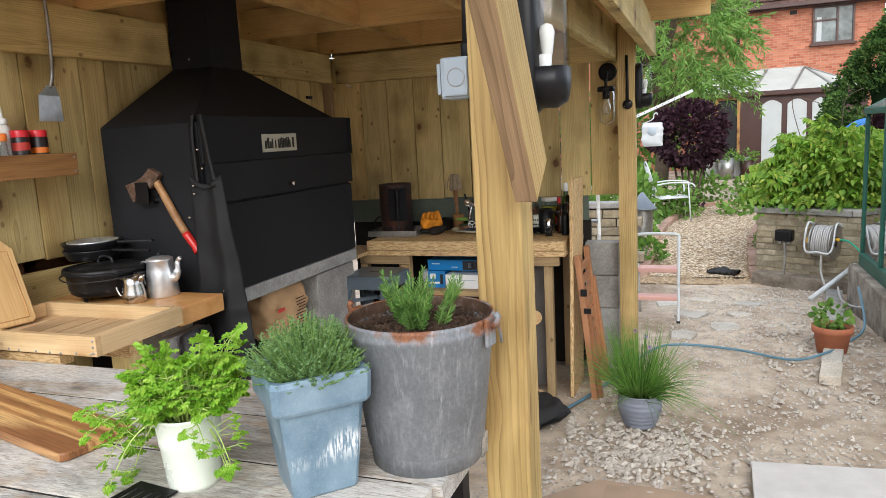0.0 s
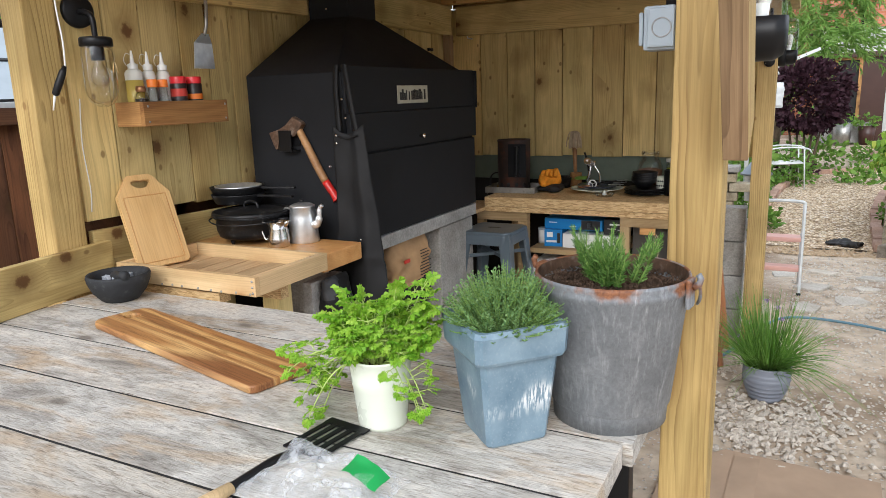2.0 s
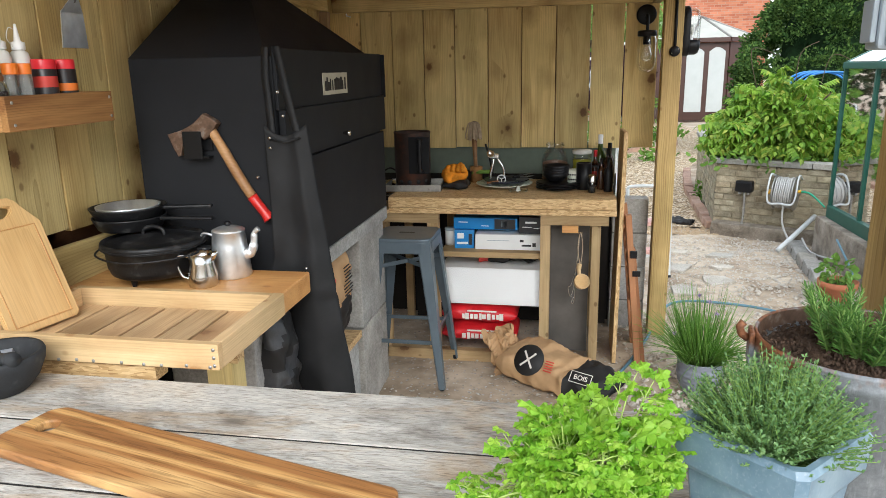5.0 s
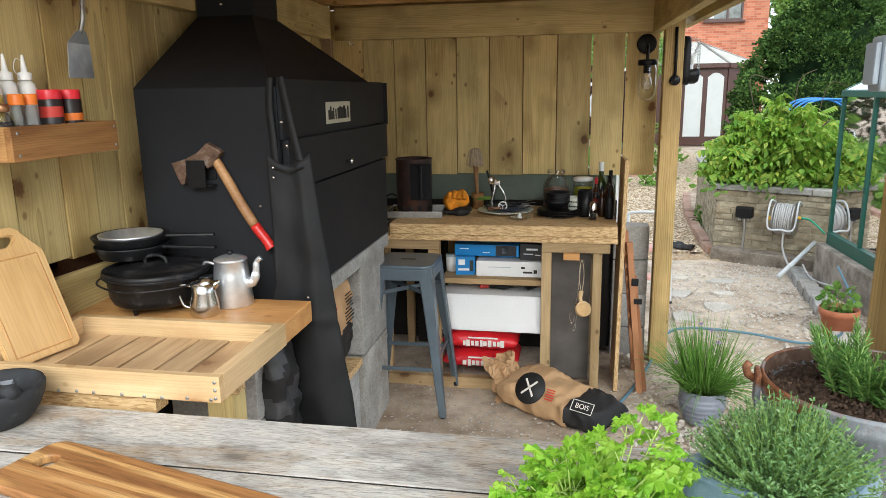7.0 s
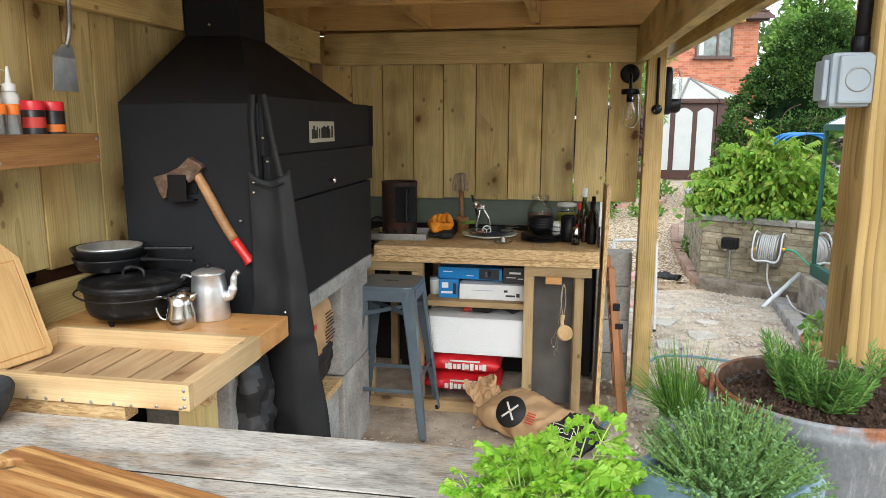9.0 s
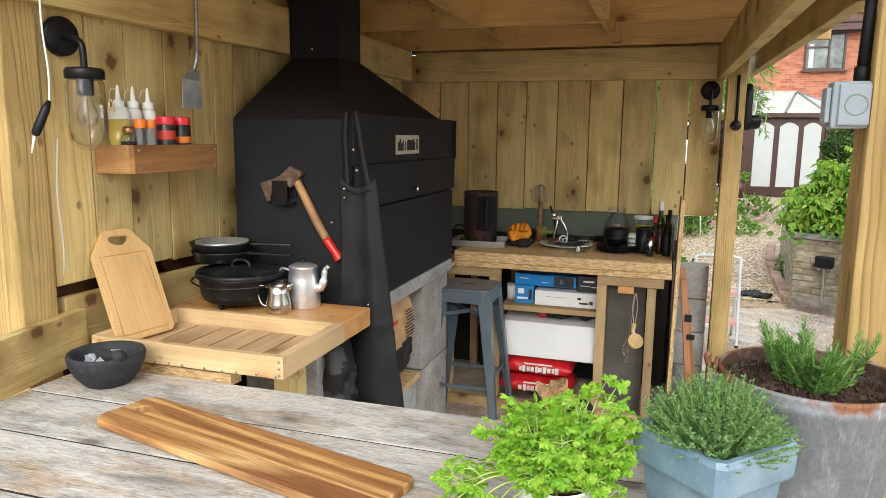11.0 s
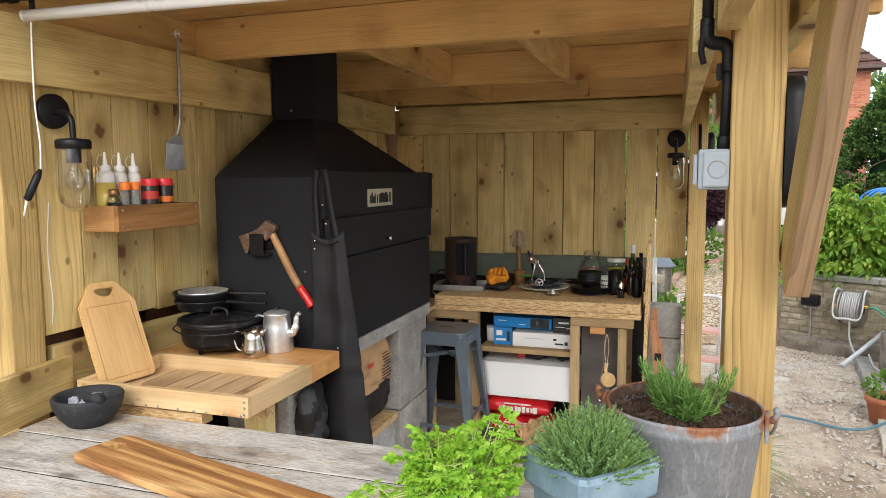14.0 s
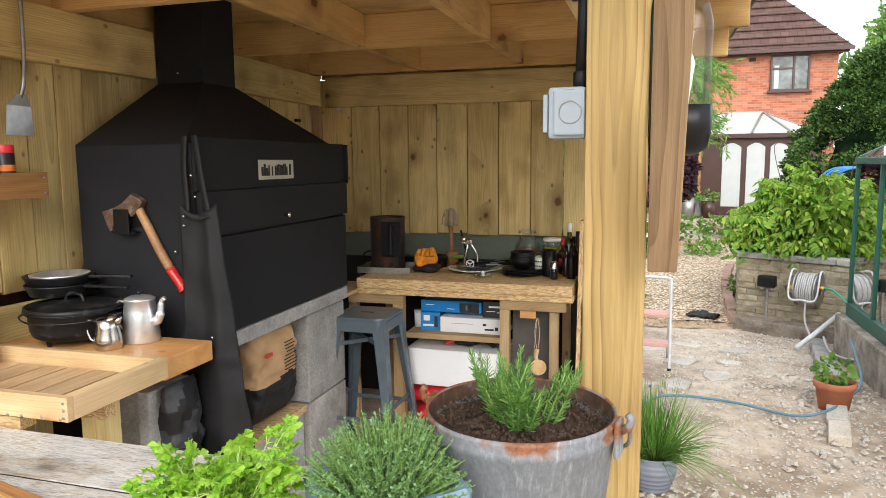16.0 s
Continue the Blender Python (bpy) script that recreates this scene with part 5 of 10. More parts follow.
def parsley_template():
    """A three-part curled leaf, toothed at its ends."""
    vs, fs = [], []
    for ang, s in ((0, 1.0), (1.05, 0.82), (-1.05, 0.82)):
        ca, sa = math.cos(ang), math.sin(ang)
        out = [(0, 0.05), (0.16, 0.25), (0.36, 0.42), (0.27, 0.52), (0.42, 0.72), (0.22, 0.74), (0.17, 0.95), (0, 0.84), (-0.17, 0.95), (-0.22, 0.74), (-0.42, 0.72), (-0.27, 0.52), (-0.36, 0.42), (-0.16, 0.25)]
        b = len(vs)
        vs.append((0.5 * s * sa, 0.5 * s * ca, 0.06))
        for i, (x, y) in enumerate(out):
            x, y = x * s, y * s
            z = 0.10 * math.sin(i * 2.1) - 0.18 * abs(x)
            vs.append((x * ca + y * sa, -x * sa + y * ca, z))
        m = len(out)
        fs += [(b, b + 1 + i, b + 1 + (i + 1) % m) for i in range(m)]
    return vs, fs


def build_parsley():
    p = thing("herb_pot", (1.437, -3.330, TZ), "cream enamel pot of leggy flat parsley", "plant pot")
    lathe("pot", [(0, 0.004), (0.043, 0.004), (0.0445, 0.0), (0.046, 0.0), (0.047, 0.006), (0.0535, 0.068), (0.0548, 0.070), (0.0545, 0.074), (0.0555, 0.076), (0.0552, 0.080), (0.0585, 0.112), (0.0605, 0.114), (0.0600, 0.118), (0.0570, 0.116), (0.053, 0.08)], CREAM, p, n=40)
    soil_disc(p, 0.0555, 0.100, 5)
    r = random.Random(17)
    tv, tf = parsley_template()
    mats, sv, sf = [], [], []
    up = Vector((0, 0, 1))

    def stalk(pts, r0, r1):
        c = curve_pts(pts, 4)
        v, f = sweep_data(c, [r0 + (r1 - r0) * i / (len(c) - 1) for i in range(len(c))], 5)
        k = len(sv)
        sv.extend(v)
        sf.extend(tuple(x + k for x in ff) for ff in f)
        return c

    def frond(tip, way, size):
        """Three leaflets on short stalks, faces to the sky."""
        way = way.normalized()
        side = way.cross(up)
        side = side.normalized() if side.length > 0.05 else Vector((1, 0, 0))
        for turn, k in ((0.0, 1.0), (0.95, 0.85), (-0.95, 0.85)):
            d = (way * math.cos(turn) + side * math.sin(turn) + Vector((r.uniform(-0.25, 0.25), r.uniform(-0.25, 0.25), r.uniform(-0.35, 0.15)))).normalized()
            e = tip + d * size * r.uniform(0.5, 1.0)
            e.z = max(e.z, 0.008)
            stalk((tip, tip.lerp(e, 0.5) + Vector((0, 0, 0.001)), e), 0.0008, 0.0006)
            flat = Vector((d.x, d.y, d.z * 0.5 - 0.15))
            mats.append(aim(e, flat, size * k * r.uniform(0.8, 1.15), r.uniform(-0.45, 0.45)))

    def shoot(a, lean, ln, sag, size, fronds):
        base = Vector((0.03 * math.cos(a) * r.random(), 0.03 * math.sin(a) * r.random(), 0.10))
        d = Vector((math.cos(a) * lean, math.sin(a) * lean, 1.0)).normalized()
        pts = [base + d * ln * t + Vector((0, 0, -sag * t * t)) for t in (0, 0.35, 0.7, 1)]
        for q in pts:
            q.z = max(q.z, 0.010)
        c = stalk(pts, 0.0017, 0.0010)
        frond(c[-1], c[-1] - c[-2], size)
        for k in range(fronds):
            p = c[int(len(c) * r.uniform(0.55, 0.9))]
            b = a + r.choice((-1, 1)) * r.uniform(0.7, 1.7)
            w = Vector((math.cos(b), math.sin(b), r.uniform(-0.2, 0.5)))
            e = p + w * r.uniform(0.012, 0.032)
            stalk((p, p.lerp(e, 0.5), e), 0.0009, 0.0007)
            frond(e, w, size * r.uniform(0.7, 0.95))
    for i in range(64):
        a = r.uniform(0, 6.283)
        lean = 0.1 + 0.95 * r.random()
        if math.sin(a) < -0.3:
            lean *= 0.75
        shoot(a, lean, r.uniform(0.055, 0.108), 0.014 * lean, r.uniform(0.022, 0.033), 1 if i % 3 else 2)
    for i in range(9):
        shoot(r.uniform(2.8, 3.9), r.uniform(1.2, 1.9), r.uniform(0.12, 0.19), r.uniform(0.09, 0.19), r.uniform(0.019, 0.027), 3)
    for i in range(4):
        shoot(r.uniform(-0.9, 0.2), r.uniform(1.1, 1.6), r.uniform(0.09, 0.14), r.uniform(0.06, 0.13), r.uniform(0.015, 0.020), 2)
    for i in range(4):
        shoot(r.uniform(0.5, 1.3), r.uniform(0.5, 0.75), r.uniform(0.115, 0.135), 0.0, r.uniform(0.024, 0.032), 2)
    tagged(link("stem", mesh_of("stem", sv, sf, True), PARSLEYSTEM, p), kind="stuff")
    tagged(scatter("leaves", tv, tf, mats, PARSLEY, p, "bright green flat parsley leaves"), kind="stuff")
    for o in p.children_recursive:
        o.matrix_basis = Matrix.Diagonal((1.0, 1.0, 1.17, 1)) @ o.matrix_basis


build_bucket()
build_planter()
build_parsley()


# ---- cutting boards, mortar, spatula ----
def build_cutting_board():
    n = 8
    L, W = 0.775, 0.165
    out = []
    for cx, cy, a0 in ((L / 2 - 0.02, W / 2 - 0.02, 0), (-L / 2 + 0.035, W / 2 - 0.035, 90), (-L / 2 + 0.035, -W / 2 + 0.035, 180), (L / 2 - 0.02, -W / 2 + 0.02, 270)):
        rr = 0.02 if cx > 0 else 0.035
        for i in range(n + 1):
            a = radians(a0 + 90 * i / n)
            out.append((cx + rr * math.cos(a), cy + rr * math.sin(a)))
    hx, hy, hr, hn = -L / 2 + 0.055, 0.012, 0.021, 24
    bm = bmesh.new()
    ov = [bm.verts.new((x, y, 0)) for x, y in out]
    hv = [bm.verts.new((hx + hr * math.cos(2 * math.pi * i / hn), hy + hr * math.sin(2 * math.pi * i / hn), 0)) for i in range(hn)]
    es = [bm.edges.new((ov[i], ov[(i + 1) % len(ov)])) for i in range(len(ov))] + [bm.edges.new((hv[i], hv[(i + 1) % hn])) for i in range(hn)]
    g = bmesh.ops.triangle_fill(bm, edges=es, use_beauty=True)
    hole = set(hv)
    bmesh.ops.delete(bm, geom=[f for f in bm.faces if all(v in hole for v in f.verts)], context="FACES_ONLY")
    faces = [f for f in bm.faces]
    r = bmesh.ops.extrude_face_region(bm, geom=faces)
    for v in r["geom"]:
        if isinstance(v, bmesh.types.BMVert):
            v.co.z = 0.019
    bmesh.ops.recalc_face_normals(bm, faces=bm.faces)
    rim = [e for e in bm.edges if len(e.link_faces) == 2 and abs(e.link_faces[0].normal.z - e.link_faces[1].normal.z) > 0.9]
    bmesh.ops.bevel(bm, geom=rim, offset=0.004, segments=2, affect="EDGES", profile=0.5)
    ob = part("cutting_board", bm, ACACIA, None, m=pose(0.763, -3.172, TZ + 0.001, 0, 0, -13.6))
    tagged(ob, "long striped acacia cutting board lying on the table", "cutting board")


def build_bamboo_board():
    W, H = 0.205, 0.30
    n = 6
    out = [(-W / 2 + 0.012, 0), (W / 2 - 0.012, 0), (W / 2, 0.012), (W / 2, H - 0.03), (W / 2 - 0.02, H - 0.004), (0.07, H + 0.012), (0.055, H + 0.035), (0.04, H + 0.045), (-0.04, H + 0.045), (-0.055, H + 0.035), (-0.07, H + 0.012), (-W / 2 + 0.02, H - 0.004), (-W / 2, H - 0.03), (-W / 2, 0.012)]
    bm = bmesh.new()
    ov = [bm.verts.new((x, y, 0)) for x, y in out]
    hv = []
    for i in range(20):
        a = 2 * math.pi * i / 20
        hv.append(bm.verts.new((0.036 * math.cos(a), H + 0.012 + 0.014 * math.sin(a) + 0.004 * math.cos(2 * a), 0)))
    es = [bm.edges.new((ov[i], ov[(i + 1) % len(ov)])) for i in range(len(ov))] + [bm.edges.new((hv[i], hv[(i + 1) % 20])) for i in range(20)]
    bmesh.ops.triangle_fill(bm, edges=es, use_beauty=True)
    r = bmesh.ops.extrude_face_region(bm, geom=list(bm.faces))
    for v in r["geom"]:
        if isinstance(v, bmesh.types.BMVert):
            v.co.z = 0.016
    bmesh.ops.recalc_face_normals(bm, faces=bm.faces)
    rim = [e for e in bm.edges if len(e.link_faces) == 2 and abs(e.link_faces[0].normal.z - e.link_faces[1].normal.z) > 0.9]
    bmesh.ops.bevel(bm, geom=rim, offset=0.003, segments=2, affect="EDGES")
    # local y up the board, x across it; grain runs up the board
    for v in bm.verts:
        v.co = Vector((v.co.y, -v.co.x, v.co.z))
    across = Vector((0.04, 0.205, 0.0)).normalized()
    up = Vector((-0.105, 0.016, 0.275)).normalized()
    up = (up - across * up.dot(across)).normalized()
    nrm = across.cross(up)
    m = Matrix((up, -across, nrm)).transposed().to_4x4()
    m.translation = Vector((0.076, -2.640, 0.899))
    me_ob = part("bread_board", bm, BAMBOO, None, m=m)
    tagged(me_ob, "pale bamboo bread board with handle hole leaning on the wall", "cutting board")
    groove = [(0.02, -W / 2 + 0.022), (0.02, W / 2 - 0.022), (H - 0.035, W / 2 - 0.022), (H - 0.035, -W / 2 + 0.022)]
    pts = []
    for i in range(4):
        a, b = groove[i], groove[(i + 1) % 4]
        pts += [(a[0] + (b[0] - a[0]) * k / 6, a[1] + (b[1] - a[1]) * k / 6, 0.0156) for k in range(6)]
    sweep("juice_groove", pts, 0.0022, ORANGEWOOD, me_ob, closed=True, n=6)


def build_mortar():
    m = thing("mortar", (0.196, -2.925, TZ), "dark basalt stone mortar with grey pestle inside", "mortar")
    lathe("bowl", [(0, 0), (0.052, 0), (0.060, 0.006), (0.080, 0.030), (0.094, 0.062), (0.097, 0.080), (0.094, 0.087), (0.086, 0.086), (0.080, 0.074), (0.062, 0.045), (0.03, 0.030), (0, 0.028)], BASALT, m, n=40)
    lathe("pestle", [(0, -0.075), (0.016, -0.070), (0.020, -0.055), (0.015, -0.03), (0.013, 0.02), (0.017, 0.06), (0.015, 0.072), (0, 0.076)], BASALT, m, m=pose(0.022, -0.012, 0.079, 0, 78, -25), n=20)
    r = random.Random(1)
    mats = [aim((r.uniform(-0.045, 0.02), r.uniform(-0.035, 0.045), 0.052 + r.uniform(0, 0.012)), (r.uniform(-1, 1), r.uniform(-1, 1), r.uniform(0, 1)), r.uniform(0.010, 0.024)) for _ in range(16)]
    # crushed rock salt in the bowl
    ico = [(0, 0, 1), (0.9, 0, 0.2), (0.2, 0.85, 0.3), (-0.8, 0.4, 0.2), (-0.5, -0.8, 0.3), (0.4, -0.8, 0.1), (0, 0, -0.8)]
    icf = [(0, 1, 2), (0, 2, 3), (0, 3, 4), (0, 4, 5), (0, 5, 1), (6, 2, 1), (6, 3, 2), (6, 4, 3), (6, 5, 4), (6, 1, 5)]
    scatter("salt_lumps", ico, icf, mats, plain_mat("grey_salt", (0.30, 0.32, 0.35), 0.5, 0, 0.2, 30, 0.2), m)


def build_spatula():
    s = thing("spatula", (1.375, -3.49, TZ), "black slotted nylon spatula lying on the table", "spatula", rz=-8)
    # blade with slots: strips between cross pieces
    for i in range(5):
        box("blade_strip", (-0.032 + i * 0.016, 0.045, 0.006), (0.009, 0.075, 0.003), BLACKPLASTIC, s, 0.001)
    box("blade_tip", (0, 0.090, 0.005), (0.078, 0.018, 0.0035), BLACKPLASTIC, s, 0.0012)
    box("blade_heel", (0, 0.0, 0.007), (0.07, 0.02, 0.004), BLACKPLASTIC, s, 0.0015)
    sweep("handle", curve_pts([(0, -0.005, 0.009), (0, -0.05, 0.018), (0, -0.09, 0.017), (0, -0.14, 0.014)], 6), 0.007, BLACKPLASTIC, s)
    lathe("grip", [(0, 0), (0.009, 0.002), (0.011, 0.05), (0.009, 0.09), (0, 0.092)], PALEWOOD, s, "pale wooden grip", m=pose(0, -0.13, 0.014, 90, 0, 0), n=14)
    for o in s.children_recursive:
        o.matrix_basis = Matrix.Diagonal((1.25, 1.2, 1, 1)) @ o.matrix_basis


def build_bag():
    b = thing("plastic_bag", (1.475, -3.575, TZ), "crumpled clear plastic bag with green print", "bag")
    n, k = 26, 18
    vs, fs = [], []
    for j in range(k + 1):
        for i in range(n + 1):
            x, y = (i / n - 0.5) * 0.24, (j / k - 0.5) * 0.15
            p = Vector((x * 22, y * 22, 2))
            edge = 1 - max(abs(x) / 0.12, abs(y) / 0.075) ** 4
            z = 0.004 + 0.045 * edge * (0.6 + abs(noise.noise(p * 0.6))) + 0.02 * abs(noise.noise(p * 1.6)) * edge
            vs.append((x + 0.010 * noise.noise(p * 1.3), y + 0.010 * noise.noise(p * 1.1 + Vector((9, 0, 0))), z))
    for j in range(k):
        for i in range(n):
            q = j * (n + 1) + i
            fs.append((q, q + 1, q + n + 2, q + n + 1))
    link("film", mesh_of("film", vs, fs, False), BAGFILM, b)
    vs2, fs2 = [], []
    for j in range(7):
        for i in range(9):
            x, y = 0.075 + (i / 8 - 0.5) * 0.06, 0.015 + (j / 6 - 0.5) * 0.045
            vs2.append((x, y, 0.050 - 0.5 * max(0.0, x - 0.06) + 0.008 * noise.noise(Vector((x * 40, y * 40, 1)))))
    for j in range(6):
        for i in range(8):
            fs2.append((j * 9 + i, j * 9 + i + 1, (j + 1) * 9 + i + 1, (j + 1) * 9 + i))
    link("printed_label", mesh_of("printed_label", vs2, fs2, True), GREENPLASTIC, b, "green printed label")


build_cutting_board()
build_bamboo_board()
build_mortar()
build_spatula()
build_bag()


# ---- pans and pots on the side table ----
SZ = 0.931


def build_cookware():
    d = thing("dutch_oven", (0.185, -2.285, SZ), "black cast iron dutch oven with lid and bail handle", "pot")
    lathe("pan", [(0, 0.022), (0.115, 0.022), (0.128, 0.030), (0.136, 0.05), (0.140, 0.098), (0.147, 0.102), (0.147, 0.107), (0.138, 0.107), (0.132, 0.06), (0, 0.05)], CASTIRON, d, n=48)
    lathe("lid", [(0.150, 0.108), (0.152, 0.114), (0.150, 0.124), (0.143, 0.125), (0.140, 0.118), (0.10, 0.128), (0.05, 0.134), (0.0, 0.136)], CASTIRON, d, n=48)
    circle_ring("lid_edge", 0.151, 0.109, 0.0022, CASTIRON, d)
    sweep("lid_handle", curve_pts([(-0.035, 0, 0.130), (-0.03, 0, 0.150), (0, 0, 0.158), (0.03, 0, 0.150), (0.035, 0, 0.130)], 6), 0.006, CASTIRON, d)
    for a in (20, 140, 260):
        lathe("foot", [(0.006, 0), (0.009, 0.012), (0.013, 0.028)], CASTIRON, d, m=pose(0.098 * math.cos(radians(a)), 0.098 * math.sin(radians(a)), 0), n=10)
    for s in (-1, 1):
        box("ear", (s * 0.158, 0, 0.095), (0.03, 0.035, 0.012), CASTIRON, d, 0.004)
    sweep("bail", curve_pts([(-0.165, 0, 0.096), (-0.13, -0.10, 0.090), (0, -0.155, 0.085), (0.13, -0.10, 0.090), (0.165, 0, 0.096)], 8), 0.003, CASTIRON, d)
    r = random.Random(6)
    for i, (rr, x, y, z, mt, hl, ha) in enumerate(((0.108, 0.078, -2.235, SZ + 0.142, CASTIRON, 0.17, 2), (0.112, 0.070, -2.225, SZ + 0.170, CASTIRON, 0.15, 12), (0.094, 0.070, -2.224, SZ + 0.172, TINNED, 0.09, 20))):
        s = thing("skillet", (x, y, z), ("black cast iron skillet stacked on the pot", "black cast iron skillet stacked in another", "small bright tin dish stacked on the skillets")[i], "pan", "stacked pans", rz=ha)
        lathe("pan", [(0, 0.0), (rr * 0.82, 0.0), (rr * 0.86, 0.003), (rr * 0.99, 0.034), (rr, 0.038), (rr * 0.96, 0.038), (rr * 0.82, 0.006), (0, 0.005)], mt, s, n=40)
        if i < 2:
            bm = bmesh.new()
            bm_box(bm, (rr + hl / 2 - 0.006, 0, 0.031), (hl, 0.022, 0.010), 0.004)
            part("handle", bm, mt, s)
    c = thing("coffee_pot", (0.400, -2.236, SZ), "dented aluminium coffee pot with curved spout", "coffee pot")
    lathe("body", [(0, 0.001), (0.051, 0.0), (0.053, 0.004), (0.046, 0.085), (0.042, 0.120), (0.044, 0.122), (0.043, 0.126), (0.030, 0.132), (0.010, 0.136), (0, 0.137)], TINNED, c, n=36)
    lathe("lid_knob", [(0.003, 0.134), (0.009, 0.140), (0.008, 0.147), (0, 0.149)], BLACKPLASTIC, c, n=14)
    sweep("spout", curve_pts([(0.043, 0.0, 0.060), (0.062, 0.0, 0.068), (0.070, 0.0, 0.090), (0.074, 0.0, 0.118), (0.086, 0, 0.130)], 6), [0.015] * 6 + [0.012] * 6 + [0.009] * 6 + [0.007] * 7, TINNED, c, n=12)
    sweep("handle", curve_pts([(-0.044, 0.0, 0.108), (-0.075, 0, 0.112), (-0.082, 0, 0.075), (-0.070, 0, 0.035), (-0.050, 0, 0.03)], 6), 0.004, TINNED, c)
    j = thing("milk_jug", (0.366, -2.345, SZ), "small stainless steel milk jug with loop handle", "jug", rz=10)
    lathe("body", [(0, 0.001), (0.033, 0.0), (0.036, 0.004), (0.035, 0.03), (0.029, 0.058), (0.031, 0.083), (0.0295, 0.083), (0.027, 0.058), (0.032, 0.028), (0, 0.006)], CHROME, j, n=32)
    sweep("spout", [(0.025, 0, 0.072), (0.033, 0, 0.080), (0.041, 0, 0.087)], [0.012, 0.008, 0.003], CHROME, j, n=10)
    sweep("handle", curve_pts([(-0.030, 0, 0.074), (-0.058, 0, 0.076), (-0.062, 0, 0.055), (-0.052, 0, 0.025), (-0.036, 0, 0.018)], 6), 0.0035, CHROME, j)
    for vessel, size in ((c, 1.13), (j, 1.16)):
        for o in vessel.children_recursive:
            o.matrix_basis = Matrix.Scale(size, 4) @ o.matrix_basis


build_cookware()


# ---- things on the barbecue and the side wall ----
def build_axe():
    a = thing("axe", (0.30, -2.106, 1.25), "rusty hatchet with wooden handle dipped in red", "axe")
    y = 0.0
    pts = curve_pts([(-0.012, y, 0.143), (0.012, y, 0.10), (0.045, y, 0.04), (0.082, y, -0.03), (0.124, y, -0.10), (0.158, y, -0.146), (0.176, y, -0.172)], 6)
    n = len(pts)
    k = int(n * 0.66)
    def rad(i):
        t = i / (n - 1)
        return 0.013 + 0.003 * math.sin(t * 3.1) + (0.006 * max(0, t - 0.85) / 0.15)
    sweep("handle", pts[:k + 1], [rad(i) for i in range(k + 1)], AXEWOOD, a, n=12)
    sweep("red_end", pts[k:], [rad(i) + 0.0006 for i in range(k, n)], REDPAINT, a, "red painted handle end", n=12)
    out = [(-0.135, 0.095), (-0.118, 0.05), (-0.105, 0.026), (-0.095, 0.030), (-0.085, 0.066), (-0.05, 0.090), (-0.02, 0.088), (-0.014, 0.078), (0.004, 0.088), (0.036, 0.128), (0.024, 0.140), (-0.01, 0.158), (-0.045, 0.128), (-0.085, 0.108)]
    m = Matrix(((1, 0, 0, 0), (0, 0, -1, 0.009), (0, 1, 0, 0), (0, 0, 0, 1)))
    prism("head", out, -0.006, 0.024, RUSTSTEEL, a, "rusty steel axe head", m=m, bevel=0.004)
    h = thing("axe_bracket", (0.27, -2.092, 1.32), "black steel bracket that holds the hatchet", "bracket")
    box("plate", (-0.005, -0.0005, 0.01), (0.07, 0.005, 0.075), BLACKPLASTIC, h, 0.001)
    box("hook", (-0.005, -0.016, -0.046), (0.07, 0.028, 0.006), BLACKPLASTIC, h, 0.001)
    box("front_strap", (-0.020, -0.0335, -0.008), (0.062, 0.004, 0.085), BLACKPLASTIC, h, 0.001)


def build_flipper():
    f = thing("grill_turner", (0.022, -2.285, 1.612), "long worn steel grill turner hanging from the beam", "turner")
    sweep("shaft", curve_pts([(0, 0.005, 0.115), (0.012, 0.010, 0.16), (0.006, 0.025, 0.25), (0.004, 0.03, 0.38), (0.004, 0.03, 0.48)], 6), 0.007, DULLSTEEL, f)
    vs = [(-0.003, -0.056, -0.008), (-0.003, 0.050, -0.008), (-0.002, 0.045, 0.085), (0.008, 0.022, 0.122), (0.008, -0.014, 0.122), (-0.002, -0.046, 0.088)]
    ob = link("blade", mesh_of("blade", vs, [(0, 1, 2, 5), (5, 2, 3, 4)], False), TINNED, f)
    ob.modifiers.new("thick", "SOLIDIFY").thickness = 0.0025
    sweep("hanging_eye", [(0.004, 0.03 + 0.012 * math.sin(2 * math.pi * i / 16), 0.492 + 0.014 * math.cos(2 * math.pi * i / 16)) for i in range(16)], 0.003, TINNED, f, closed=True)
    lathe("nail", [(0, 0.03), (0.004, 0.029), (0.004, 0)], TINNED, f, m=pose(-0.02, 0.03, 0.495, 0, 90, 0), n=8)


def bottle(name, loc, prof, mat, label, category, cap=None, capmat=None, group="", extra=None):
    b = thing(name, loc, label, category, group)
    lathe("body", prof, mat, b, n=24)
    if cap:
        lathe("cap", cap, capmat, b, n=20)
    return b


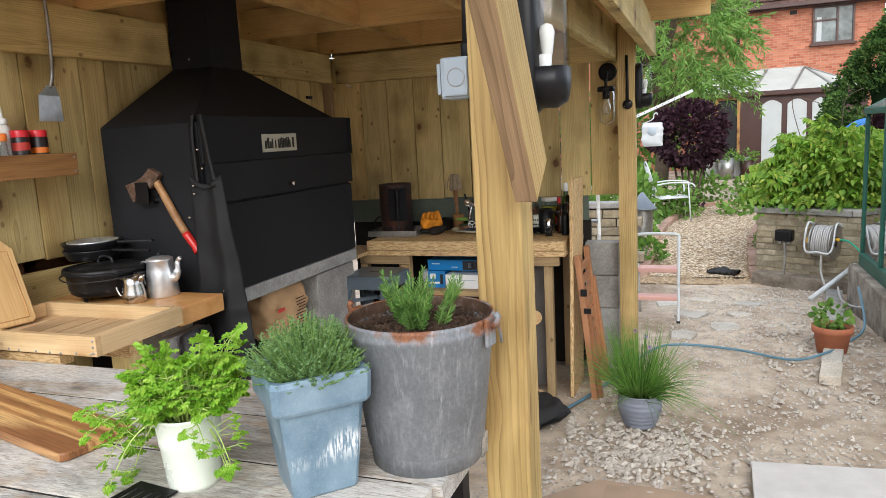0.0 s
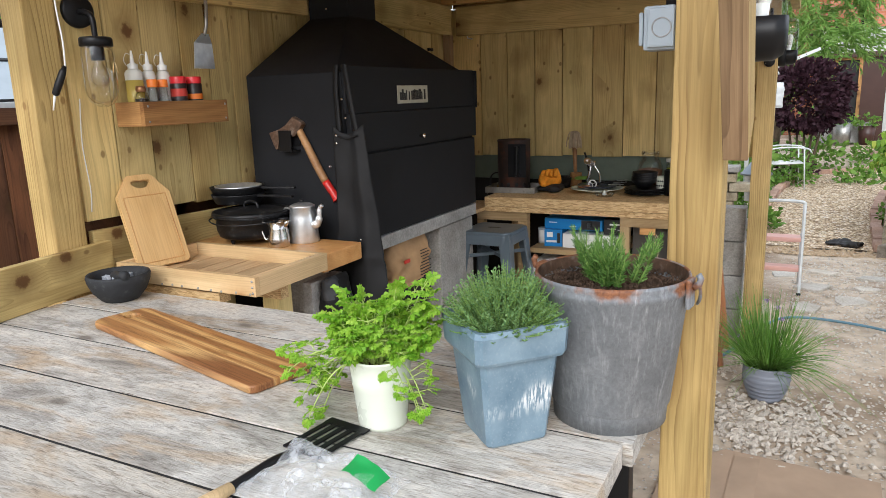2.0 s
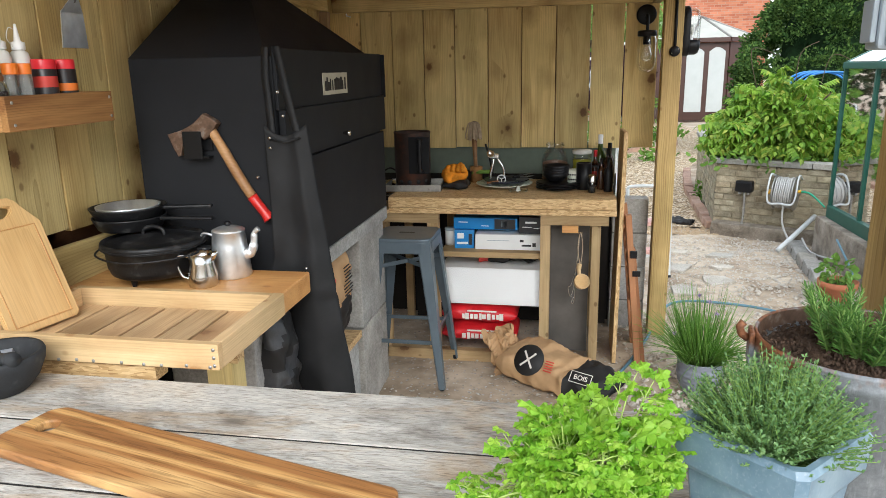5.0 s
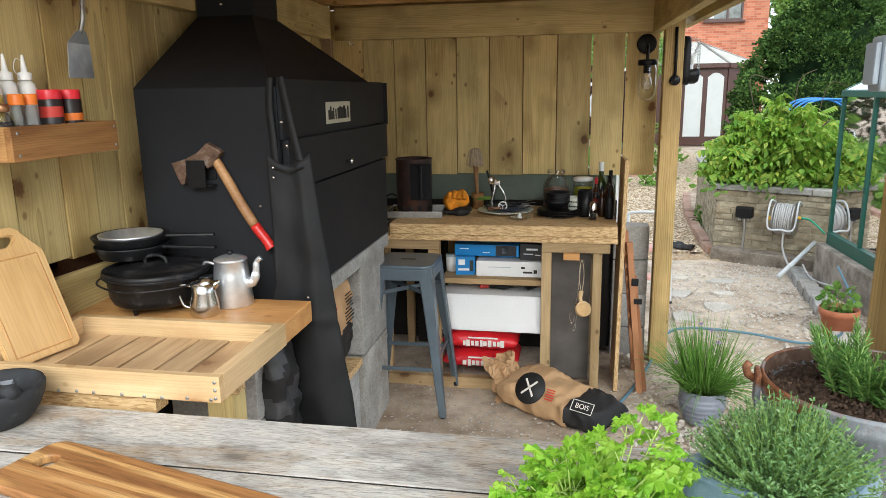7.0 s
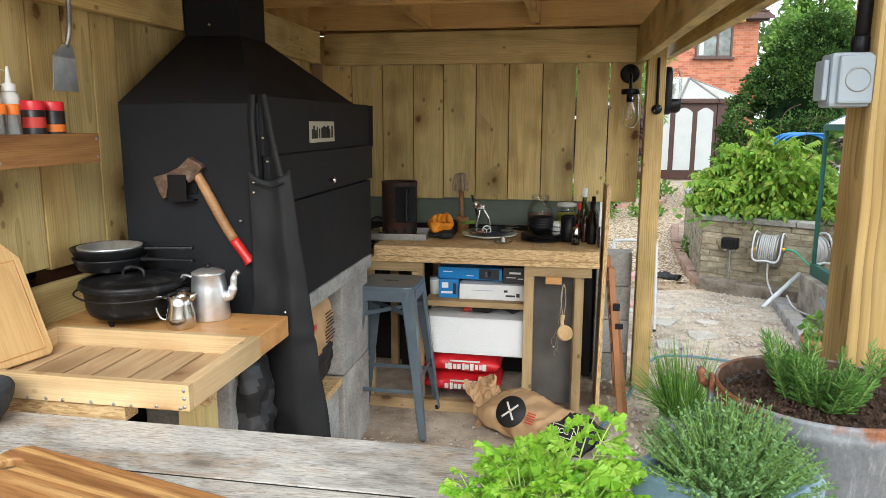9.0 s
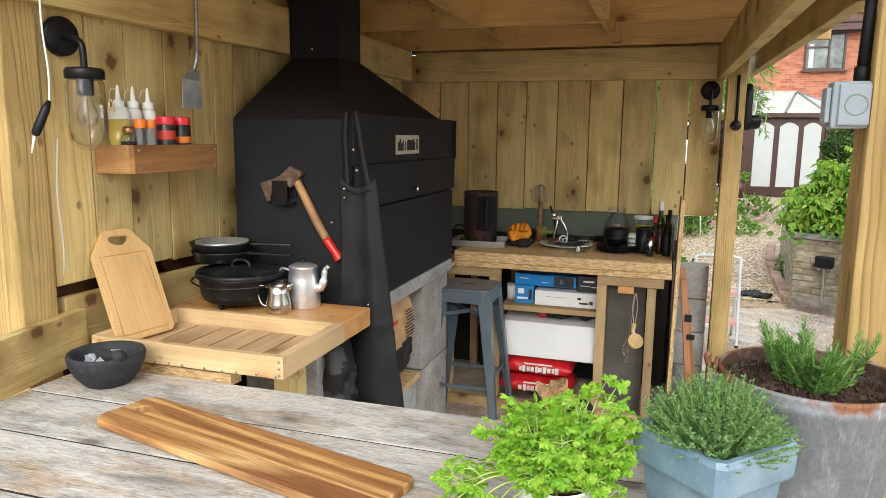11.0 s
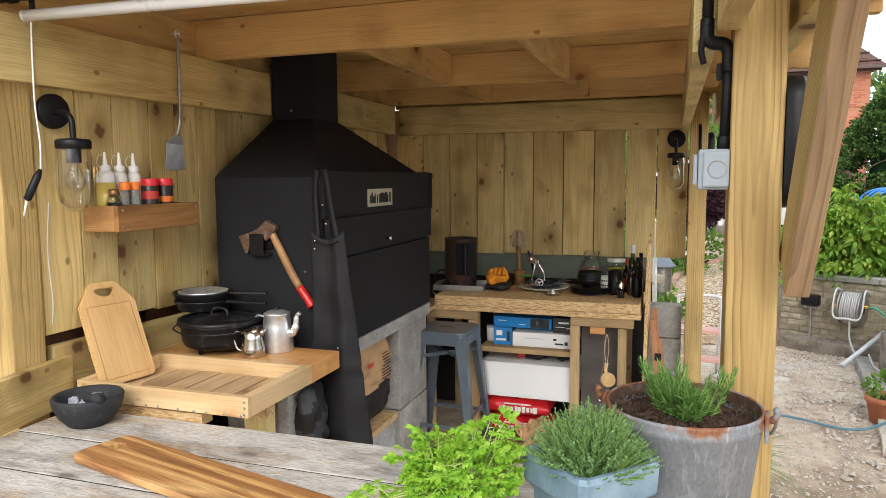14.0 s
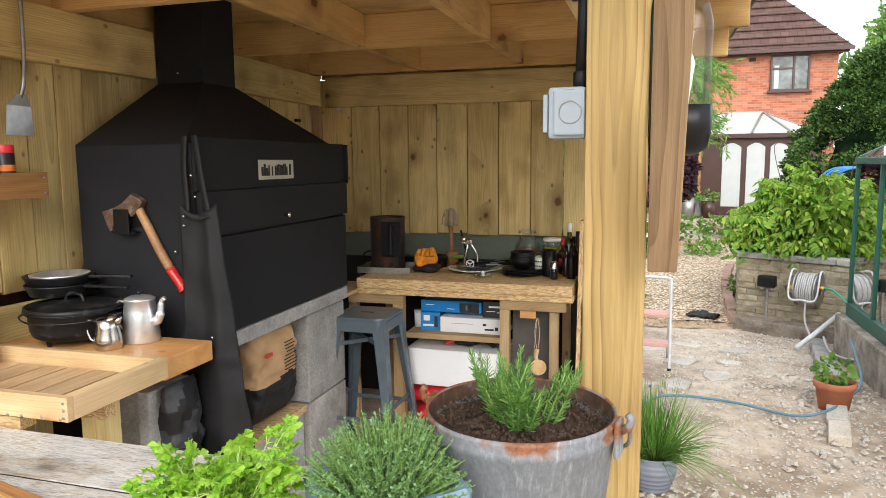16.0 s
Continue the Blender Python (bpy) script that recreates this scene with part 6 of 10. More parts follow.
def build_shelf():
    s = thing("wall_shelf", (0.02, -2.465, 1.400), "small box shelf of stained wood on the wall", "shelf")
    board("front", (0.066, -0.20, 0.042), (0.066, 0.198, 0.042), 0.018, 0.084, SHELFWOOD, s)
    board("end", (-0.066, -0.192, 0.042), (0.0565, -0.192, 0.042), 0.016, 0.084, SHELFWOOD, s)
    board("end", (-0.066, 0.190, 0.042), (0.0565, 0.190, 0.042), 0.016, 0.084, SHELFWOOD, s)
    board("bottom", (-0.005, -0.183, 0.028), (-0.005, 0.181, 0.028), 0.12, 0.012, SHELFWOOD, s)
    for y in (-0.18, 0.185):
        for z in (0.015, 0.068):
            lathe("screw", [(0, 0.002), (0.004, 0.0015), (0.0045, 0)], DULLSTEEL, s, m=pose(0.0753, y, z, 0, 90, 0), n=8)
    z0 = 1.434
    for i, (y, x) in enumerate(((-2.605, -0.005), (-2.535, -0.012), (-2.470, -0.012))):
        b = thing("squeeze_bottle", (x, y, z0), ("squeeze bottle half full of yellow oil", "empty cloudy squeeze bottle with white nozzle", "empty cloudy squeeze bottle with white nozzle")[i], "bottle", "squeeze bottles")
        r = 0.030 if i == 0 else 0.024
        if i == 0:
            lathe("oil", [(0, 0.001), (r, 0.0), (r, 0.125), (0, 0.125)], OIL, b, "yellow cooking oil", n=24)
            lathe("bottle_wall", [(r, 0.1255), (r, 0.150), (r * 0.8, 0.160), (r * 0.5, 0.164)], FROST, b, n=24)
        else:
            lathe("bottle_wall", [(0, 0.0), (r, 0.0), (r, 0.140), (r * 0.85, 0.155), (r * 0.5, 0.162)], FROST, b, n=24)
        lathe("nozzle", [(0.017, 0.162), (0.017, 0.180), (0.008, 0.184), (0.0055, 0.205), (0.003, 0.226), (0, 0.227)], WHITEPLASTIC, b, n=16)
        sweep("cap_tether", curve_pts([(0, -0.017, 0.168), (0, -0.034, 0.19), (0, -0.024, 0.215), (0, -0.008, 0.213)], 6), 0.001, FROST, b, n=5)
    for y in (-2.560, -2.515):
        b = thing("spice_shaker", (0.030, y, z0), "glass spice shaker with orange cap", "spice jar", "spice shakers")
        lathe("jar", [(0, 0.0), (0.019, 0.0), (0.020, 0.05), (0.016, 0.095), (0.013, 0.105)], GLASS, b, n=20)
        lathe("spice", [(0, 0.002), (0.017, 0.002), (0.0175, 0.048), (0, 0.05)], plain_mat("grey_spice", (0.16, 0.12, 0.09), 0.8, 0, 0.3, 90, 0.3), b, n=20)
        lathe("cap", [(0.0185, 0.100), (0.0185, 0.124), (0.017, 0.127), (0, 0.127)], ORANGE, b, "orange plastic cap", n=20)
    for i, y in enumerate((-2.440, -2.365)):
        b = thing("rub_jar", (0.028, y, z0), "black spice rub jar with red lid", "spice jar", "spice rub jars")
        lathe("jar", [(0, 0.0), (0.029, 0.0), (0.030, 0.004), (0.030, 0.110), (0.026, 0.116)], BLACKLABEL, b, n=28)
        lathe("lid", [(0.029, 0.113), (0.0295, 0.135), (0.028, 0.138), (0, 0.138)], REDCAP, b, "red plastic lid", n=28)
        m = pose(0.0303 * math.cos(radians(-35)), 0.0303 * math.sin(radians(-35)), 0.030, 90, 0, 90 - 35)
        if i == 0:
            lettering("word", "HOT", 0.026, REDPRINT, b, m)
            lathe("band", [(0.0302, 0.008), (0.0302, 0.022)], REDPRINT, b, n=28)
            lathe("band", [(0.0302, 0.066), (0.0302, 0.094)], REDPRINT, b, n=28)
        else:
            box("print_bar", (0, 0, 0), (0.034, 0.03, 0.0008), ORANGE, b, 0, m=m)
            box("print_bar", (0, 0.004, 0.001), (0.024, 0.012, 0.0008), BLACKLABEL, b, 0, m=m)
            lathe("band", [(0.0302, 0.055), (0.0302, 0.075)], ORANGE, b, n=28)
    b = thing("small_jar", (0.042, -2.622, z0), "low dark jar with copper lid", "jar")
    lathe("jar", [(0, 0.0), (0.024, 0.0), (0.025, 0.06), (0.022, 0.078), (0.014, 0.085)], GLASS, b, n=20)
    lathe("contents", [(0, 0.003), (0.0215, 0.003), (0.022, 0.06), (0, 0.062)], BLACKLABEL, b, n=20)
    lathe("lid", [(0.015, 0.084), (0.018, 0.090), (0.016, 0.104), (0, 0.105)], COPPER, b, n=20)


def wall_lamp(loc, rz, label, size=1.0):
    """A round base plate, a bent arm, a capped glass cylinder with its lamp."""
    l = thing("wall_lamp", loc, label, "wall lamp", "wall lamps", rz=rz)
    lathe("base_plate", [(0.052, 0.0), (0.054, 0.004), (0.053, 0.016), (0.048, 0.020), (0, 0.021)], BLACKPLASTIC, l, m=pose(0, 0, 0, 0, 90, 0), n=32)
    sweep("arm", curve_pts([(0.012, 0, -0.004), (0.055, 0, -0.006), (0.088, 0, -0.022), (0.095, 0, -0.055), (0.095, 0, -0.10)], 6), 0.009, BLACKPLASTIC, l, n=12)
    cap = lathe("cap", [(0.012, -0.085), (0.046, -0.088), (0.051, -0.094), (0.051, -0.116), (0.044, -0.118), (0, -0.118)], BLACKPLASTIC, l, m=pose(0.095, 0, 0), n=36)
    lathe("lamp_holder", [(0.021, -0.118), (0.021, -0.160), (0, -0.160)], BLACKPLASTIC, l, m=pose(0.095, 0, 0), n=20)
    lathe("glass_shade", [(0.046, -0.1175), (0.051, -0.135), (0.052, -0.25), (0.048, -0.276), (0.034, -0.298), (0.014, -0.309), (0, -0.310)], GLASS, l, "clear glass cylinder", m=pose(0.095, 0, 0), n=40)
    bulb = lathe("bulb", [(0.012, -0.158), (0.014, -0.168), (0.026, -0.195), (0.030, -0.215), (0.026, -0.235), (0.012, -0.248), (0, -0.249)], GLASS, l, m=pose(0.095, 0, 0), n=24)
    for q in range(4):
        a = q * 1.57 + 0.4
        sweep("filament", [(0.095 + 0.004 * math.cos(a), 0.004 * math.sin(a), -0.172), (0.095 + 0.010 * math.cos(a), 0.010 * math.sin(a), -0.205)], 0.0009, FILAMENT, bulb, n=5)
    return l


def bulkhead(loc, label):
    """An upright capsule light: dark back, clear dome above, dark foot."""
    b = thing("bulkhead_light", loc, label, "outdoor light", "bulkhead lights")
    n, vs, fs = 32, [], []

    def stadium(w, h, x):
        out = []
        for i in range(n):
            a = 2 * math.pi * (i + 0.5) / n
            out.append((x, w * math.cos(a), (h - w) * (1 if math.sin(a) > 0 else -1) + w * math.sin(a)))
        return out
    def shell(rings, lo=False):
        v, f = [], []
        for ring in rings:
            v += ring
        for j in range(len(rings) - 1):
            for i in range(n):
                k = (i + 1) % n
                f.append((j * n + i, j * n + k, (j + 1) * n + k, (j + 1) * n + i))
        f.append(tuple((len(rings) - 1) * n + i for i in range(n)))
        return v, f
    v, f = shell([stadium(0.052, 0.125, 0.0), stadium(0.055, 0.128, 0.006), stadium(0.055, 0.128, 0.030), stadium(0.050, 0.122, 0.036)])
    link("housing", mesh_of("housing", v, f, True), BLACKPLASTIC, b)
    v, f = shell([stadium(0.048, 0.118, 0.034), stadium(0.047, 0.117, 0.066), stadium(0.040, 0.108, 0.082), stadium(0.022, 0.085, 0.088)])
    link("glass_cover", mesh_of("glass_cover", v, f, True), GLASS, b, "clear curved cover")
    def low(ring):
        return [(x, y, min(z, -0.045)) for x, y, z in ring]
    v, f = shell([low(stadium(0.0495, 0.120, 0.034)), low(stadium(0.0495, 0.120, 0.068)), low(stadium(0.042, 0.110, 0.085)), low(stadium(0.022, 0.09, 0.0905))])
    link("lower_cover", mesh_of("lower_cover", v, f, True), BLACKPLASTIC, b)
    lathe("lamp_holder", [(0.012, -0.045), (0.014, -0.02), (0, -0.018)], WHITEPLASTIC, b, m=pose(0.045, 0, 0), n=14)
    lathe("bulb", [(0.010, -0.02), (0.013, 0.005), (0.015, 0.02), (0.011, 0.033), (0, 0.038)], FROST, b, m=pose(0.05, 0, 0), n=18)
    return b


build_axe()
build_flipper()
build_shelf()
wall_lamp((-0.045, -2.768, 1.780), -8, "black wall lamp with clear glass on the side wall")
wall_lamp((1.793, 0.045, 1.793), -90, "black wall lamp with clear glass on the back wall")
bulkhead((1.988, -2.945, 1.632), "large black bulkhead light with clear cover beside the brace")
bulkhead((1.966, -0.10, 1.692), "black bulkhead light with clear cover on the back post")

def build_electrics():
    s = thing("weatherproof_switch", (1.864, -2.962, 1.580), "pale grey weatherproof switch box on the post", "switch")
    box("box", (0, 0.0, 0), (0.058, 0.05, 0.08), GREYPLASTIC, s, 0.006)
    box("cover", (0.004, -0.029, 0), (0.048, 0.01, 0.07), GREYPLASTIC, s, 0.004)
    circ = [(0.017 * math.cos(2 * math.pi * i / 24) + 0.006, -0.0345, 0.017 * math.sin(2 * math.pi * i / 24)) for i in range(24)]
    sweep("button_ring", circ, 0.0012, DULLSTEEL, s, closed=True, n=6)
    box("side_flap", (-0.034, 0.0, 0.0), (0.008, 0.04, 0.06), GREYPLASTIC, s, 0.003)
    c = thing("conduit", (1.875, -2.955, 1.622), "black plastic cable conduit running up the post", "conduit")
    sweep("pipe", [(0.008, 0, 0.0), (0.011, 0, 0.10), (0.012, 0, 0.172)], 0.0105, BLACKPLASTIC, c, n=14)
    for x, z in ((0.008, 0.010), (0.012, 0.162), (-0.030, 0.238)):
        lathe("collar", [(0.0112, -0.014), (0.0132, -0.012), (0.0132, 0.012), (0.0112, 0.014)], BLACKPLASTIC, c, m=pose(x, 0 if x > 0 else -0.012, z), n=18)
    sweep("elbow", curve_pts([(0.012, 0, 0.165), (0.011, 0, 0.188), (0.002, -0.003, 0.202), (-0.018, -0.009, 0.205), (-0.029, -0.012, 0.214), (-0.030, -0.012, 0.236)], 6), 0.0135, BLACKPLASTIC, c, n=14)
    sweep("pipe", [(-0.030, -0.012, 0.23), (-0.029, -0.014, 0.34), (-0.029, -0.014, 0.47)], 0.0105, BLACKPLASTIC, c, n=14)
    sweep("clip", curve_pts([(-0.036, -0.018, 0.225), (-0.040, -0.014, 0.190), (-0.034, -0.010, 0.165)], 4), 0.006, BLACKPLASTIC, c)
    box("saddle", (-0.004, 0.006, 0.150), (0.012, 0.012, 0.034), BLACKPLASTIC, c, 0.004)
    d = thing("conduit", (1.925, -0.166, 1.592), "thin black conduit with round end box on the back post", "conduit")
    sweep("pipe", [(0, 0, 0), (0, 0, 0.13), (-0.003, 0, 0.27)], 0.008, BLACKPLASTIC, d, n=12)
    lathe("end_box", [(0, 0.02), (0.024, 0.019), (0.027, 0.013), (0.028, 0.0), (0, -0.004)], BLACKPLASTIC, d, m=pose(0, 0.005, 0, 90, 0, 0), n=24)
    for s2 in (-1, 1):
        lathe("screw", [(0, 0.002), (0.003, 0)], CHROME, d, m=pose(s2 * 0.016, -0.0148, s2 * 0.01, 90, 0, 0), n=8)
    t = thing("tube_light", (0.018, -2.895, 2.035), "white fluorescent tube fixed under the front rafter", "tube light")
    sweep("tube", [(0, 0, 0), (0.6, -0.003, -0.008), (1.25, -0.004, -0.018)], 0.0165, TUBEWHITE, t, n=20)
    lathe("end_cap", [(0, 0.0), (0.0175, 0.002), (0.0175, 0.012)], WHITEPLASTIC, t, m=pose(-0.003, 0, 0, 0, 90, 0), n=20)
    sweep("cord", curve_pts([(0.02, 0.003, -0.014), (0.014, 0.004, -0.10), (0.012, 0.004, -0.25), (0.022, 0.004, -0.36), (0.022, 0.0, -0.44)], 6), 0.0025, WHITEPLASTIC, t, "thin white cable")
    sweep("connector", [(0.022, 0, -0.435), (0.017, -0.008, -0.455), (0.008, -0.02, -0.49), (0.0, -0.03, -0.52), (-0.002, -0.032, -0.525)], [0.005, 0.011, 0.012, 0.011, 0.005], BLACKPLASTIC, t, "black cable connector", n=12)
    sweep("plug_tip", [(-0.002, -0.032, -0.525), (-0.008, -0.04, -0.57)], [0.004, 0.002], WHITEPLASTIC, t)
    sweep("cable_tie", curve_pts([(1.02, -0.02, 0.06), (1.03, -0.022, 0.0), (1.05, -0.022, -0.045)], 5), 0.0018, BLACKPLASTIC, t)
    sweep("clip", [(0.03, 0.0, 0.012), (0.03, 0.0, 0.045)], 0.008, BLACKPLASTIC, t)
    k = thing("black_rod", (-0.06, -2.915, 2.082), "thin black rod above the tube light", "rod")
    sweep("rod", [(0, 0, 0), (0.5, 0, -0.006), (1.2, 0, -0.012)], 0.010, BLACKPLASTIC, k, n=12)
    for x in (0.06, 0.7):
        lathe("collar", [(0.0105, -0.015), (0.013, -0.013), (0.013, 0.013), (0.0105, 0.015)], BLACKPLASTIC, k, m=pose(x, 0, -0.002, 0, 90, 0), n=16)
    w = sweep("cable", curve_pts([(-0.043, -2.80, 1.50), (-0.046, -2.812, 1.35), (-0.044, -2.806, 1.2), (-0.046, -2.812, 1.12)], 6), 0.002, WHITEPLASTIC)
    tagged(w, "white cable stapled down the wall boards", "cable")


build_electrics()


# ---- stool, chair, sacks ----
def build_stool():
    s = thing("stool", (0.615, -0.845, 0.0), "blue-grey painted steel bar stool", "stool")
    bm = bmesh.new()
    out = []
    for cx, cy, a0 in ((0.10, 0.10, 0), (-0.10, 0.10, 90), (-0.10, -0.10, 180), (0.10, -0.10, 270)):
        for i in range(7):
            a = radians(a0 + 15 * i)
            out.append((cx + 0.045 * math.cos(a), cy + 0.045 * math.sin(a)))
    bm.free()
    prism("seat", out, 0.722, 0.745, STOOLGREY, s, bevel=0.008)
    prism("seat_skirt", [(x * 1.02, y * 1.02) for x, y in out], 0.672, 0.728, STOOLGREY, s, bevel=0.004)
    box("hand_slot", (0, 0, 0.7452), (0.075, 0.018, 0.0012), BLACKPLASTIC, s, 0.0)
    top, bot = 0.128, 0.2
    for sx in (-1, 1):
        for sy in (-1, 1):
            # tapering folded leg
            v = []
            for t, w in ((0, 0.062), (0.12, 0.054), (1, 0.024)):
                c = Vector((sx * (top + (bot - top) * t), sy * (top + (bot - top) * t), 0.73 * (1 - t) + 0.008))
                v += [c + Vector((sx * 0.012, sy * 0.012, 0)), c + Vector((sx * 0.010 - sx * w, sy * 0.014, 0)), c + Vector((sx * 0.004 - sx * w, sy * 0.004, 0)), c + Vector((0, 0, 0)), c + Vector((sx * 0.004, sy * 0.004 - sy * w, 0)), c + Vector((sx * 0.014, sy * 0.010 - sy * w, 0))]
            f = []
            for j in range(2):
                for q in range(6):
                    f.append((j * 6 + q, j * 6 + (q + 1) % 6, (j + 1) * 6 + (q + 1) % 6, (j + 1) * 6 + q))
            leg = link("leg", mesh_of("leg", v, f), STOOLGREY, s)
            lathe("foot", [(0, 0), (0.013, 0.001), (0.013, 0.022), (0, 0.024)], BLACKPLASTIC, leg, "rubber foot", m=pose(sx * bot * 0.985, sy * bot * 0.985, 0), n=12)
    def at(h):
        t = (0.738 - h) / 0.73
        return top + (bot - top) * t - 0.006
    for h, pairs in ((0.235, (((-1, -1), (1, -1)), ((-1, 1), (1, 1)))), (0.28, (((-1, -1), (-1, 1)), ((1, -1), (1, 1)))), (0.60, (((-1, -1), (1, 1)), ((1, -1), (-1, 1))))):
        for a, b in pairs:
            k = at(h)
            board("brace", (a[0] * k, a[1] * k, h), (b[0] * k, b[1] * k, h), 0.006, 0.02, STOOLGREY, s, bevel=0.001)


def build_chair():
    c = thing("folding_chair", (1.70, -0.42, 0.0), "folded slatted wooden chair leaning on the panel", "chair")
    for y in (-0.17, 0.14):
        board("rail", (0.075, y, 0.0), (-0.005, y, 0.80), 0.03, 0.045, REDCEDAR, c, up=(0, 1, 0))
        board("rail", (0.105, y + 0.03, 0.0), (0.028, y + 0.03, 0.62), 0.022, 0.04, REDCEDAR, c, up=(0, 1, 0))
    for k in range(7):
        z = 0.30 + 0.07 * k
        board("slat", (0.045 - 0.1 * (z - 0.3), -0.146, z), (0.045 - 0.1 * (z - 0.3), 0.116, z), 0.012, 0.045, REDCEDAR, c)
    board("stretcher", (0.09, -0.14, 0.14), (0.09, 0.145, 0.14), 0.02, 0.03, REDCEDAR, c)
    box("hinge", (0.028, -0.196, 0.60), (0.035, 0.008, 0.04), BLACKPLASTIC, c, 0.004, "black hinge plate")
    box("hinge", (0.046, -0.196, 0.50), (0.04, 0.008, 0.03), BLACKPLASTIC, c, 0.004, "black hinge plate")


def sack_mesh(name, L, W, H, seed, n=40, k=26, taper=0.0, e=0.72, crumple=1.0):
    """A slumped sack lying along X, wrinkled."""
    vs, fs = [], []
    for j in range(n + 1):
        t = j / n * 2 - 1
        endp = max(0.0, 1 - abs(t) ** 5) ** 0.5
        for i in range(k):
            a = 2 * math.pi * i / k
            c, s = math.cos(a), math.sin(a)
            y = math.copysign(abs(c) ** e, c) * W / 2 * (0.88 + 0.12 * endp)
            z = math.copysign(abs(s) ** e, s) * H / 2 * endp * (1 - taper * (t + 1) / 2)
            p = Vector((t * L / 2, y, z))
            wr = crumple * (0.014 * noise.noise(p * 9 + Vector((seed, 0, 0))) + 0.007 * noise.noise(p * 26 + Vector((0, seed, 0))) - 0.010 * abs(noise.noise(p * 15 + Vector((0, 0, seed)))))
            d = Vector((0, c, s))
            q = p + d * wr
            q.z = max(q.z + H / 2 * (1 - taper * (t + 1) / 2), 0.003)
            vs.append(q)
    for j in range(n):
        for i in range(k):
            q = (i + 1) % k
            fs.append((j * k + i, (j + 1) * k + i, (j + 1) * k + q, j * k + q))
    fs.append(tuple(range(k)))
    fs.append(tuple(n * k + i for i in range(k - 1, -1, -1)))
    return mesh_of(name, vs, fs, True)


def build_sacks():
    c = thing("charcoal_sack", (1.375, -0.875, -0.01), "brown paper charcoal sack with black printed end", "sack", rz=-30)
    me = sack_mesh("paper", 0.60, 0.31, 0.19, 3, taper=0.45, e=0.55, n=70, k=48, crumple=1.5)
    ob = link("paper", me, PAPER, c)
    me.materials.append(BLACKPRINT)
    for p in me.polygons:
        if p.center.x > 0.115 + 0.03 * noise.noise(p.center * 6):
            p.material_index = 1
    # round black badge with crossed tools on the near upper side
    face = Matrix.Translation((-0.10, -0.118, 0.142)) @ Matrix.Rotation(radians(52), 4, "X")
    badge = lathe("badge", [(0, 0.014), (0.078, 0.012), (0.080, 0.004)], BLACKPRINT, c, "round black printed badge", m=face, n=36)
    for ang in (-40, 40):
        box("printed_tool", (0, 0, 0.0150), (0.010, 0.10, 0.001), PALEPRINT, badge, 0, m=Matrix.Rotation(radians(ang), 4, "Z"))
    for i in range(5):
        box("printed_bar", (0.115 + 0.0 * i, -0.03 + 0.012 * i, 0.008), (0.045, 0.006, 0.001), REDPRINT, c, 0, m=face)
    f2 = Matrix.Translation((0.185, -0.105, 0.115)) @ Matrix.Rotation(radians(50), 4, "X")
    lettering("word", "BOIS", 0.034, PALEPRINT, c, f2 @ Matrix.Translation((0, 0.0, 0.022)))
    for x, y, w, d in ((0, 0.026, 0.11, 0.003), (0, -0.026, 0.11, 0.003), (0.0535, 0, 0.003, 0.049), (-0.0535, 0, 0.003, 0.049)):
        box("print_frame", (x, y, 0.0215), (w, d, 0.001), PALEPRINT, c, 0, m=f2)
    # crumpled, open paper mouth
    r = random.Random(13)
    vs, fs = [], []
    n, k = 16, 40
    for j in range(n + 1):
        t = j / n
        for i in range(k):
            q = 2 * math.pi * i / k
            p = Vector((math.cos(q), math.sin(q), t * 2.2))
            w = 1 + 0.5 * noise.noise(p * 1.9 + Vector((5, 0, 0))) + 0.35 * noise.noise(p * 4.3)
            vs.append((-0.04 * t + (0.035 + 0.02 * t) * w * math.cos(q) - 0.02 * t * t, (0.13 - 0.05 * t) * w * math.sin(q), 0.19 * t * (1 + 0.28 * noise.noise(p * 2.2))))
    for j in range(n):
        for i in range(k):
            q = (i + 1) % k
            fs.append((j * k + i, j * k + q, (j + 1) * k + q, (j + 1) * k + i))
    link("folded_mouth", mesh_of("folded_mouth", vs, fs, False), PAPER, c, "crumpled open mouth of the sack", m=pose(-0.29, 0.02, 0.012, 0, -14, 0))
    h = thing("charcoal_sack", (0.39, -1.52, 0.415), "upright charcoal sack of brown paper under the lintel", "sack")
    me3 = sack_mesh("paper", 0.41, 0.36, 0.17, 12, e=0.42, n=60, k=48, crumple=1.6)
    me3.materials.append(PAPER)
    me3.materials.append(BLACKPRINT)
    for p in me3.polygons:
        if p.center.x > 0.03 + 0.02 * noise.noise(p.center * 9):
            p.material_index = 1
    link("paper", me3, None, h, m=Matrix.Translation((0.02, 0, 0.205)) @ Matrix.Rotation(radians(90), 4, "Y") @ Matrix.Translation((0, 0, -0.085)))
    r = random.Random(5)
    for k in range(9):
        box("printed_bar", (0.108, 0.075 + r.uniform(-0.01, 0.01), 0.205 + 0.015 * k), (0.004, r.uniform(0.06, 0.11), 0.003), BLACKPRINT, h, 0)
    box("printed_bar", (0.104, -0.09, 0.30), (0.004, 0.05, 0.016), REDPRINT, h, 0)
    for i, z in enumerate((0.052, 0.165)):
        s = thing("cement_sack", (0.93, -0.42, z), "flat red plastic cement sack under the shelf", "sack", "cement sacks")
        me4 = sack_mesh("sack", 0.42, 0.30, 0.108, 30 + i, n=30)
        link("sack", me4, CEMENTRED, s)
        r = random.Random(i)
        x = -0.08
        while x < 0.13:
            w = r.uniform(0.012, 0.022)
            box("print_bar", (x, -0.158, 0.055), (w, 0.004, 0.036 if r.random() < 0.3 else 0.026), PALEPRINT, s, 0)
            x += w + 0.006
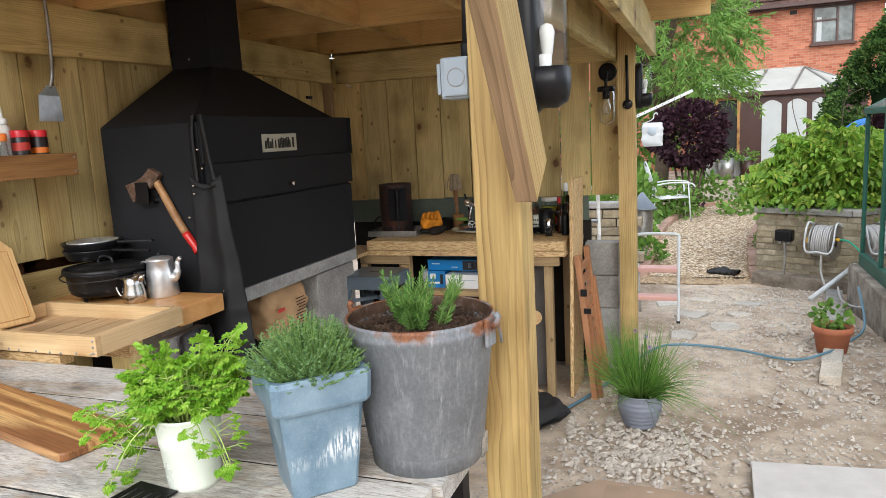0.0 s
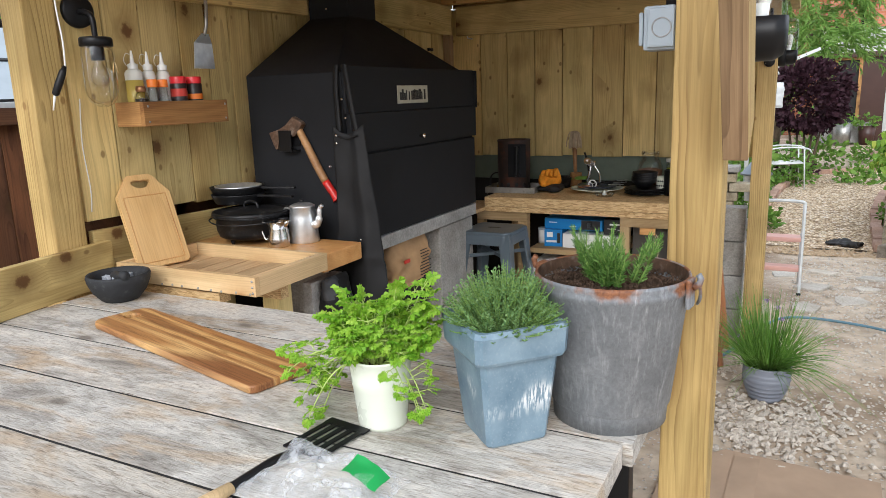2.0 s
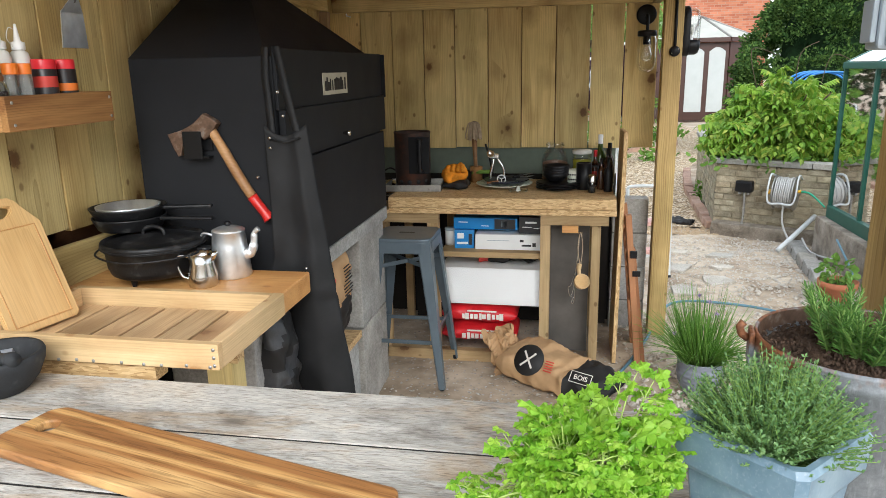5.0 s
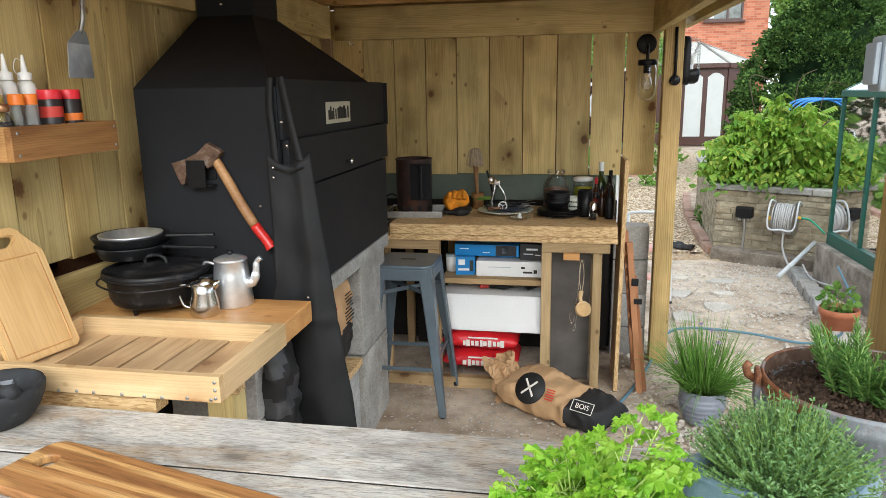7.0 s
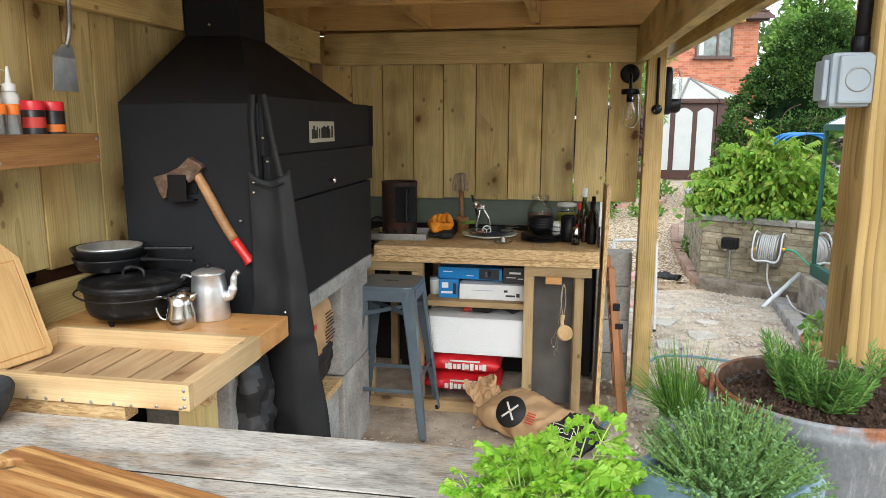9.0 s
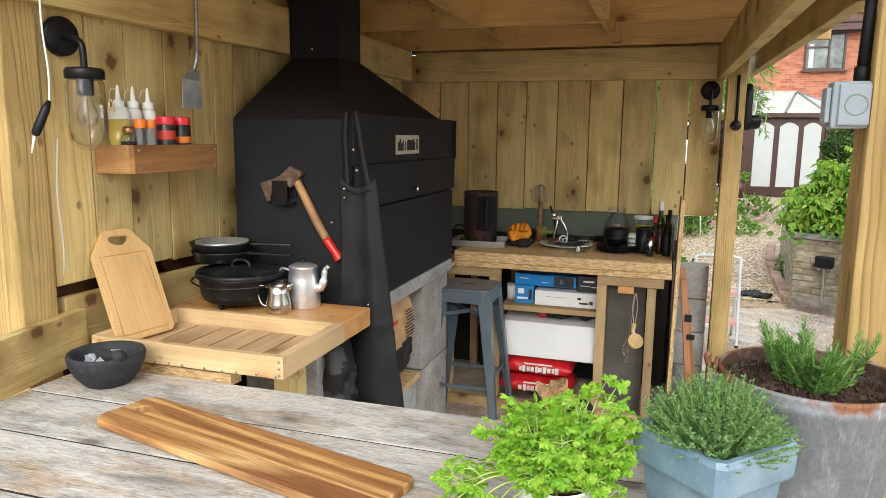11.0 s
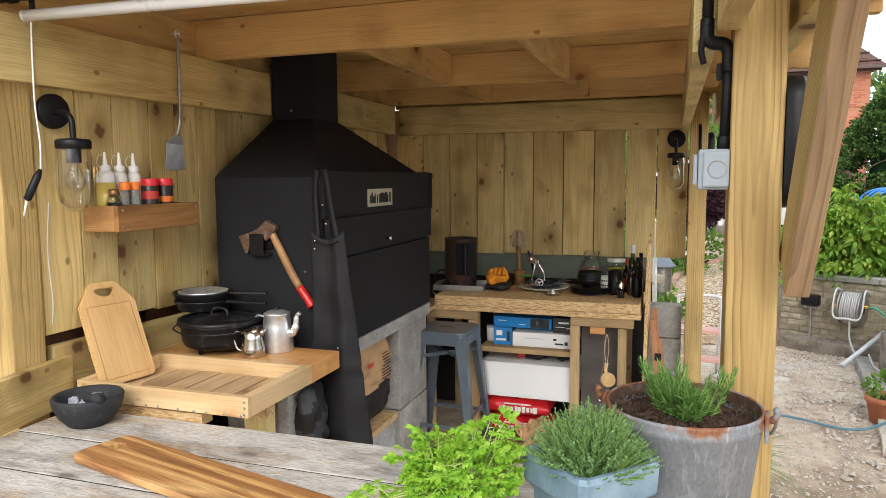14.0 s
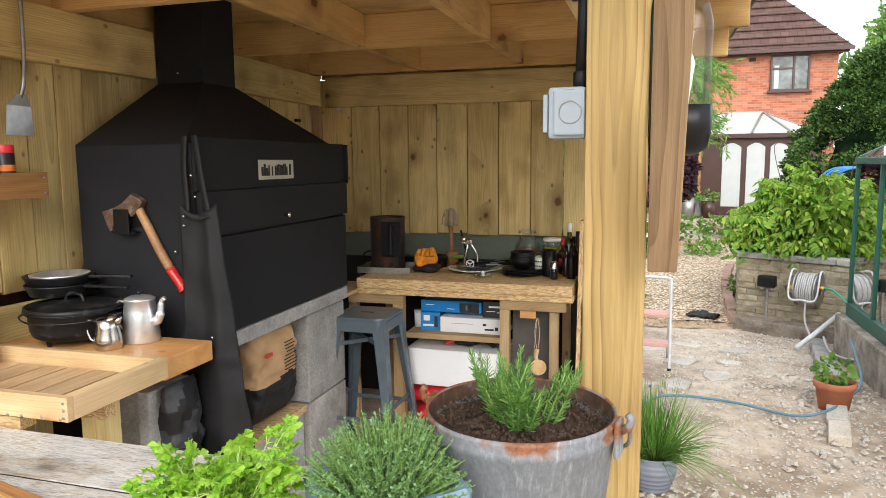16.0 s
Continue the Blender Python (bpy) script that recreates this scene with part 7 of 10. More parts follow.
        box("print_bar", (0.02, -0.155, 0.085), (0.16, 0.004, 0.008), PALEPRINT, s, 0)


build_stool()
build_chair()
build_sacks()
rubbish = thing("rubbish_sack", (0.535, -2.235, 0.0), "dirty dark grey plastic sack standing under the shelf", "sack")
bag_mesh = sack_mesh("sack", 0.80, 0.16, 0.10, 41, n=50, k=36, crumple=2.0)
bag_mesh.materials.append(plain_mat("dirty_plastic", (0.05, 0.05, 0.053), 0.45, 0, 0.5, 16, 0.3, dirt=(0.03, 0.03, 0.035), dirt_at=0.5))
bag_mesh.materials.append(BLACKPRINT)
for p in bag_mesh.polygons:
    q = math.sin(p.center.x * 34 + 3 * noise.noise(p.center * 8))
    p.material_index = 1 if q > 0.0 else 0
link("sack", bag_mesh, None, rubbish, m=Matrix.Translation((0, 0, 0.405)) @ Matrix.Rotation(radians(90), 4, "Y") @ Matrix.Translation((0, 0, -0.05)))


# ---- goods under and on the worktop ----
def carton(loc, size, mat, label, marks, rz=0.0):
    c = thing("carton", loc, label, "box", rz=rz)
    box("box", (0, 0, size[2] / 2), size, mat, c, 0.002)
    for (u, v, w, h, mt) in marks:
        box("print_bar", (u, -size[1] / 2 - 0.0008, v), (w, 0.001, h), mt, c, 0)
    return c


def build_goods():
    z = 0.5885
    carton((0.845, -0.46, z), (0.105, 0.14, 0.10), BLUEBOX, "small bright blue carton on the shelf", [(-0.02, 0.07, 0.035, 0.03, WHITECARD), (0.032, 0.05, 0.018, 0.06, BLACKCARD), (-0.01, 0.03, 0.06, 0.012, WHITECARD)], 6)
    carton((1.085, -0.44, z), (0.345, 0.2, 0.082), WHITECARD, "long white carton on the shelf", [(0.10, 0.025, 0.05, 0.01, BLACKCARD), (0.14, 0.03, 0.018, 0.02, BLACKCARD), (0.075, 0.05, 0.02, 0.012, BLACKCARD), (-0.05, 0.05, 0.12, 0.003, GREYPLASTIC)], 0)
    carton((0.965, -0.43, z + 0.1005), (0.345, 0.15, 0.062), BLUEBOX, "long blue tool carton lying on other boxes", [(-0.12, 0.038, 0.05, 0.005, WHITECARD), (0.105, 0.031, 0.11, 0.055, BLACKCARD), (0.10, 0.031, 0.03, 0.03, GREYPLASTIC), (0.0, 0.02, 0.04, 0.004, WHITECARD)], -2)
    carton((1.205, -0.43, z + 0.0825), (0.125, 0.15, 0.088), BLACKCARD, "black carton lying on the white one", [(0.0, 0.06, 0.06, 0.010, WHITECARD), (-0.02, 0.035, 0.05, 0.004, WHITECARD), (0.03, 0.03, 0.03, 0.004, WHITECARD)], 0)
    t = thing("tin", (0.765, -0.44, z), "small white tin on the shelf", "tin")
    lathe("tin", [(0, 0), (0.032, 0), (0.033, 0.08), (0, 0.081)], WHITECARD, t, n=24)
    lathe("lid", [(0.034, 0.081), (0.034, 0.092), (0, 0.093)], GREYPLASTIC, t, n=24)
    p = thing("foam_block", (1.0, -0.40, 0.285), "large white foam block wrapped in clear film", "block", rz=-1)
    box("foam", (0, 0, 0.105), (0.55, 0.34, 0.205), plain_mat("white_foam", (0.88, 0.88, 0.88), 0.6, 0, 0.02, 20, 0.05), p, 0.006)
    v, f = [], []
    n, k = 30, 12
    for j in range(k + 1):
        for i in range(n + 1):
            x, zz = (i / n - 0.5) * 0.58, j / k * 0.215
            y = -0.173 - 0.004 * abs(noise.noise(Vector((x * 14, zz * 10, 4)))) - 0.03 * max(0.0, x - 0.22) * abs(noise.noise(Vector((x * 40, zz * 30, 1))))
            v.append((x, y, zz))
    for j in range(k):
        for i in range(n):
            q = j * (n + 1) + i
            f.append((q, q + 1, q + n + 2, q + n + 1))
    link("film", mesh_of("film", v, f), FILM, p, "crinkled clear film")
    g = thing("work_gloves", (1.10, -0.44, 0.492), "black work gloves lying on the foam block", "gloves")
    r = random.Random(8)
    for i in range(5):
        a = -0.6 + 0.25 * i
        sweep("finger", curve_pts([(-0.03, 0.01 * i, 0.02), (0.03 + 0.02 * math.cos(a), 0.03 * math.sin(a), 0.035), (0.10 + 0.01 * i, 0.08 * math.sin(a), 0.02)], 5), 0.012, BLACKPRINT, g, n=10)
    link("palm", sack_mesh("palm", 0.13, 0.09, 0.045, 5, n=14, k=14), BLACKPRINT, g, m=pose(-0.07, 0, 0))
    link("cuff", sack_mesh("cuff", 0.06, 0.08, 0.04, 15, n=10, k=14), REDPRINT, g, "red cuff", m=pose(-0.15, 0, 0))
    # cup and wire things hanging from the block
    k = thing("wooden_cup", (1.462, -0.668, 0.455), "carved wooden cup hanging on a cord", "cup")
    lathe("cup", [(0, 0.0), (0.022, 0.002), (0.036, 0.02), (0.040, 0.048), (0.037, 0.049), (0.032, 0.022), (0, 0.008)], PALEWOOD, k, m=pose(0.0, 0, 0, 60, 0, 20), n=28)
    sweep("handle", curve_pts([(0.0, -0.012, 0.05), (-0.004, -0.005, 0.075), (0.0, 0.0, 0.105)], 5), [0.010] * 6 + [0.012] * 5, PALEWOOD, k, n=10)
    sweep("cord", curve_pts([(0.0, 0.0, 0.10), (-0.012, 0.0, 0.19), (0.0, 0.003, 0.265), (0.012, 0, 0.19), (0.004, 0, 0.1)], 5), 0.002, STRING, k, n=6)
    w = thing("skewers", (1.425, -0.662, 0.36), "thin steel hooks hanging beside the cup", "hooks")
    for i in range(3):
        dx = 0.018 * i
        sweep("hook", curve_pts([(0.01 - dx * 0.5, 0, 0.02), (0.0 - dx * 0.5, 0, -0.01 + 0.04 * i), (0.014 - dx * 0.5, 0, 0.005 + 0.04 * i), (0.02, 0, 0.18), (0.035, 0.006, 0.36)], 5), 0.0016, CHROME, w, n=6)
    lathe("ring", [(0.012, 0), (0.014, 0.004), (0.012, 0.008)], CHROME, w, m=pose(0.036, 0, 0.35, 90, 0, 0), n=18)

    # on top
    t = thing("baking_tray", (0.555, -0.36, WZ), "shallow steel baking tray on the worktop", "tray", rz=4)
    box("tray_floor", (0, 0, 0.003), (0.30, 0.24, 0.004), DULLSTEEL, t, 0.001)
    for c2, s2 in (((0, -0.122, 0.018), (0.31, 0.006, 0.034)), ((0, 0.122, 0.018), (0.31, 0.006, 0.034)), ((-0.152, 0, 0.018), (0.006, 0.238, 0.034)), ((0.152, 0, 0.018), (0.006, 0.238, 0.034))):
        box("rim", c2, s2, DULLSTEEL, t, 0.002)
    c = thing("chimney_starter", (0.540, -0.345, WZ + 0.0055), "scorched steel charcoal chimney starter", "charcoal starter")
    lathe("drum", [(0.078, 0.0), (0.080, 0.004), (0.080, 0.07), (0.0825, 0.073), (0.0825, 0.245), (0.085, 0.252), (0.083, 0.256), (0.078, 0.25), (0.078, 0.08), (0, 0.078)], RUSTDARK, c, n=40)
    for i in range(12):
        a = 2 * math.pi * i / 12
        lathe("air_hole", [(0, 0.002), (0.010, 0.0018), (0.0105, 0)], BLACKPRINT, c, m=pose(0.0798 * math.cos(a), 0.0798 * math.sin(a), 0.032, 0, 90, math.degrees(a)), n=12)
    hd = box("handle", (0.055, -0.108, 0.155), (0.018, 0.02, 0.15), BLACKPLASTIC, c, 0.006, "black plastic handle")
    box("heat_shield", (0.048, -0.083, 0.155), (0.095, 0.006, 0.165), STEEL_BLACK, c, 0.003)
    for zz in (0.085, 0.225):
        box("bracket", (0.055, -0.095, zz), (0.03, 0.03, 0.010), STEEL_BLACK, c, 0.002)
    for o in c.children_recursive:
        o.matrix_basis = Matrix.Diagonal((1.2, 1.2, 1.2, 1)) @ o.matrix_basis
    k = thing("kettle", (0.385, -0.25, 0.826), "small steel kettle beside the baking tray", "kettle")
    lathe("body", [(0, 0), (0.055, 0.0), (0.062, 0.02), (0.055, 0.06), (0.03, 0.085), (0, 0.09)], CHROME, k, n=28)
    sweep("handle", curve_pts([(-0.045, 0, 0.07), (-0.04, 0, 0.13), (0, 0, 0.155), (0.04, 0, 0.13), (0.045, 0, 0.07)], 6), 0.005, BLACKPLASTIC, k)
    s = thing("saucepan", (0.765, -0.14, WZ), "dark saucepan with a green-wrapped handle", "pan")
    lathe("pan", [(0, 0), (0.065, 0.0), (0.078, 0.06), (0.082, 0.062), (0.080, 0.066), (0.074, 0.06), (0.062, 0.008), (0, 0.006)], CASTIRON, s, n=30)
    sweep("handle", [(0.075, 0.0, 0.055), (0.13, -0.01, 0.062), (0.19, -0.02, 0.066)], 0.011, LOWGREEN, s, "green handle", n=12)
    g = thing("suede_gloves", (0.785, -0.365, WZ), "orange suede gauntlets on black gloves", "gloves")
    link("lower_glove", sack_mesh("lower_glove", 0.15, 0.12, 0.05, 2, n=16, k=18), BLACKPRINT, g, "black glove")
    me = sack_mesh("glove", 0.13, 0.105, 0.10, 44, n=22, k=22)
    for v2 in me.vertices:
        v2.co += Vector(noise.noise_vector(v2.co * 30)) * 0.016
    link("glove", me, GLOVE, g, "crumpled orange suede", m=pose(0.005, 0, 0.035, 0, -14, 20))
    for i in range(4):
        sweep("finger", curve_pts([(-0.02 + 0.022 * i, -0.02, 0.10), (-0.03 + 0.025 * i, -0.045, 0.125 + 0.006 * (i % 2)), (-0.035 + 0.028 * i, -0.068, 0.10)], 5), 0.013, GLOVE, g, n=10)
    b = thing("basting_mop", (0.865, -0.12, WZ), "string basting mop standing in a holder", "brush")
    lathe("jar", [(0, 0), (0.035, 0), (0.036, 0.09), (0.033, 0.09), (0.032, 0.005)], SHELFWOOD, b, n=24)
    sweep("handle", [(0, 0, 0.02), (-0.006, 0, 0.14), (-0.010, 0, 0.25)], [0.010, 0.012, 0.016], AXEWOOD, b, n=12)
    r = random.Random(12)
    for i in range(26):
        a = 2 * math.pi * i / 26
        q = 0.012 + 0.02 * r.random()
        sweep("strand", curve_pts([(-0.010, 0, 0.345), (-0.010 + q * math.cos(a), q * math.sin(a), 0.335), (-0.010 + 1.5 * q * math.cos(a), 1.5 * q * math.sin(a), 0.285), (-0.010 + 1.6 * q * math.cos(a), 1.6 * q * math.sin(a), 0.24 + 0.012 * r.random())], 4), 0.0035, STRING, b, n=5)
    u = thing("hand_whisk", (0.965, -0.17, WZ), "chrome hand tools leaning in a heap", "utensils")
    sweep("tool", curve_pts([(0.0, 0, 0.06), (-0.02, 0.03, 0.14), (-0.045, 0.04, 0.22)], 5), 0.006, BLACKPLASTIC, u)
    sweep("tool", curve_pts([(-0.02, 0, 0.02), (0.0, 0, 0.10), (0.01, 0.01, 0.17)], 5), 0.009, CHROME, u)
    sweep("tool", curve_pts([(0.07, -0.03, 0.03), (0.06, 0.0, 0.09), (0.03, 0.0, 0.14), (0.01, 0, 0.17)], 5), 0.006, CHROME, u)
    lathe("bowl", [(0, 0.0), (0.018, 0.004), (0.024, 0.012), (0.020, 0.013), (0, 0.004)], CHROME, u, m=pose(-0.012, -0.01, 0.165, 60, 0, 20), n=20)
    box("clamp", (0.012, 0, 0.155), (0.05, 0.03, 0.03), CHROME, u, 0.008)
    p = thing("plate", (1.045, -0.30, WZ), "white plate under a navy one", "plate")
    lathe("plate", [(0, 0.004), (0.07, 0.004), (0.075, 0.008), (0.154, 0.024), (0.155, 0.027), (0.151, 0.027), (0.085, 0.013), (0, 0.010)], CREAM, p, n=44)
    q = thing("plate", (1.055, -0.29, WZ + 0.022), "navy enamel plate with cutlery on it", "plate")
    lathe("plate", [(0, 0.004), (0.08, 0.004), (0.125, 0.020), (0.126, 0.023), (0.08, 0.010), (0, 0.008)], plain_mat("navy_enamel", (0.012, 0.014, 0.035), 0.3, 0, 0.1, 10, 0.02), q, n=40)
    w = thing("pastry_wheel", (1.035, -0.36, WZ + 0.030), "white pastry wheel with brown handle", "pastry wheel")
    sweep("wheel", [(0.022 * math.cos(2 * math.pi * i / 24), 0, 0.024 + 0.022 * math.sin(2 * math.pi * i / 24)) for i in range(24)], 0.0035, WHITEPLASTIC, w, closed=True)
    for i in range(3):
        a = 2 * math.pi * i / 3 + 0.5
        sweep("spoke", [(0, 0, 0.024), (0.02 * math.cos(a), 0, 0.024 + 0.02 * math.sin(a))], 0.0025, WHITEPLASTIC, w)
    sweep("handle", [(-0.015, -0.006, 0.012), (-0.08, -0.012, 0.006)], 0.007, REDCEDAR, w, n=10)
    for i in range(3):
        kf = thing("knife", (1.09 + 0.02 * i, -0.30 + 0.03 * i, WZ + 0.045 + 0.006 * i), "dark kitchen knife lying on the plates", "knife", "knives", rz=10 + 24 * i)
        sweep("handle", [(-0.07, 0, 0), (0.02, 0, 0)], 0.006, BLACKPLASTIC, kf, n=8)
        box("blade", (0.065, 0, 0), (0.09, 0.014, 0.0018), DULLSTEEL, kf, 0.0005)
    j = thing("juicer", (1.135, -0.475, WZ), "pressed glass lemon squeezer", "juicer")
    lathe("dish", [(0, 0.0), (0.04, 0.0), (0.055, 0.016), (0.053, 0.018), (0.038, 0.006), (0.022, 0.006), (0.014, 0.03), (0, 0.044)], GLASS, j, n=28)
    lathe("reamer_core", [(0.014, 0.008), (0.009, 0.028), (0, 0.040)], FROST, j, n=10)
    pl = thing("plate_stack", (1.335, -0.345, WZ), "stack of matt black plates", "plate")
    for i in range(4):
        lathe("plate", [(0, 0.002), (0.07, 0.002), (0.115, 0.012), (0.116, 0.015), (0.07, 0.006), (0, 0.005)], BLACKPLASTIC, pl, m=pose(0.004 * (i % 2), -0.003 * i, 0.009 * i), n=40)
    bo = thing("bowl_stack", (1.325, -0.34, WZ + 0.040), "stack of matt black bowls", "bowl")
    for i in range(4):
        lathe("bowl", [(0, 0.0), (0.035, 0.0), (0.066, 0.034), (0.070, 0.050), (0.068, 0.050), (0.060, 0.034), (0, 0.006)], BLACKPLASTIC, bo, m=pose(0.002 * i, 0, 0.0135 * i), n=36)
    ja = thing("glass_jar", (1.315, -0.115, WZ), "large clear glass jar with brown shells inside", "jar")
    lathe("jar", [(0, 0.0), (0.070, 0.0), (0.074, 0.01), (0.074, 0.13), (0.060, 0.17), (0.046, 0.185), (0.046, 0.20), (0.050, 0.205), (0.050, 0.222), (0.046, 0.226)], GLASS, ja, n=36)
    lathe("contents", [(0, 0.005), (0.068, 0.005), (0.070, 0.115), (0.04, 0.125), (0, 0.13)], plain_mat("brown_shells", (0.16, 0.08, 0.05), 0.7, 0, 0.5, 60, 0.8), ja, n=28)
    circle_ring("lip", 0.0505, 0.213, 0.003, GLASS, ja)
    pm = thing("patterned_mug", (1.425, -0.30, WZ), "white mug with black diamond pattern", "mug")
    lathe("mug", [(0, 0.0), (0.034, 0.0), (0.041, 0.08), (0.042, 0.10), (0.039, 0.10), (0.036, 0.02), (0, 0.006)], CREAM, pm, n=30)
    for row in range(3):
        for i in range(9):
            a = radians(-150 + 16 * i + (8 if row % 2 else 0))
            rr = 0.0372 + 0.003 * row
            box("diamond", (0, 0, 0), (0.008, 0.008, 0.001), BLACKPRINT, pm, 0, m=Matrix.Translation((rr * math.cos(a), rr * math.sin(a), 0.025 + 0.026 * row)) @ Matrix.Rotation(a, 4, "Z") @ Matrix.Rotation(radians(90), 4, "Y") @ Matrix.Rotation(radians(45), 4, "Z"))
    oj = thing("pickle_jar", (1.465, -0.14, WZ), "clip jar of yellow-green oil", "jar")
    lathe("contents", [(0, 0.004), (0.050, 0.004), (0.051, 0.135), (0, 0.135)], plain_mat("green_oil", (0.30, 0.30, 0.03), 0.2, 0, 0.2, 30, 0), oj, n=28)
    lathe("jar", [(0, 0.0), (0.053, 0.0), (0.054, 0.15), (0.048, 0.17)], GLASS, oj, n=28)
    lathe("lid", [(0.052, 0.168), (0.055, 0.174), (0.054, 0.186), (0, 0.19)], FROST, oj, n=28)
    mk = thing("coffee_press", (1.475, -0.335, WZ), "matt black insulated mug", "mug")
    lathe("mug", [(0, 0.0), (0.038, 0.0), (0.041, 0.01), (0.041, 0.14), (0.036, 0.142), (0.035, 0.05), (0, 0.045)], BLACKPLASTIC, mk, n=30)
    sweep("handle", curve_pts([(0.038, 0, 0.12), (0.068, 0, 0.12), (0.070, 0, 0.06), (0.04, 0, 0.04)], 6), 0.006, BLACKPLASTIC, mk)
    pg = thing("pepper_mill", (1.515, -0.455, WZ), "clear acrylic pepper mill with steel top", "mill")
    lathe("body", [(0, 0.0), (0.021, 0.0), (0.022, 0.05), (0.018, 0.06)], GLASS, pg, n=20)
    lathe("pepper", [(0, 0.003), (0.017, 0.003), (0.017, 0.035), (0, 0.036)], BLACKPRINT, pg, n=16)
    lathe("top", [(0.021, 0.058), (0.021, 0.090), (0.012, 0.098), (0, 0.099)], CHROME, pg, n=20)
    wine = plain_mat("green_wine_glass", (0.05, 0.09, 0.015), 0.12, 0, 0.1, 8, 0, 0.7)
    br = plain_mat("brown_sauce_glass", (0.05, 0.018, 0.008), 0.15, 0, 0.2, 8, 0, 0.7)
    for i, (x, y, sc, mt, cm, lb) in enumerate(((1.563, -0.165, 0.92, wine, WHITEPLASTIC, "green wine bottle with pale foil top"), (1.60, -0.30, 0.72, br, BLACKPLASTIC, "dark brown sauce bottle"), (1.535, -0.235, 0.66, br, REDCAP, "brown sauce bottle with red label"), (1.612, -0.20, 0.78, br, BLACKPLASTIC, "dark brown sauce bottle"), (1.60, -0.40, 0.60, BLACKPLASTIC, BLACKPLASTIC, "squat black sauce bottle"), (1.565, -0.33, 0.55, br, BLACKPLASTIC, "dark brown sauce bottle"))):
        bt = thing("bottle", (x, y, WZ), lb, "bottle", "bottles by the end panel")
        lathe("glass", [(0, 0.0), (0.037 * sc, 0.0), (0.038 * sc, 0.01), (0.038 * sc, 0.17 * sc), (0.030 * sc, 0.195 * sc), (0.015 * sc, 0.215 * sc), (0.0135 * sc, 0.255 * sc)], mt, bt, n=24)
        lathe("top", [(0.0148 * sc, 0.245 * sc), (0.015 * sc, 0.298 * sc), (0, 0.30 * sc)], cm, bt, n=18)
        if i in (0, 2):
            lathe("label", [(0.0386 * sc, 0.06 * sc), (0.0386 * sc, 0.13 * sc)], PALEPRINT if i == 0 else REDPRINT, bt, n=24)
    hk = thing("wall_hook", (0.10, 0.02, 1.835), "small white hook by the corner stud", "hook")
    sweep("hook", [(0, 0.02, 0), (0, -0.05, 0.0), (0, -0.055, 0.012)], 0.004, WHITEPLASTIC, hk)
    hk = thing("wall_catch", (-0.042, -0.30, 1.76), "small black catch on the side wall", "catch")
    box("catch", (0.004, 0, 0), (0.014, 0.06, 0.018), BLACKPLASTIC, hk, 0.003)
    sweep("pin", [(0.011, -0.02, 0), (0.02, -0.02, 0)], 0.004, BLACKPLASTIC, hk)


build_goods()


# ---- the neighbour's fence, roof and hedge on the open side ----
def leaf_cloud(name, centre, radii, count, size, mat, parent=None, seed=0, label="", narrow=False, shell=0.55, droop=0.0, lumps=0.35):
    """Leaves through an uneven, gappy crown."""
    r = random.Random(seed)
    mats = []
    c = Vector(centre)
    tries = 0
    while len(mats) < count and tries < count * 6:
        tries += 1
        d = Vector((r.gauss(0, 1), r.gauss(0, 1), r.gauss(0, 1))).normalized()
        k = shell + (1 - shell) * r.random() ** 0.6
        bump = 1 + lumps * noise.noise(d * 2.3 + Vector((seed, seed * 2, 0))) + 0.6 * lumps * noise.noise(d * 5.5 + Vector((0, seed, 3)))
        p = c + Vector((d.x * radii[0], d.y * radii[1], d.z * radii[2])) * k * bump
        if noise.noise(p * (2.2 / max(radii))) < -0.28:
            continue
        way = d + Vector((r.uniform(-0.8, 0.8), r.uniform(-0.8, 0.8), r.uniform(-0.8, 0.8) - droop))
        mats.append(aim(p, way, size * r.uniform(0.65, 1.35), r.uniform(0, 6.28)))
    return scatter(name, NARROW_V if narrow else LEAF_V, NARROW_F if narrow else LEAF_F, mats, mat, parent, label)


def leafy_core(centre, radii, mat, parent, seed, label):
    """The dense, dark inside of a crown, lumpy all over."""
    vs, fs = [], []
    c, n, k = Vector(centre), 18, 28
    for j in range(n + 1):
        e = math.pi * (j / n - 0.5)
        for i in range(k):
            a = 2 * math.pi * i / k
            d = Vector((math.cos(a) * math.cos(e), math.sin(a) * math.cos(e), math.sin(e)))
            g = 1 + 0.3 * noise.noise(d * 2.6 + Vector((seed, 0, 0))) + 0.15 * noise.noise(d * 7)
            vs.append(c + Vector((d.x * radii[0], d.y * radii[1], d.z * radii[2])) * g)
    for j in range(n):
        for i in range(k):
            q = (i + 1) % k
            fs.append((j * k + i, j * k + q, (j + 1) * k + q, (j + 1) * k + i))
    return link("inner_growth", mesh_of("inner_growth", vs, fs, False), mat, parent, label)


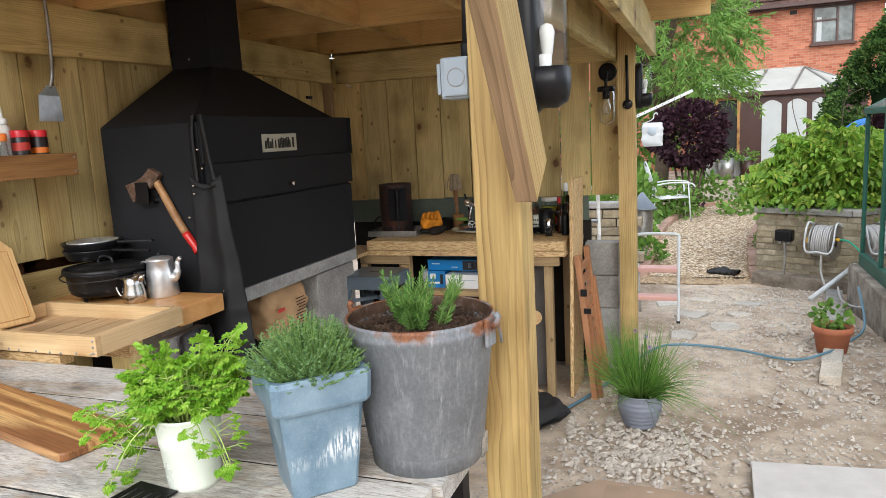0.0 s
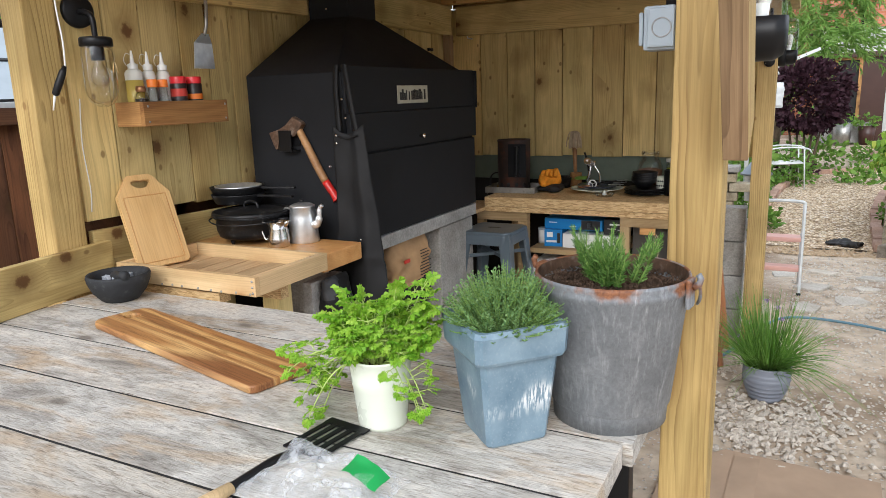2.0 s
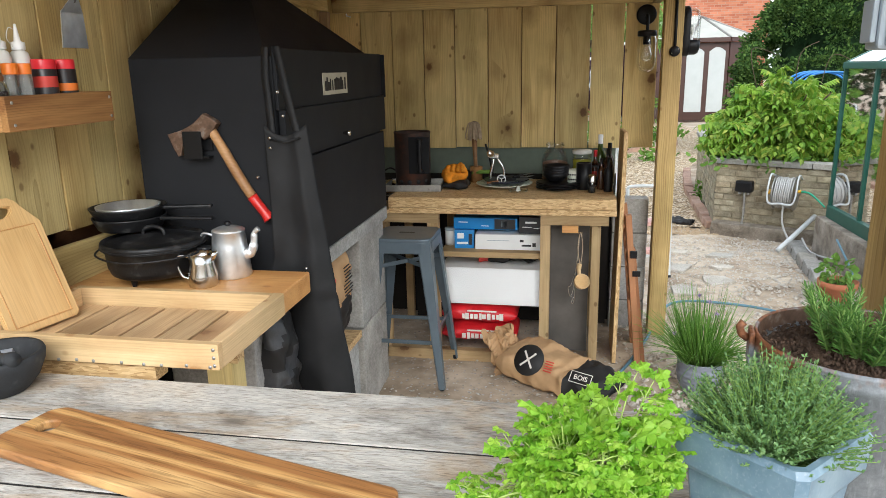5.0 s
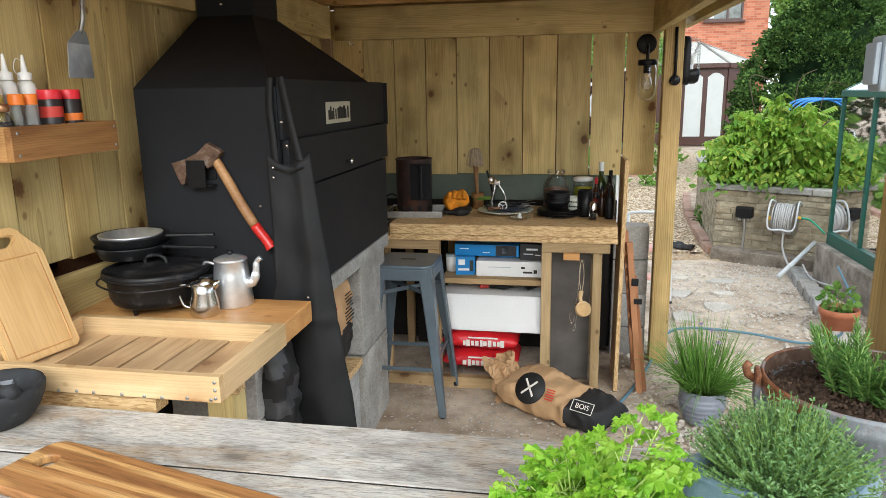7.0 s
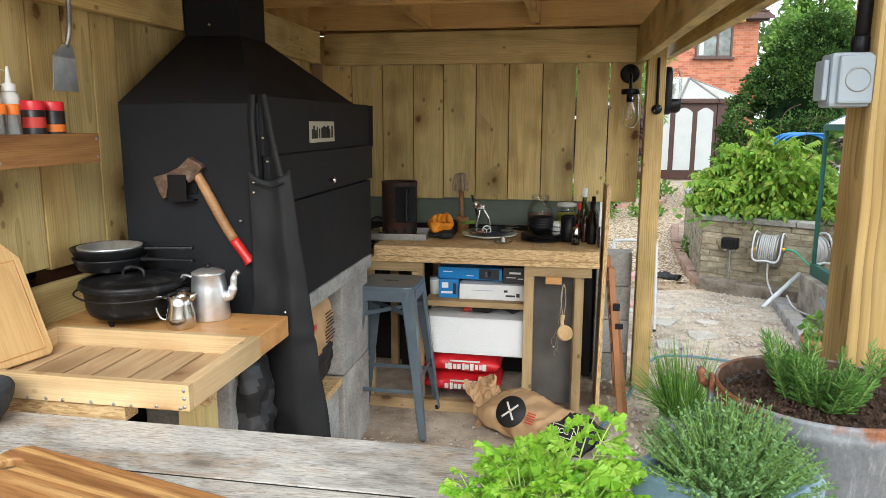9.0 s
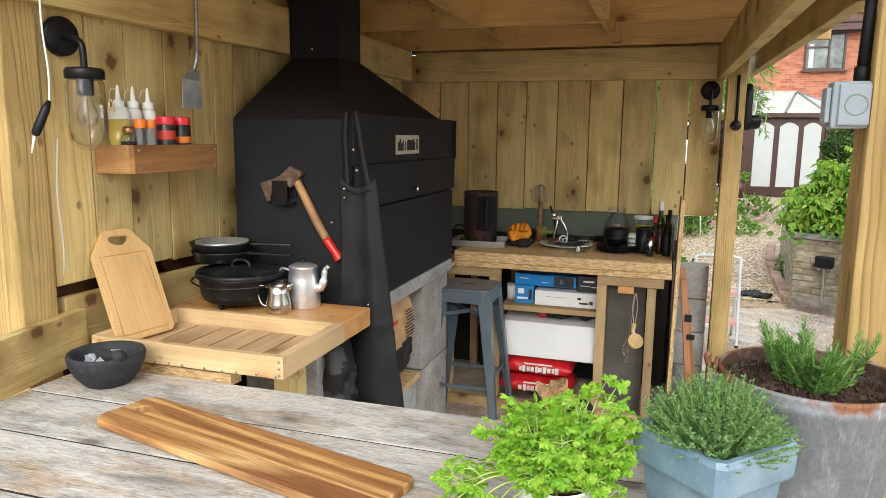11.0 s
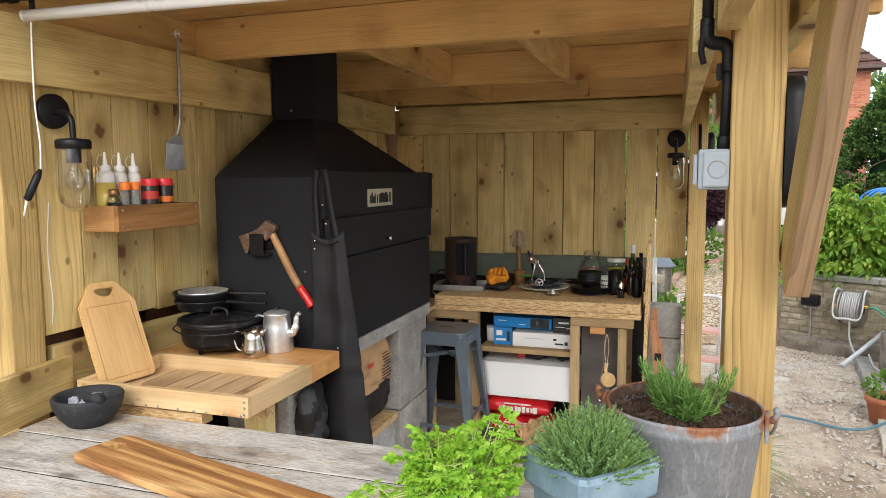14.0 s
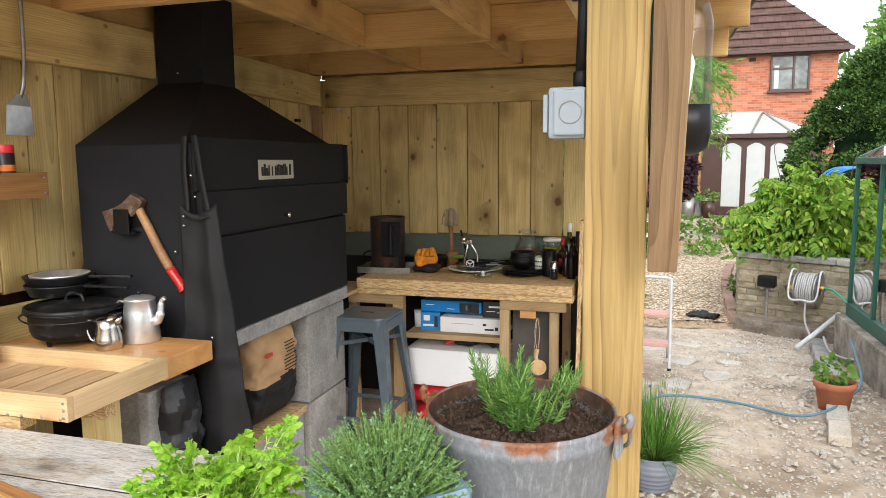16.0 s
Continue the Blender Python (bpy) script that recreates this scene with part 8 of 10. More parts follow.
def build_neighbour():
    f = thing("fence", (-1.45, 0, 0), "dark brown stained close-board fence", "fence", kind="structure")
    y = -5.4
    r = random.Random(31)
    while y < 1.4:
        w = 0.15
        board("board", (r.uniform(-0.004, 0.004), y + w / 2, 0.0), (0, y + w / 2, 1.44), w - 0.005, 0.018, FENCEWOOD, f, up=(1, 0, 0), bevel=0.002)
        y += w
    board("top_rail", (0.03, -5.4, 1.44), (0.03, 1.4, 1.44), 0.045, 0.085, FENCEWOOD, f, bevel=0.004)
    board("low_rail", (0.03, -5.4, 0.52), (0.03, 1.4, 0.52), 0.045, 0.10, FENCEWOOD, f, bevel=0.004)
    s = thing("shed_roof", (-2.1, -2.0, 1.5), "pale blue-grey shed roof behind the fence", "roof")
    m = pose(0, 0, 0.245, 0, 28, 0)
    box("upper_sheet", (-0.24, 0, 0.01), (0.46, 6.4, 0.03), SHEDROOF, s, 0.004, m=m)
    box("lower_sheet", (0.25, 0, 0.0), (0.48, 6.4, 0.03), SHEDROOF, s, 0.004, m=m)
    box("joint", (0.005, 0, 0.012), (0.03, 6.4, 0.024), BLACKPRINT, s, 0.002, "dark joint between the two roof sheets", m=m)
    box("gutter", (0.475, 0, -0.005), (0.05, 6.4, 0.035), WIREWHITE, s, 0.004)
    box("gutter_gap", (0.455, 0, 0.022), (0.04, 6.4, 0.012), BLACKPRINT, s, 0.0)
    box("shed_wall", (-0.2, 0, -0.72), (1.1, 6.0, 1.40), FENCEWOOD, s, 0.0)
    h = thing("hedge", (-4.2, -1.5, 0), "dark purple-green hedge beyond the shed", "hedge")
    leaf_cloud("leaves", (0, 0, 1.9), (0.9, 4.4, 1.7), 26000, 0.075, WINEHEDGE, h, 5, shell=0.6, lumps=0.2)
    leafy_core((-0.1, 0, 1.8), (0.6, 4.0, 1.45), WINEHEDGE, h, 4, "dense dark inner growth")
    tagged(leaf_cloud("shoots", (0.3, 0.4, 2.2), (0.8, 0.7, 0.7), 700, 0.045, LOWGREEN, h, 6), kind="stuff")
    sweep("stem", [(0, 0, -0.1), (0.1, 0, 1.0), (0, 0.2, 2.2)], [0.08, 0.06, 0.03], BARK, h)
    st = thing("string_lights", (-0.55, -2.95, 0.6), "black cable with clear round bulbs hanging down", "string lights")
    pts = curve_pts([(0.0, -0.12, 1.25), (0.0, -0.05, 0.93), (0.0, -0.03, 0.80), (0.0, 0.01, 0.43), (0.0, 0.06, 0.25), (0.0, 0.12, -0.6)], 8)
    sweep("cable", pts, 0.0045, BLACKPLASTIC, st)
    for p in (pts[16], pts[24], pts[34]):
        q = Vector(p)
        lathe("socket", [(0.009, 0.0), (0.010, 0.022), (0, 0.024)], BLACKPLASTIC, st, m=Matrix.Translation(q) @ Matrix.Rotation(radians(-115), 4, "X"), n=12)
        lathe("bulb", [(0.009, 0.022), (0.024, 0.036), (0.027, 0.05), (0.020, 0.068), (0, 0.076)], GLASS, st, "clear glass bulb", m=Matrix.Translation(q) @ Matrix.Rotation(radians(-115), 4, "X"), n=20)


build_neighbour()


# ---- garden ----
def strip_sheet(name, left, right, mat, lift, label, category):
    """A sheet between two edge lines, lying on the ground."""
    a, b = curve_pts([(x, y, 0) for x, y in left], 6), curve_pts([(x, y, 0) for x, y in right], 6)
    n, k = len(a), 12
    vs, fs = [], []
    for i in range(n):
        for j in range(k + 1):
            p = a[i].lerp(b[i], j / k)
            z = ground_z(p.x, p.y) + lift + 0.012 * noise.noise(Vector((p.x * 2, p.y * 2, 7)))
            vs.append((p.x, p.y, z if 0 < j < k else z - 0.03))
    for i in range(n - 1):
        for j in range(k):
            q = i * (k + 1) + j
            fs.append((q, q + 1, q + k + 2, q + k + 1))
    return tagged(link(name, mesh_of(name, vs, fs, True), mat), label, category, kind="structure")


PATH_L = [(1.74, 3.3), (1.76, 4.6), (1.74, 6.1), (1.92, 8.2), (2.4, 9.9), (3.4, 10.8), (3.6, 13.0), (3.2, 18.0)]
PATH_R = [(2.84, 3.3), (2.90, 4.6), (3.02, 6.1), (3.35, 8.0), (3.9, 9.2), (4.6, 10.4), (4.7, 13.0), (4.4, 18.0)]
strip_sheet("gravel_path", PATH_L, PATH_R, GRAVEL, 0.014, "winding path of loose tan gravel", "path")

STONE_V = [(-0.9, -0.6, -0.4), (0.8, -0.8, -0.4), (1.0, 0.6, -0.35), (-0.7, 0.9, -0.4), (-0.5, -0.4, 0.5), (0.6, -0.3, 0.62), (0.5, 0.5, 0.45), (-0.5, 0.5, 0.35)]
STONE_F = [(3, 2, 1, 0), (4, 5, 6, 7), (0, 1, 5, 4), (1, 2, 6, 5), (2, 3, 7, 6), (3, 0, 4, 7)]


def stones(name, count, area, size, mat, seed, label):
    r = random.Random(seed)
    mats = []
    for _ in range(count):
        x, y = area(r)
        s = r.uniform(*size)
        m = pose(x, y, ground_z(x, y) + s * 0.18, r.uniform(-25, 25), r.uniform(-25, 25), r.uniform(0, 360)) @ Matrix.Diagonal((s, s * r.uniform(0.6, 1.0), s * r.uniform(0.5, 0.9), 1))
        mats.append(m)
    return tagged(scatter(name, STONE_V, STONE_F, mats, mat), label, "stones", kind="stuff")


stones("rubble", 720, lambda r: (min(max(r.gauss(2.06, 0.19), 1.70), 2.60), min(max(r.gauss(-1.22, 0.18), -1.58), -0.80)), (0.006, 0.022), RUBBLE, 1, "heap of pale grey crushed stone")
stones("rubble", 2900, lambda r: (r.uniform(2.1, 3.4), r.uniform(-1.2, 2.9)), (0.003, 0.013), RUBBLE, 2, "small loose stones on the trodden earth")
stones("rubble", 420, lambda r: (r.gauss(3.0, 0.22), r.uniform(-0.6, 2.4)), (0.006, 0.024), RUBBLE, 3, "line of broken stone beside the greenhouse")
stones("rubble", 260, lambda r: (r.uniform(0.5, 2.0), r.uniform(-2.0, -0.5)), (0.003, 0.010), RUBBLE, 4, "grit on the earth floor of the shelter")
stones("rubble", 240, lambda r: (r.gauss(1.88, 0.10), r.uniform(-0.75, 0.3)), (0.005, 0.018), RUBBLE, 5, "broken stone round the foot of the post")
stones("gravel", 2600, lambda r: (r.uniform(1.72, 2.95), 3.0 + 3.4 * r.random() ** 1.5), (0.010, 0.024), stone_mat("tan_pebble", (0.36, 0.25, 0.15), (0.62, 0.50, 0.35), scale=14), 6, "loose tan pebbles on the path")
stones("gravel", 240, lambda r: (r.gauss(3.15, 0.35), r.gauss(2.45, 0.25)), (0.006, 0.020), RUBBLE, 7, "broken stone at the foot of the planter wall")


def build_flags():
    r = random.Random(14)
    for x, y, s in ((2.25, 1.5, 0.16), (2.48, 1.08, 0.14), (2.70, 2.05, 0.14), (2.35, 2.2, 0.15), (2.06, 1.95, 0.14), (2.62, 1.55, 0.1), (2.2, 0.75, 0.12)):
        n = r.choice((4, 5, 5))
        turns = [(i + r.uniform(-0.28, 0.28)) * 2 * math.pi / n for i in range(n)]
        out = [(s * r.uniform(0.7, 1.2) * math.cos(q), s * r.uniform(0.6, 1.0) * math.sin(q)) for q in turns]
        f = prism("flagstone", out, 0, 0.024, FLAG, None, m=pose(x, y, ground_z(x, y) - 0.010, r.uniform(-2, 2), r.uniform(-2, 2), r.uniform(0, 90)), bevel=0.006)
        tagged(f, "pale broken paving stone set in the earth", "paving stone", "stepping stones")
    c = prism("cardboard", [(1.72, -1.72), (1.92, -1.52), (2.46, -1.56), (2.44, -2.4), (1.70, -2.4)], 0.006, 0.012, CARDBOARD, None)
    tagged(c, "flattened damp brown cardboard on the ground", "cardboard")
    c = prism("cardboard", [(1.955, -1.57), (2.05, -1.56), (2.04, -2.2), (1.94, -2.2)], 0.0125, 0.016, CARDBOARD, None)
    tagged(c, "strip of brown cardboard lying on another sheet", "cardboard")
    p = prism("paving_slab", [(2.52, -1.26), (3.10, -1.20), (3.12, -1.85), (2.50, -1.9)], 0.004, 0.04, PALESLAB, None, bevel=0.004)
    tagged(p, "pale flat slab lying on the earth", "slab")
    for i in range(4):
        x, y = 3.02 + 0.05 * i, 0.02 + 0.28 * i
        k = box("kerb_stone", (0, 0, 0.0), (0.11, 0.24, 0.06), FLAG, None, 0.008, m=pose(x, y, ground_z(x, y) + 0.015, 2, -3, -12))
        tagged(k, "rough kerb stone sunk in the earth", "kerb stone", "kerb stones")
    for i in range(5):
        x, y = 3.22 + 0.045 * i, 1.15 + 0.30 * i
        k = box("kerb_stone", (0, 0, 0.0), (0.13, 0.27, 0.10), COPING, None, 0.012, m=pose(x, y, ground_z(x, y) + 0.02, 3, 2, -9))
        tagged(k, "rough kerb stone sunk in the earth", "kerb stone", "kerb stones")
    h = sweep("garden_hose", curve_pts([(1.40, -0.98, 0.01), (1.62, -0.86, 0.015), (1.84, -0.30, 0.012), (2.02, 0.30, 0.012), (2.20, 0.46, 0.010), (2.53, 0.41, 0.010), (2.84, 0.26, 0.010), (3.03, 0.30, 0.05), (3.19, 0.62, 0.02), (3.36, 0.95, 0.05), (3.42, 1.5, 0.2)], 8), 0.0085, HOSEBLUE)
    tagged(h, "thin blue-grey garden hose snaking over the earth", "hose")
    e = thing("brick_edging", (0, 0, 0), "edging of pink bricks along the gravel path", "edging", kind="structure")
    for line, lo, hi in ((PATH_L, 4, 40), (PATH_R, 3, 13)):
        pts = curve_pts([(x, y, 0) for x, y in line], 6)
        d = 0.0
        last = pts[0]
        acc = []
        for i in range(len(pts) - 1):
            seg = pts[i + 1] - pts[i]
            m = max(1, int(seg.length / 0.225))
            for q in range(m):
                acc.append((pts[i].lerp(pts[i + 1], (q + 0.5) / m), math.degrees(math.atan2(seg.y, seg.x)), seg.length / m))
        for p, ang, ln in acc[:44 if line is PATH_L else 16]:
            box("brick", (0, 0, 0), (ln - 0.008, 0.105, 0.075), EDGEBRICK, e, 0.006, m=pose(p.x + r.uniform(-0.008, 0.008), p.y, ground_z(p.x, p.y) + 0.035 + r.uniform(-0.006, 0.006), r.uniform(-3, 3), r.uniform(-3, 3), ang + r.uniform(-2, 2)))
    rag = link("black_rag", sack_mesh("black_rag", 0.30, 0.22, 0.05, 77, n=30, k=28, crumple=3.0), BLACKPRINT, None, m=pose(2.55, 3.5, ground_z(2.5, 3.5) + 0.01, 0, 0, -20))
    tagged(rag, "crumpled black gloves dropped on the gravel", "gloves")


build_flags()


def build_planter_wall():
    A, B = Vector((2.84, 3.22, -0.16)), Vector((4.30, 2.42, -0.16))
    C = Vector((3.15, 6.2, -0.16))
    w = thing("planter_wall", (0, 0, 0), "low raised bed wall of pale coursed stone", "wall", kind="structure")
    r = random.Random(40)
    for a, b in ((A, B), (A, C)):
        d = (b - a).normalized()
        nrm = Vector((-d.y, d.x, 0)) if b is B else Vector((d.y, -d.x, 0))
        ang = math.degrees(math.atan2(d.y, d.x))
        L = (b - a).length
        z, row = 0.0, 0
        while z < 0.72:
            h = 0.060
            s = 0.0 if row % 2 else -0.12
            while s < L:
                ln = r.uniform(0.17, 0.34)
                s0, s1 = max(s, 0.0), min(s + ln, L)
                if s1 - s0 > 0.03:
                    p = a + d * ((s0 + s1) / 2) + nrm * 0.06
                    box("stone", (0, 0, 0), (s1 - s0 - 0.008, 0.12 + r.uniform(-0.012, 0.008), h - 0.008), SANDSTONE, w, 0.006, m=pose(p.x, p.y, a.z + z + h / 2, 0, 0, ang))
                s += ln
            z += h
            row += 1
        core = (a + b) / 2 + nrm * 0.066
        box("mortar_core", (0, 0, 0), (L - 0.03, 0.112, 0.70), SANDSTONE, w, 0, m=pose(core.x, core.y, a.z + 0.35, 0, 0, ang))
        s = -0.03
        while s < L:
            ln = 0.45
            p = a + d * (s + ln / 2) + nrm * 0.07
            box("coping", (0, 0, 0), (min(ln, L - s) - 0.006, 0.19, 0.055), COPING, w, 0.008, m=pose(p.x, p.y, 0.588, 0, 0, ang))
            s += ln
    f = (A + B) / 2
    ang = math.degrees(math.atan2((B - A).y, (B - A).x))
    box("footing", (0, 0, 0), (1.6, 0.2, 0.18), DIRTYCONC, w, 0.01, m=pose(f.x - 0.03, f.y - 0.06, -0.10, 0, 0, ang))
    earth = prism("bed_soil", [(2.95, 3.3), (4.3, 2.6), (5.0, 6.0), (3.2, 6.1)], 0.40, 0.56, SOIL, None)
    tagged(earth, "dark soil filling the raised bed", "soil", kind="structure")
    # the shrub on it
    s = thing("shrub", (3.54, 3.62, 0.60), "bright green shrub of long drooping leaflets", "shrub")
    r = random.Random(50)
    tv, tf = [], []
    for i in range(5):
        y = 0.14 + i * 0.19
        for sgn in (-1, 1):
            b = len(tv)
            t = 0.40 * (1 - 0.2 * i / 4)
            tv += [(0, y, -0.02), (sgn * t * 0.42, y + 0.125, -0.02), (sgn * t * 0.8, y + 0.14, -0.20), (sgn * t * 1.02, y + 0.08, -0.44), (sgn * t * 0.85, y - 0.05, -0.24), (sgn * t * 0.5, y - 0.09, -0.07)]
            tf.append((b, b + 1, b + 2, b + 3, b + 4, b + 5))
    b = len(tv)
    tv += [(0, 1.0, -0.04), (0.11, 1.15, -0.10), (0, 1.36, -0.28), (-0.11, 1.15, -0.10)]
    tf.append((b, b + 1, b + 2, b + 3))
    mats = []
    for i in range(1350):
        a = r.uniform(0, 6.283)
        e = math.asin(r.random() ** 0.8)
        d = Vector((math.cos(a) * math.cos(e), math.sin(a) * math.cos(e), math.sin(e)))
        bump = 1 + 0.25 * noise.noise(d * 2.4) + 0.12 * noise.noise(d * 6)
        k = (0.55 + 0.45 * r.random() ** 0.5) * bump
        p = Vector((d.x * 0.64, d.y * 0.55, d.z * 0.80 - 0.06)) * k
        p.z = max(p.z, 0.15)
        if e < 0.2 and r.random() < 0.3:
            p += Vector((-0.08, -0.1, 0.0))
        way = Vector((d.x, d.y, 0.2 - 1.0 * r.random()))
        mats.append(aim(p, way, r.uniform(0.13, 0.20), r.uniform(-0.6, 0.6)))
    tagged(scatter("leaves", tv, tf, mats, SHRUB, s), kind="stuff")
    for i in range(9):
        a = i * 0.7
        sweep("stem", curve_pts([(0.1 * math.cos(a), 0.1 * math.sin(a), -0.05), (0.2 * math.cos(a), 0.2 * math.sin(a), 0.35), (0.42 * math.cos(a), 0.38 * math.sin(a), 0.62)], 4), [0.012] * 4 + [0.008] * 4 + [0.004], BARK, s, n=6)
    for p0, p1, p2 in (((-0.25, 0.1, 0.6), (-0.35, 0.1, 1.05), (-0.12, 0.05, 1.0)), ((0.1, 0.1, 0.6), (0.12, 0.1, 1.0), (0.28, 0.1, 1.12)), ((0.35, 0.2, 0.5), (0.45, 0.2, 0.98), (0.75, 0.2, 0.85))):
        sweep("tendril", curve_pts([p0, p1, p2], 8), 0.004, BARK, s, n=5)
    g = leaf_cloud("ground_cover", (3.45, 3.15, 0.60), (0.75, 0.25, 0.10), 420, 0.06, LOWGREEN, None, 8)
    tagged(g, "low green leaves along the raised bed edge", "plants", kind="stuff")
    hp = thing("hoop_pipes", (4.05, 4.3, 0.55), "bright blue plastic hoops over the raised bed", "hoops")
    for i in range(4):
        sweep("hoop", curve_pts([(-0.35, 0.2 * i, 0.0), (-0.2, 0.2 * i, 0.72), (0.15, 0.2 * i, 0.86), (0.5, 0.2 * i, 0.7), (0.7, 0.2 * i, 0.0)], 8), 0.012, BRIGHTBLUE, hp, n=8)


build_planter_wall()


def build_reel():
    rl = thing("hose_reel", (3.385, 2.79, 0.34), "grey wall hose reel wound with pale hose", "hose reel", rz=-29)
    for s in (-1, 1):
        lathe("side_disc", [(0.05, -0.008), (0.15, -0.008), (0.155, 0), (0.15, 0.008), (0.05, 0.008)], DULLSTEEL, rl, m=pose(s * 0.10, 0, 0, 0, 90, 0), n=32)
    for row in range(2):
        for i in range(9):
            x = -0.085 + 0.021 * i + 0.006 * row
            rr = 0.112 + 0.018 * row + 0.004 * math.sin(i * 2.1)
            sweep("hose_coil", [(x + 0.004 * math.sin(a * 3), rr * math.cos(a), rr * math.sin(a)) for a in [2 * math.pi * q / 28 for q in range(28)]], 0.010, HOSEGREY, rl, closed=True, n=8)
    lathe("drum", [(0.09, -0.1), (0.09, 0.1)], HOSEGREY, rl, m=pose(0, 0, 0, 0, 90, 0), n=24)
    sweep("frame", curve_pts([(-0.13, 0.10, 0.12), (-0.14, -0.08, 0.16), (-0.13, -0.16, -0.06), (0.0, -0.165, -0.075), (0.13, -0.16, -0.06), (0.14, -0.08, 0.16), (0.13, 0.10, 0.12)], 6), 0.010, WIREWHITE, rl)
    box("wall_plate", (0, 0.15, 0), (0.22, 0.02, 0.2), DULLSTEEL, rl, 0.003)
    for s in (-1, 1):
        box("arm", (s * 0.12, 0.08, 0.0), (0.012, 0.15, 0.05), DULLSTEEL, rl, 0.003)
    sweep("inlet", [(-0.11, -0.02, 0), (-0.18, -0.02, 0.0)], 0.022, YELLOW, rl, "yellow hose coupling", n=12)
    sweep("outlet", [(0.12, -0.06, 0.03), (0.17, -0.06, 0.03)], 0.014, YELLOW, rl, "yellow hose coupling", n=12)
    sweep("green_hose", curve_pts([(0.17, -0.06, 0.03), (0.27, -0.08, 0.02), (0.42, -0.1, -0.08)], 6), 0.009, HOSEGREEN, rl)
    sweep("loose_hose", curve_pts([(0.03, -0.14, -0.08), (0.05, -0.18, -0.25), (0.20, -0.32, -0.40), (0.40, -0.5, -0.44)], 6), 0.010, HOSEGREY, rl)
    for o in rl.children_recursive:
        o.matrix_basis = Matrix.Diagonal((0.86, 1, 1.04, 1)) @ o.matrix_basis
    b = thing("tap_timer", (3.075, 3.02, 0.36), "black outdoor socket box with grey conduit", "socket box", rz=-29)
    box("box", (0, 0, 0.0), (0.16, 0.09, 0.11), BLACKPLASTIC, b, 0.02)
    for s in (-1, 1):
        lathe("cable_gland", [(0.016, 0), (0.018, 0.03), (0, 0.03)], DULLSTEEL, b, m=pose(s * 0.04, 0, -0.08), n=12)
    sweep("conduit", curve_pts([(0.0, 0, -0.06), (0.012, -0.01, -0.25), (0.0, -0.03, -0.46)], 6), 0.012, DULLSTEEL, b)
    p = sweep("drain_pipe", [(3.19, 2.16, -0.06), (3.36, 2.34, 0.03), (3.60, 2.60, 0.16)], 0.021, WIREWHITE, None, n=14)
    tagged(p, "short white plastic pipe lying against the wall", "pipe")
    c = sweep("cable", curve_pts([(3.42, 2.3, 0.02), (3.40, 2.0, -0.02), (3.44, 1.7, 0.0), (3.5, 1.5, 0.05)], 6), 0.008, HOSEGREY)
    tagged(c, "grey cable trailing by the greenhouse base", "cable")


build_reel()


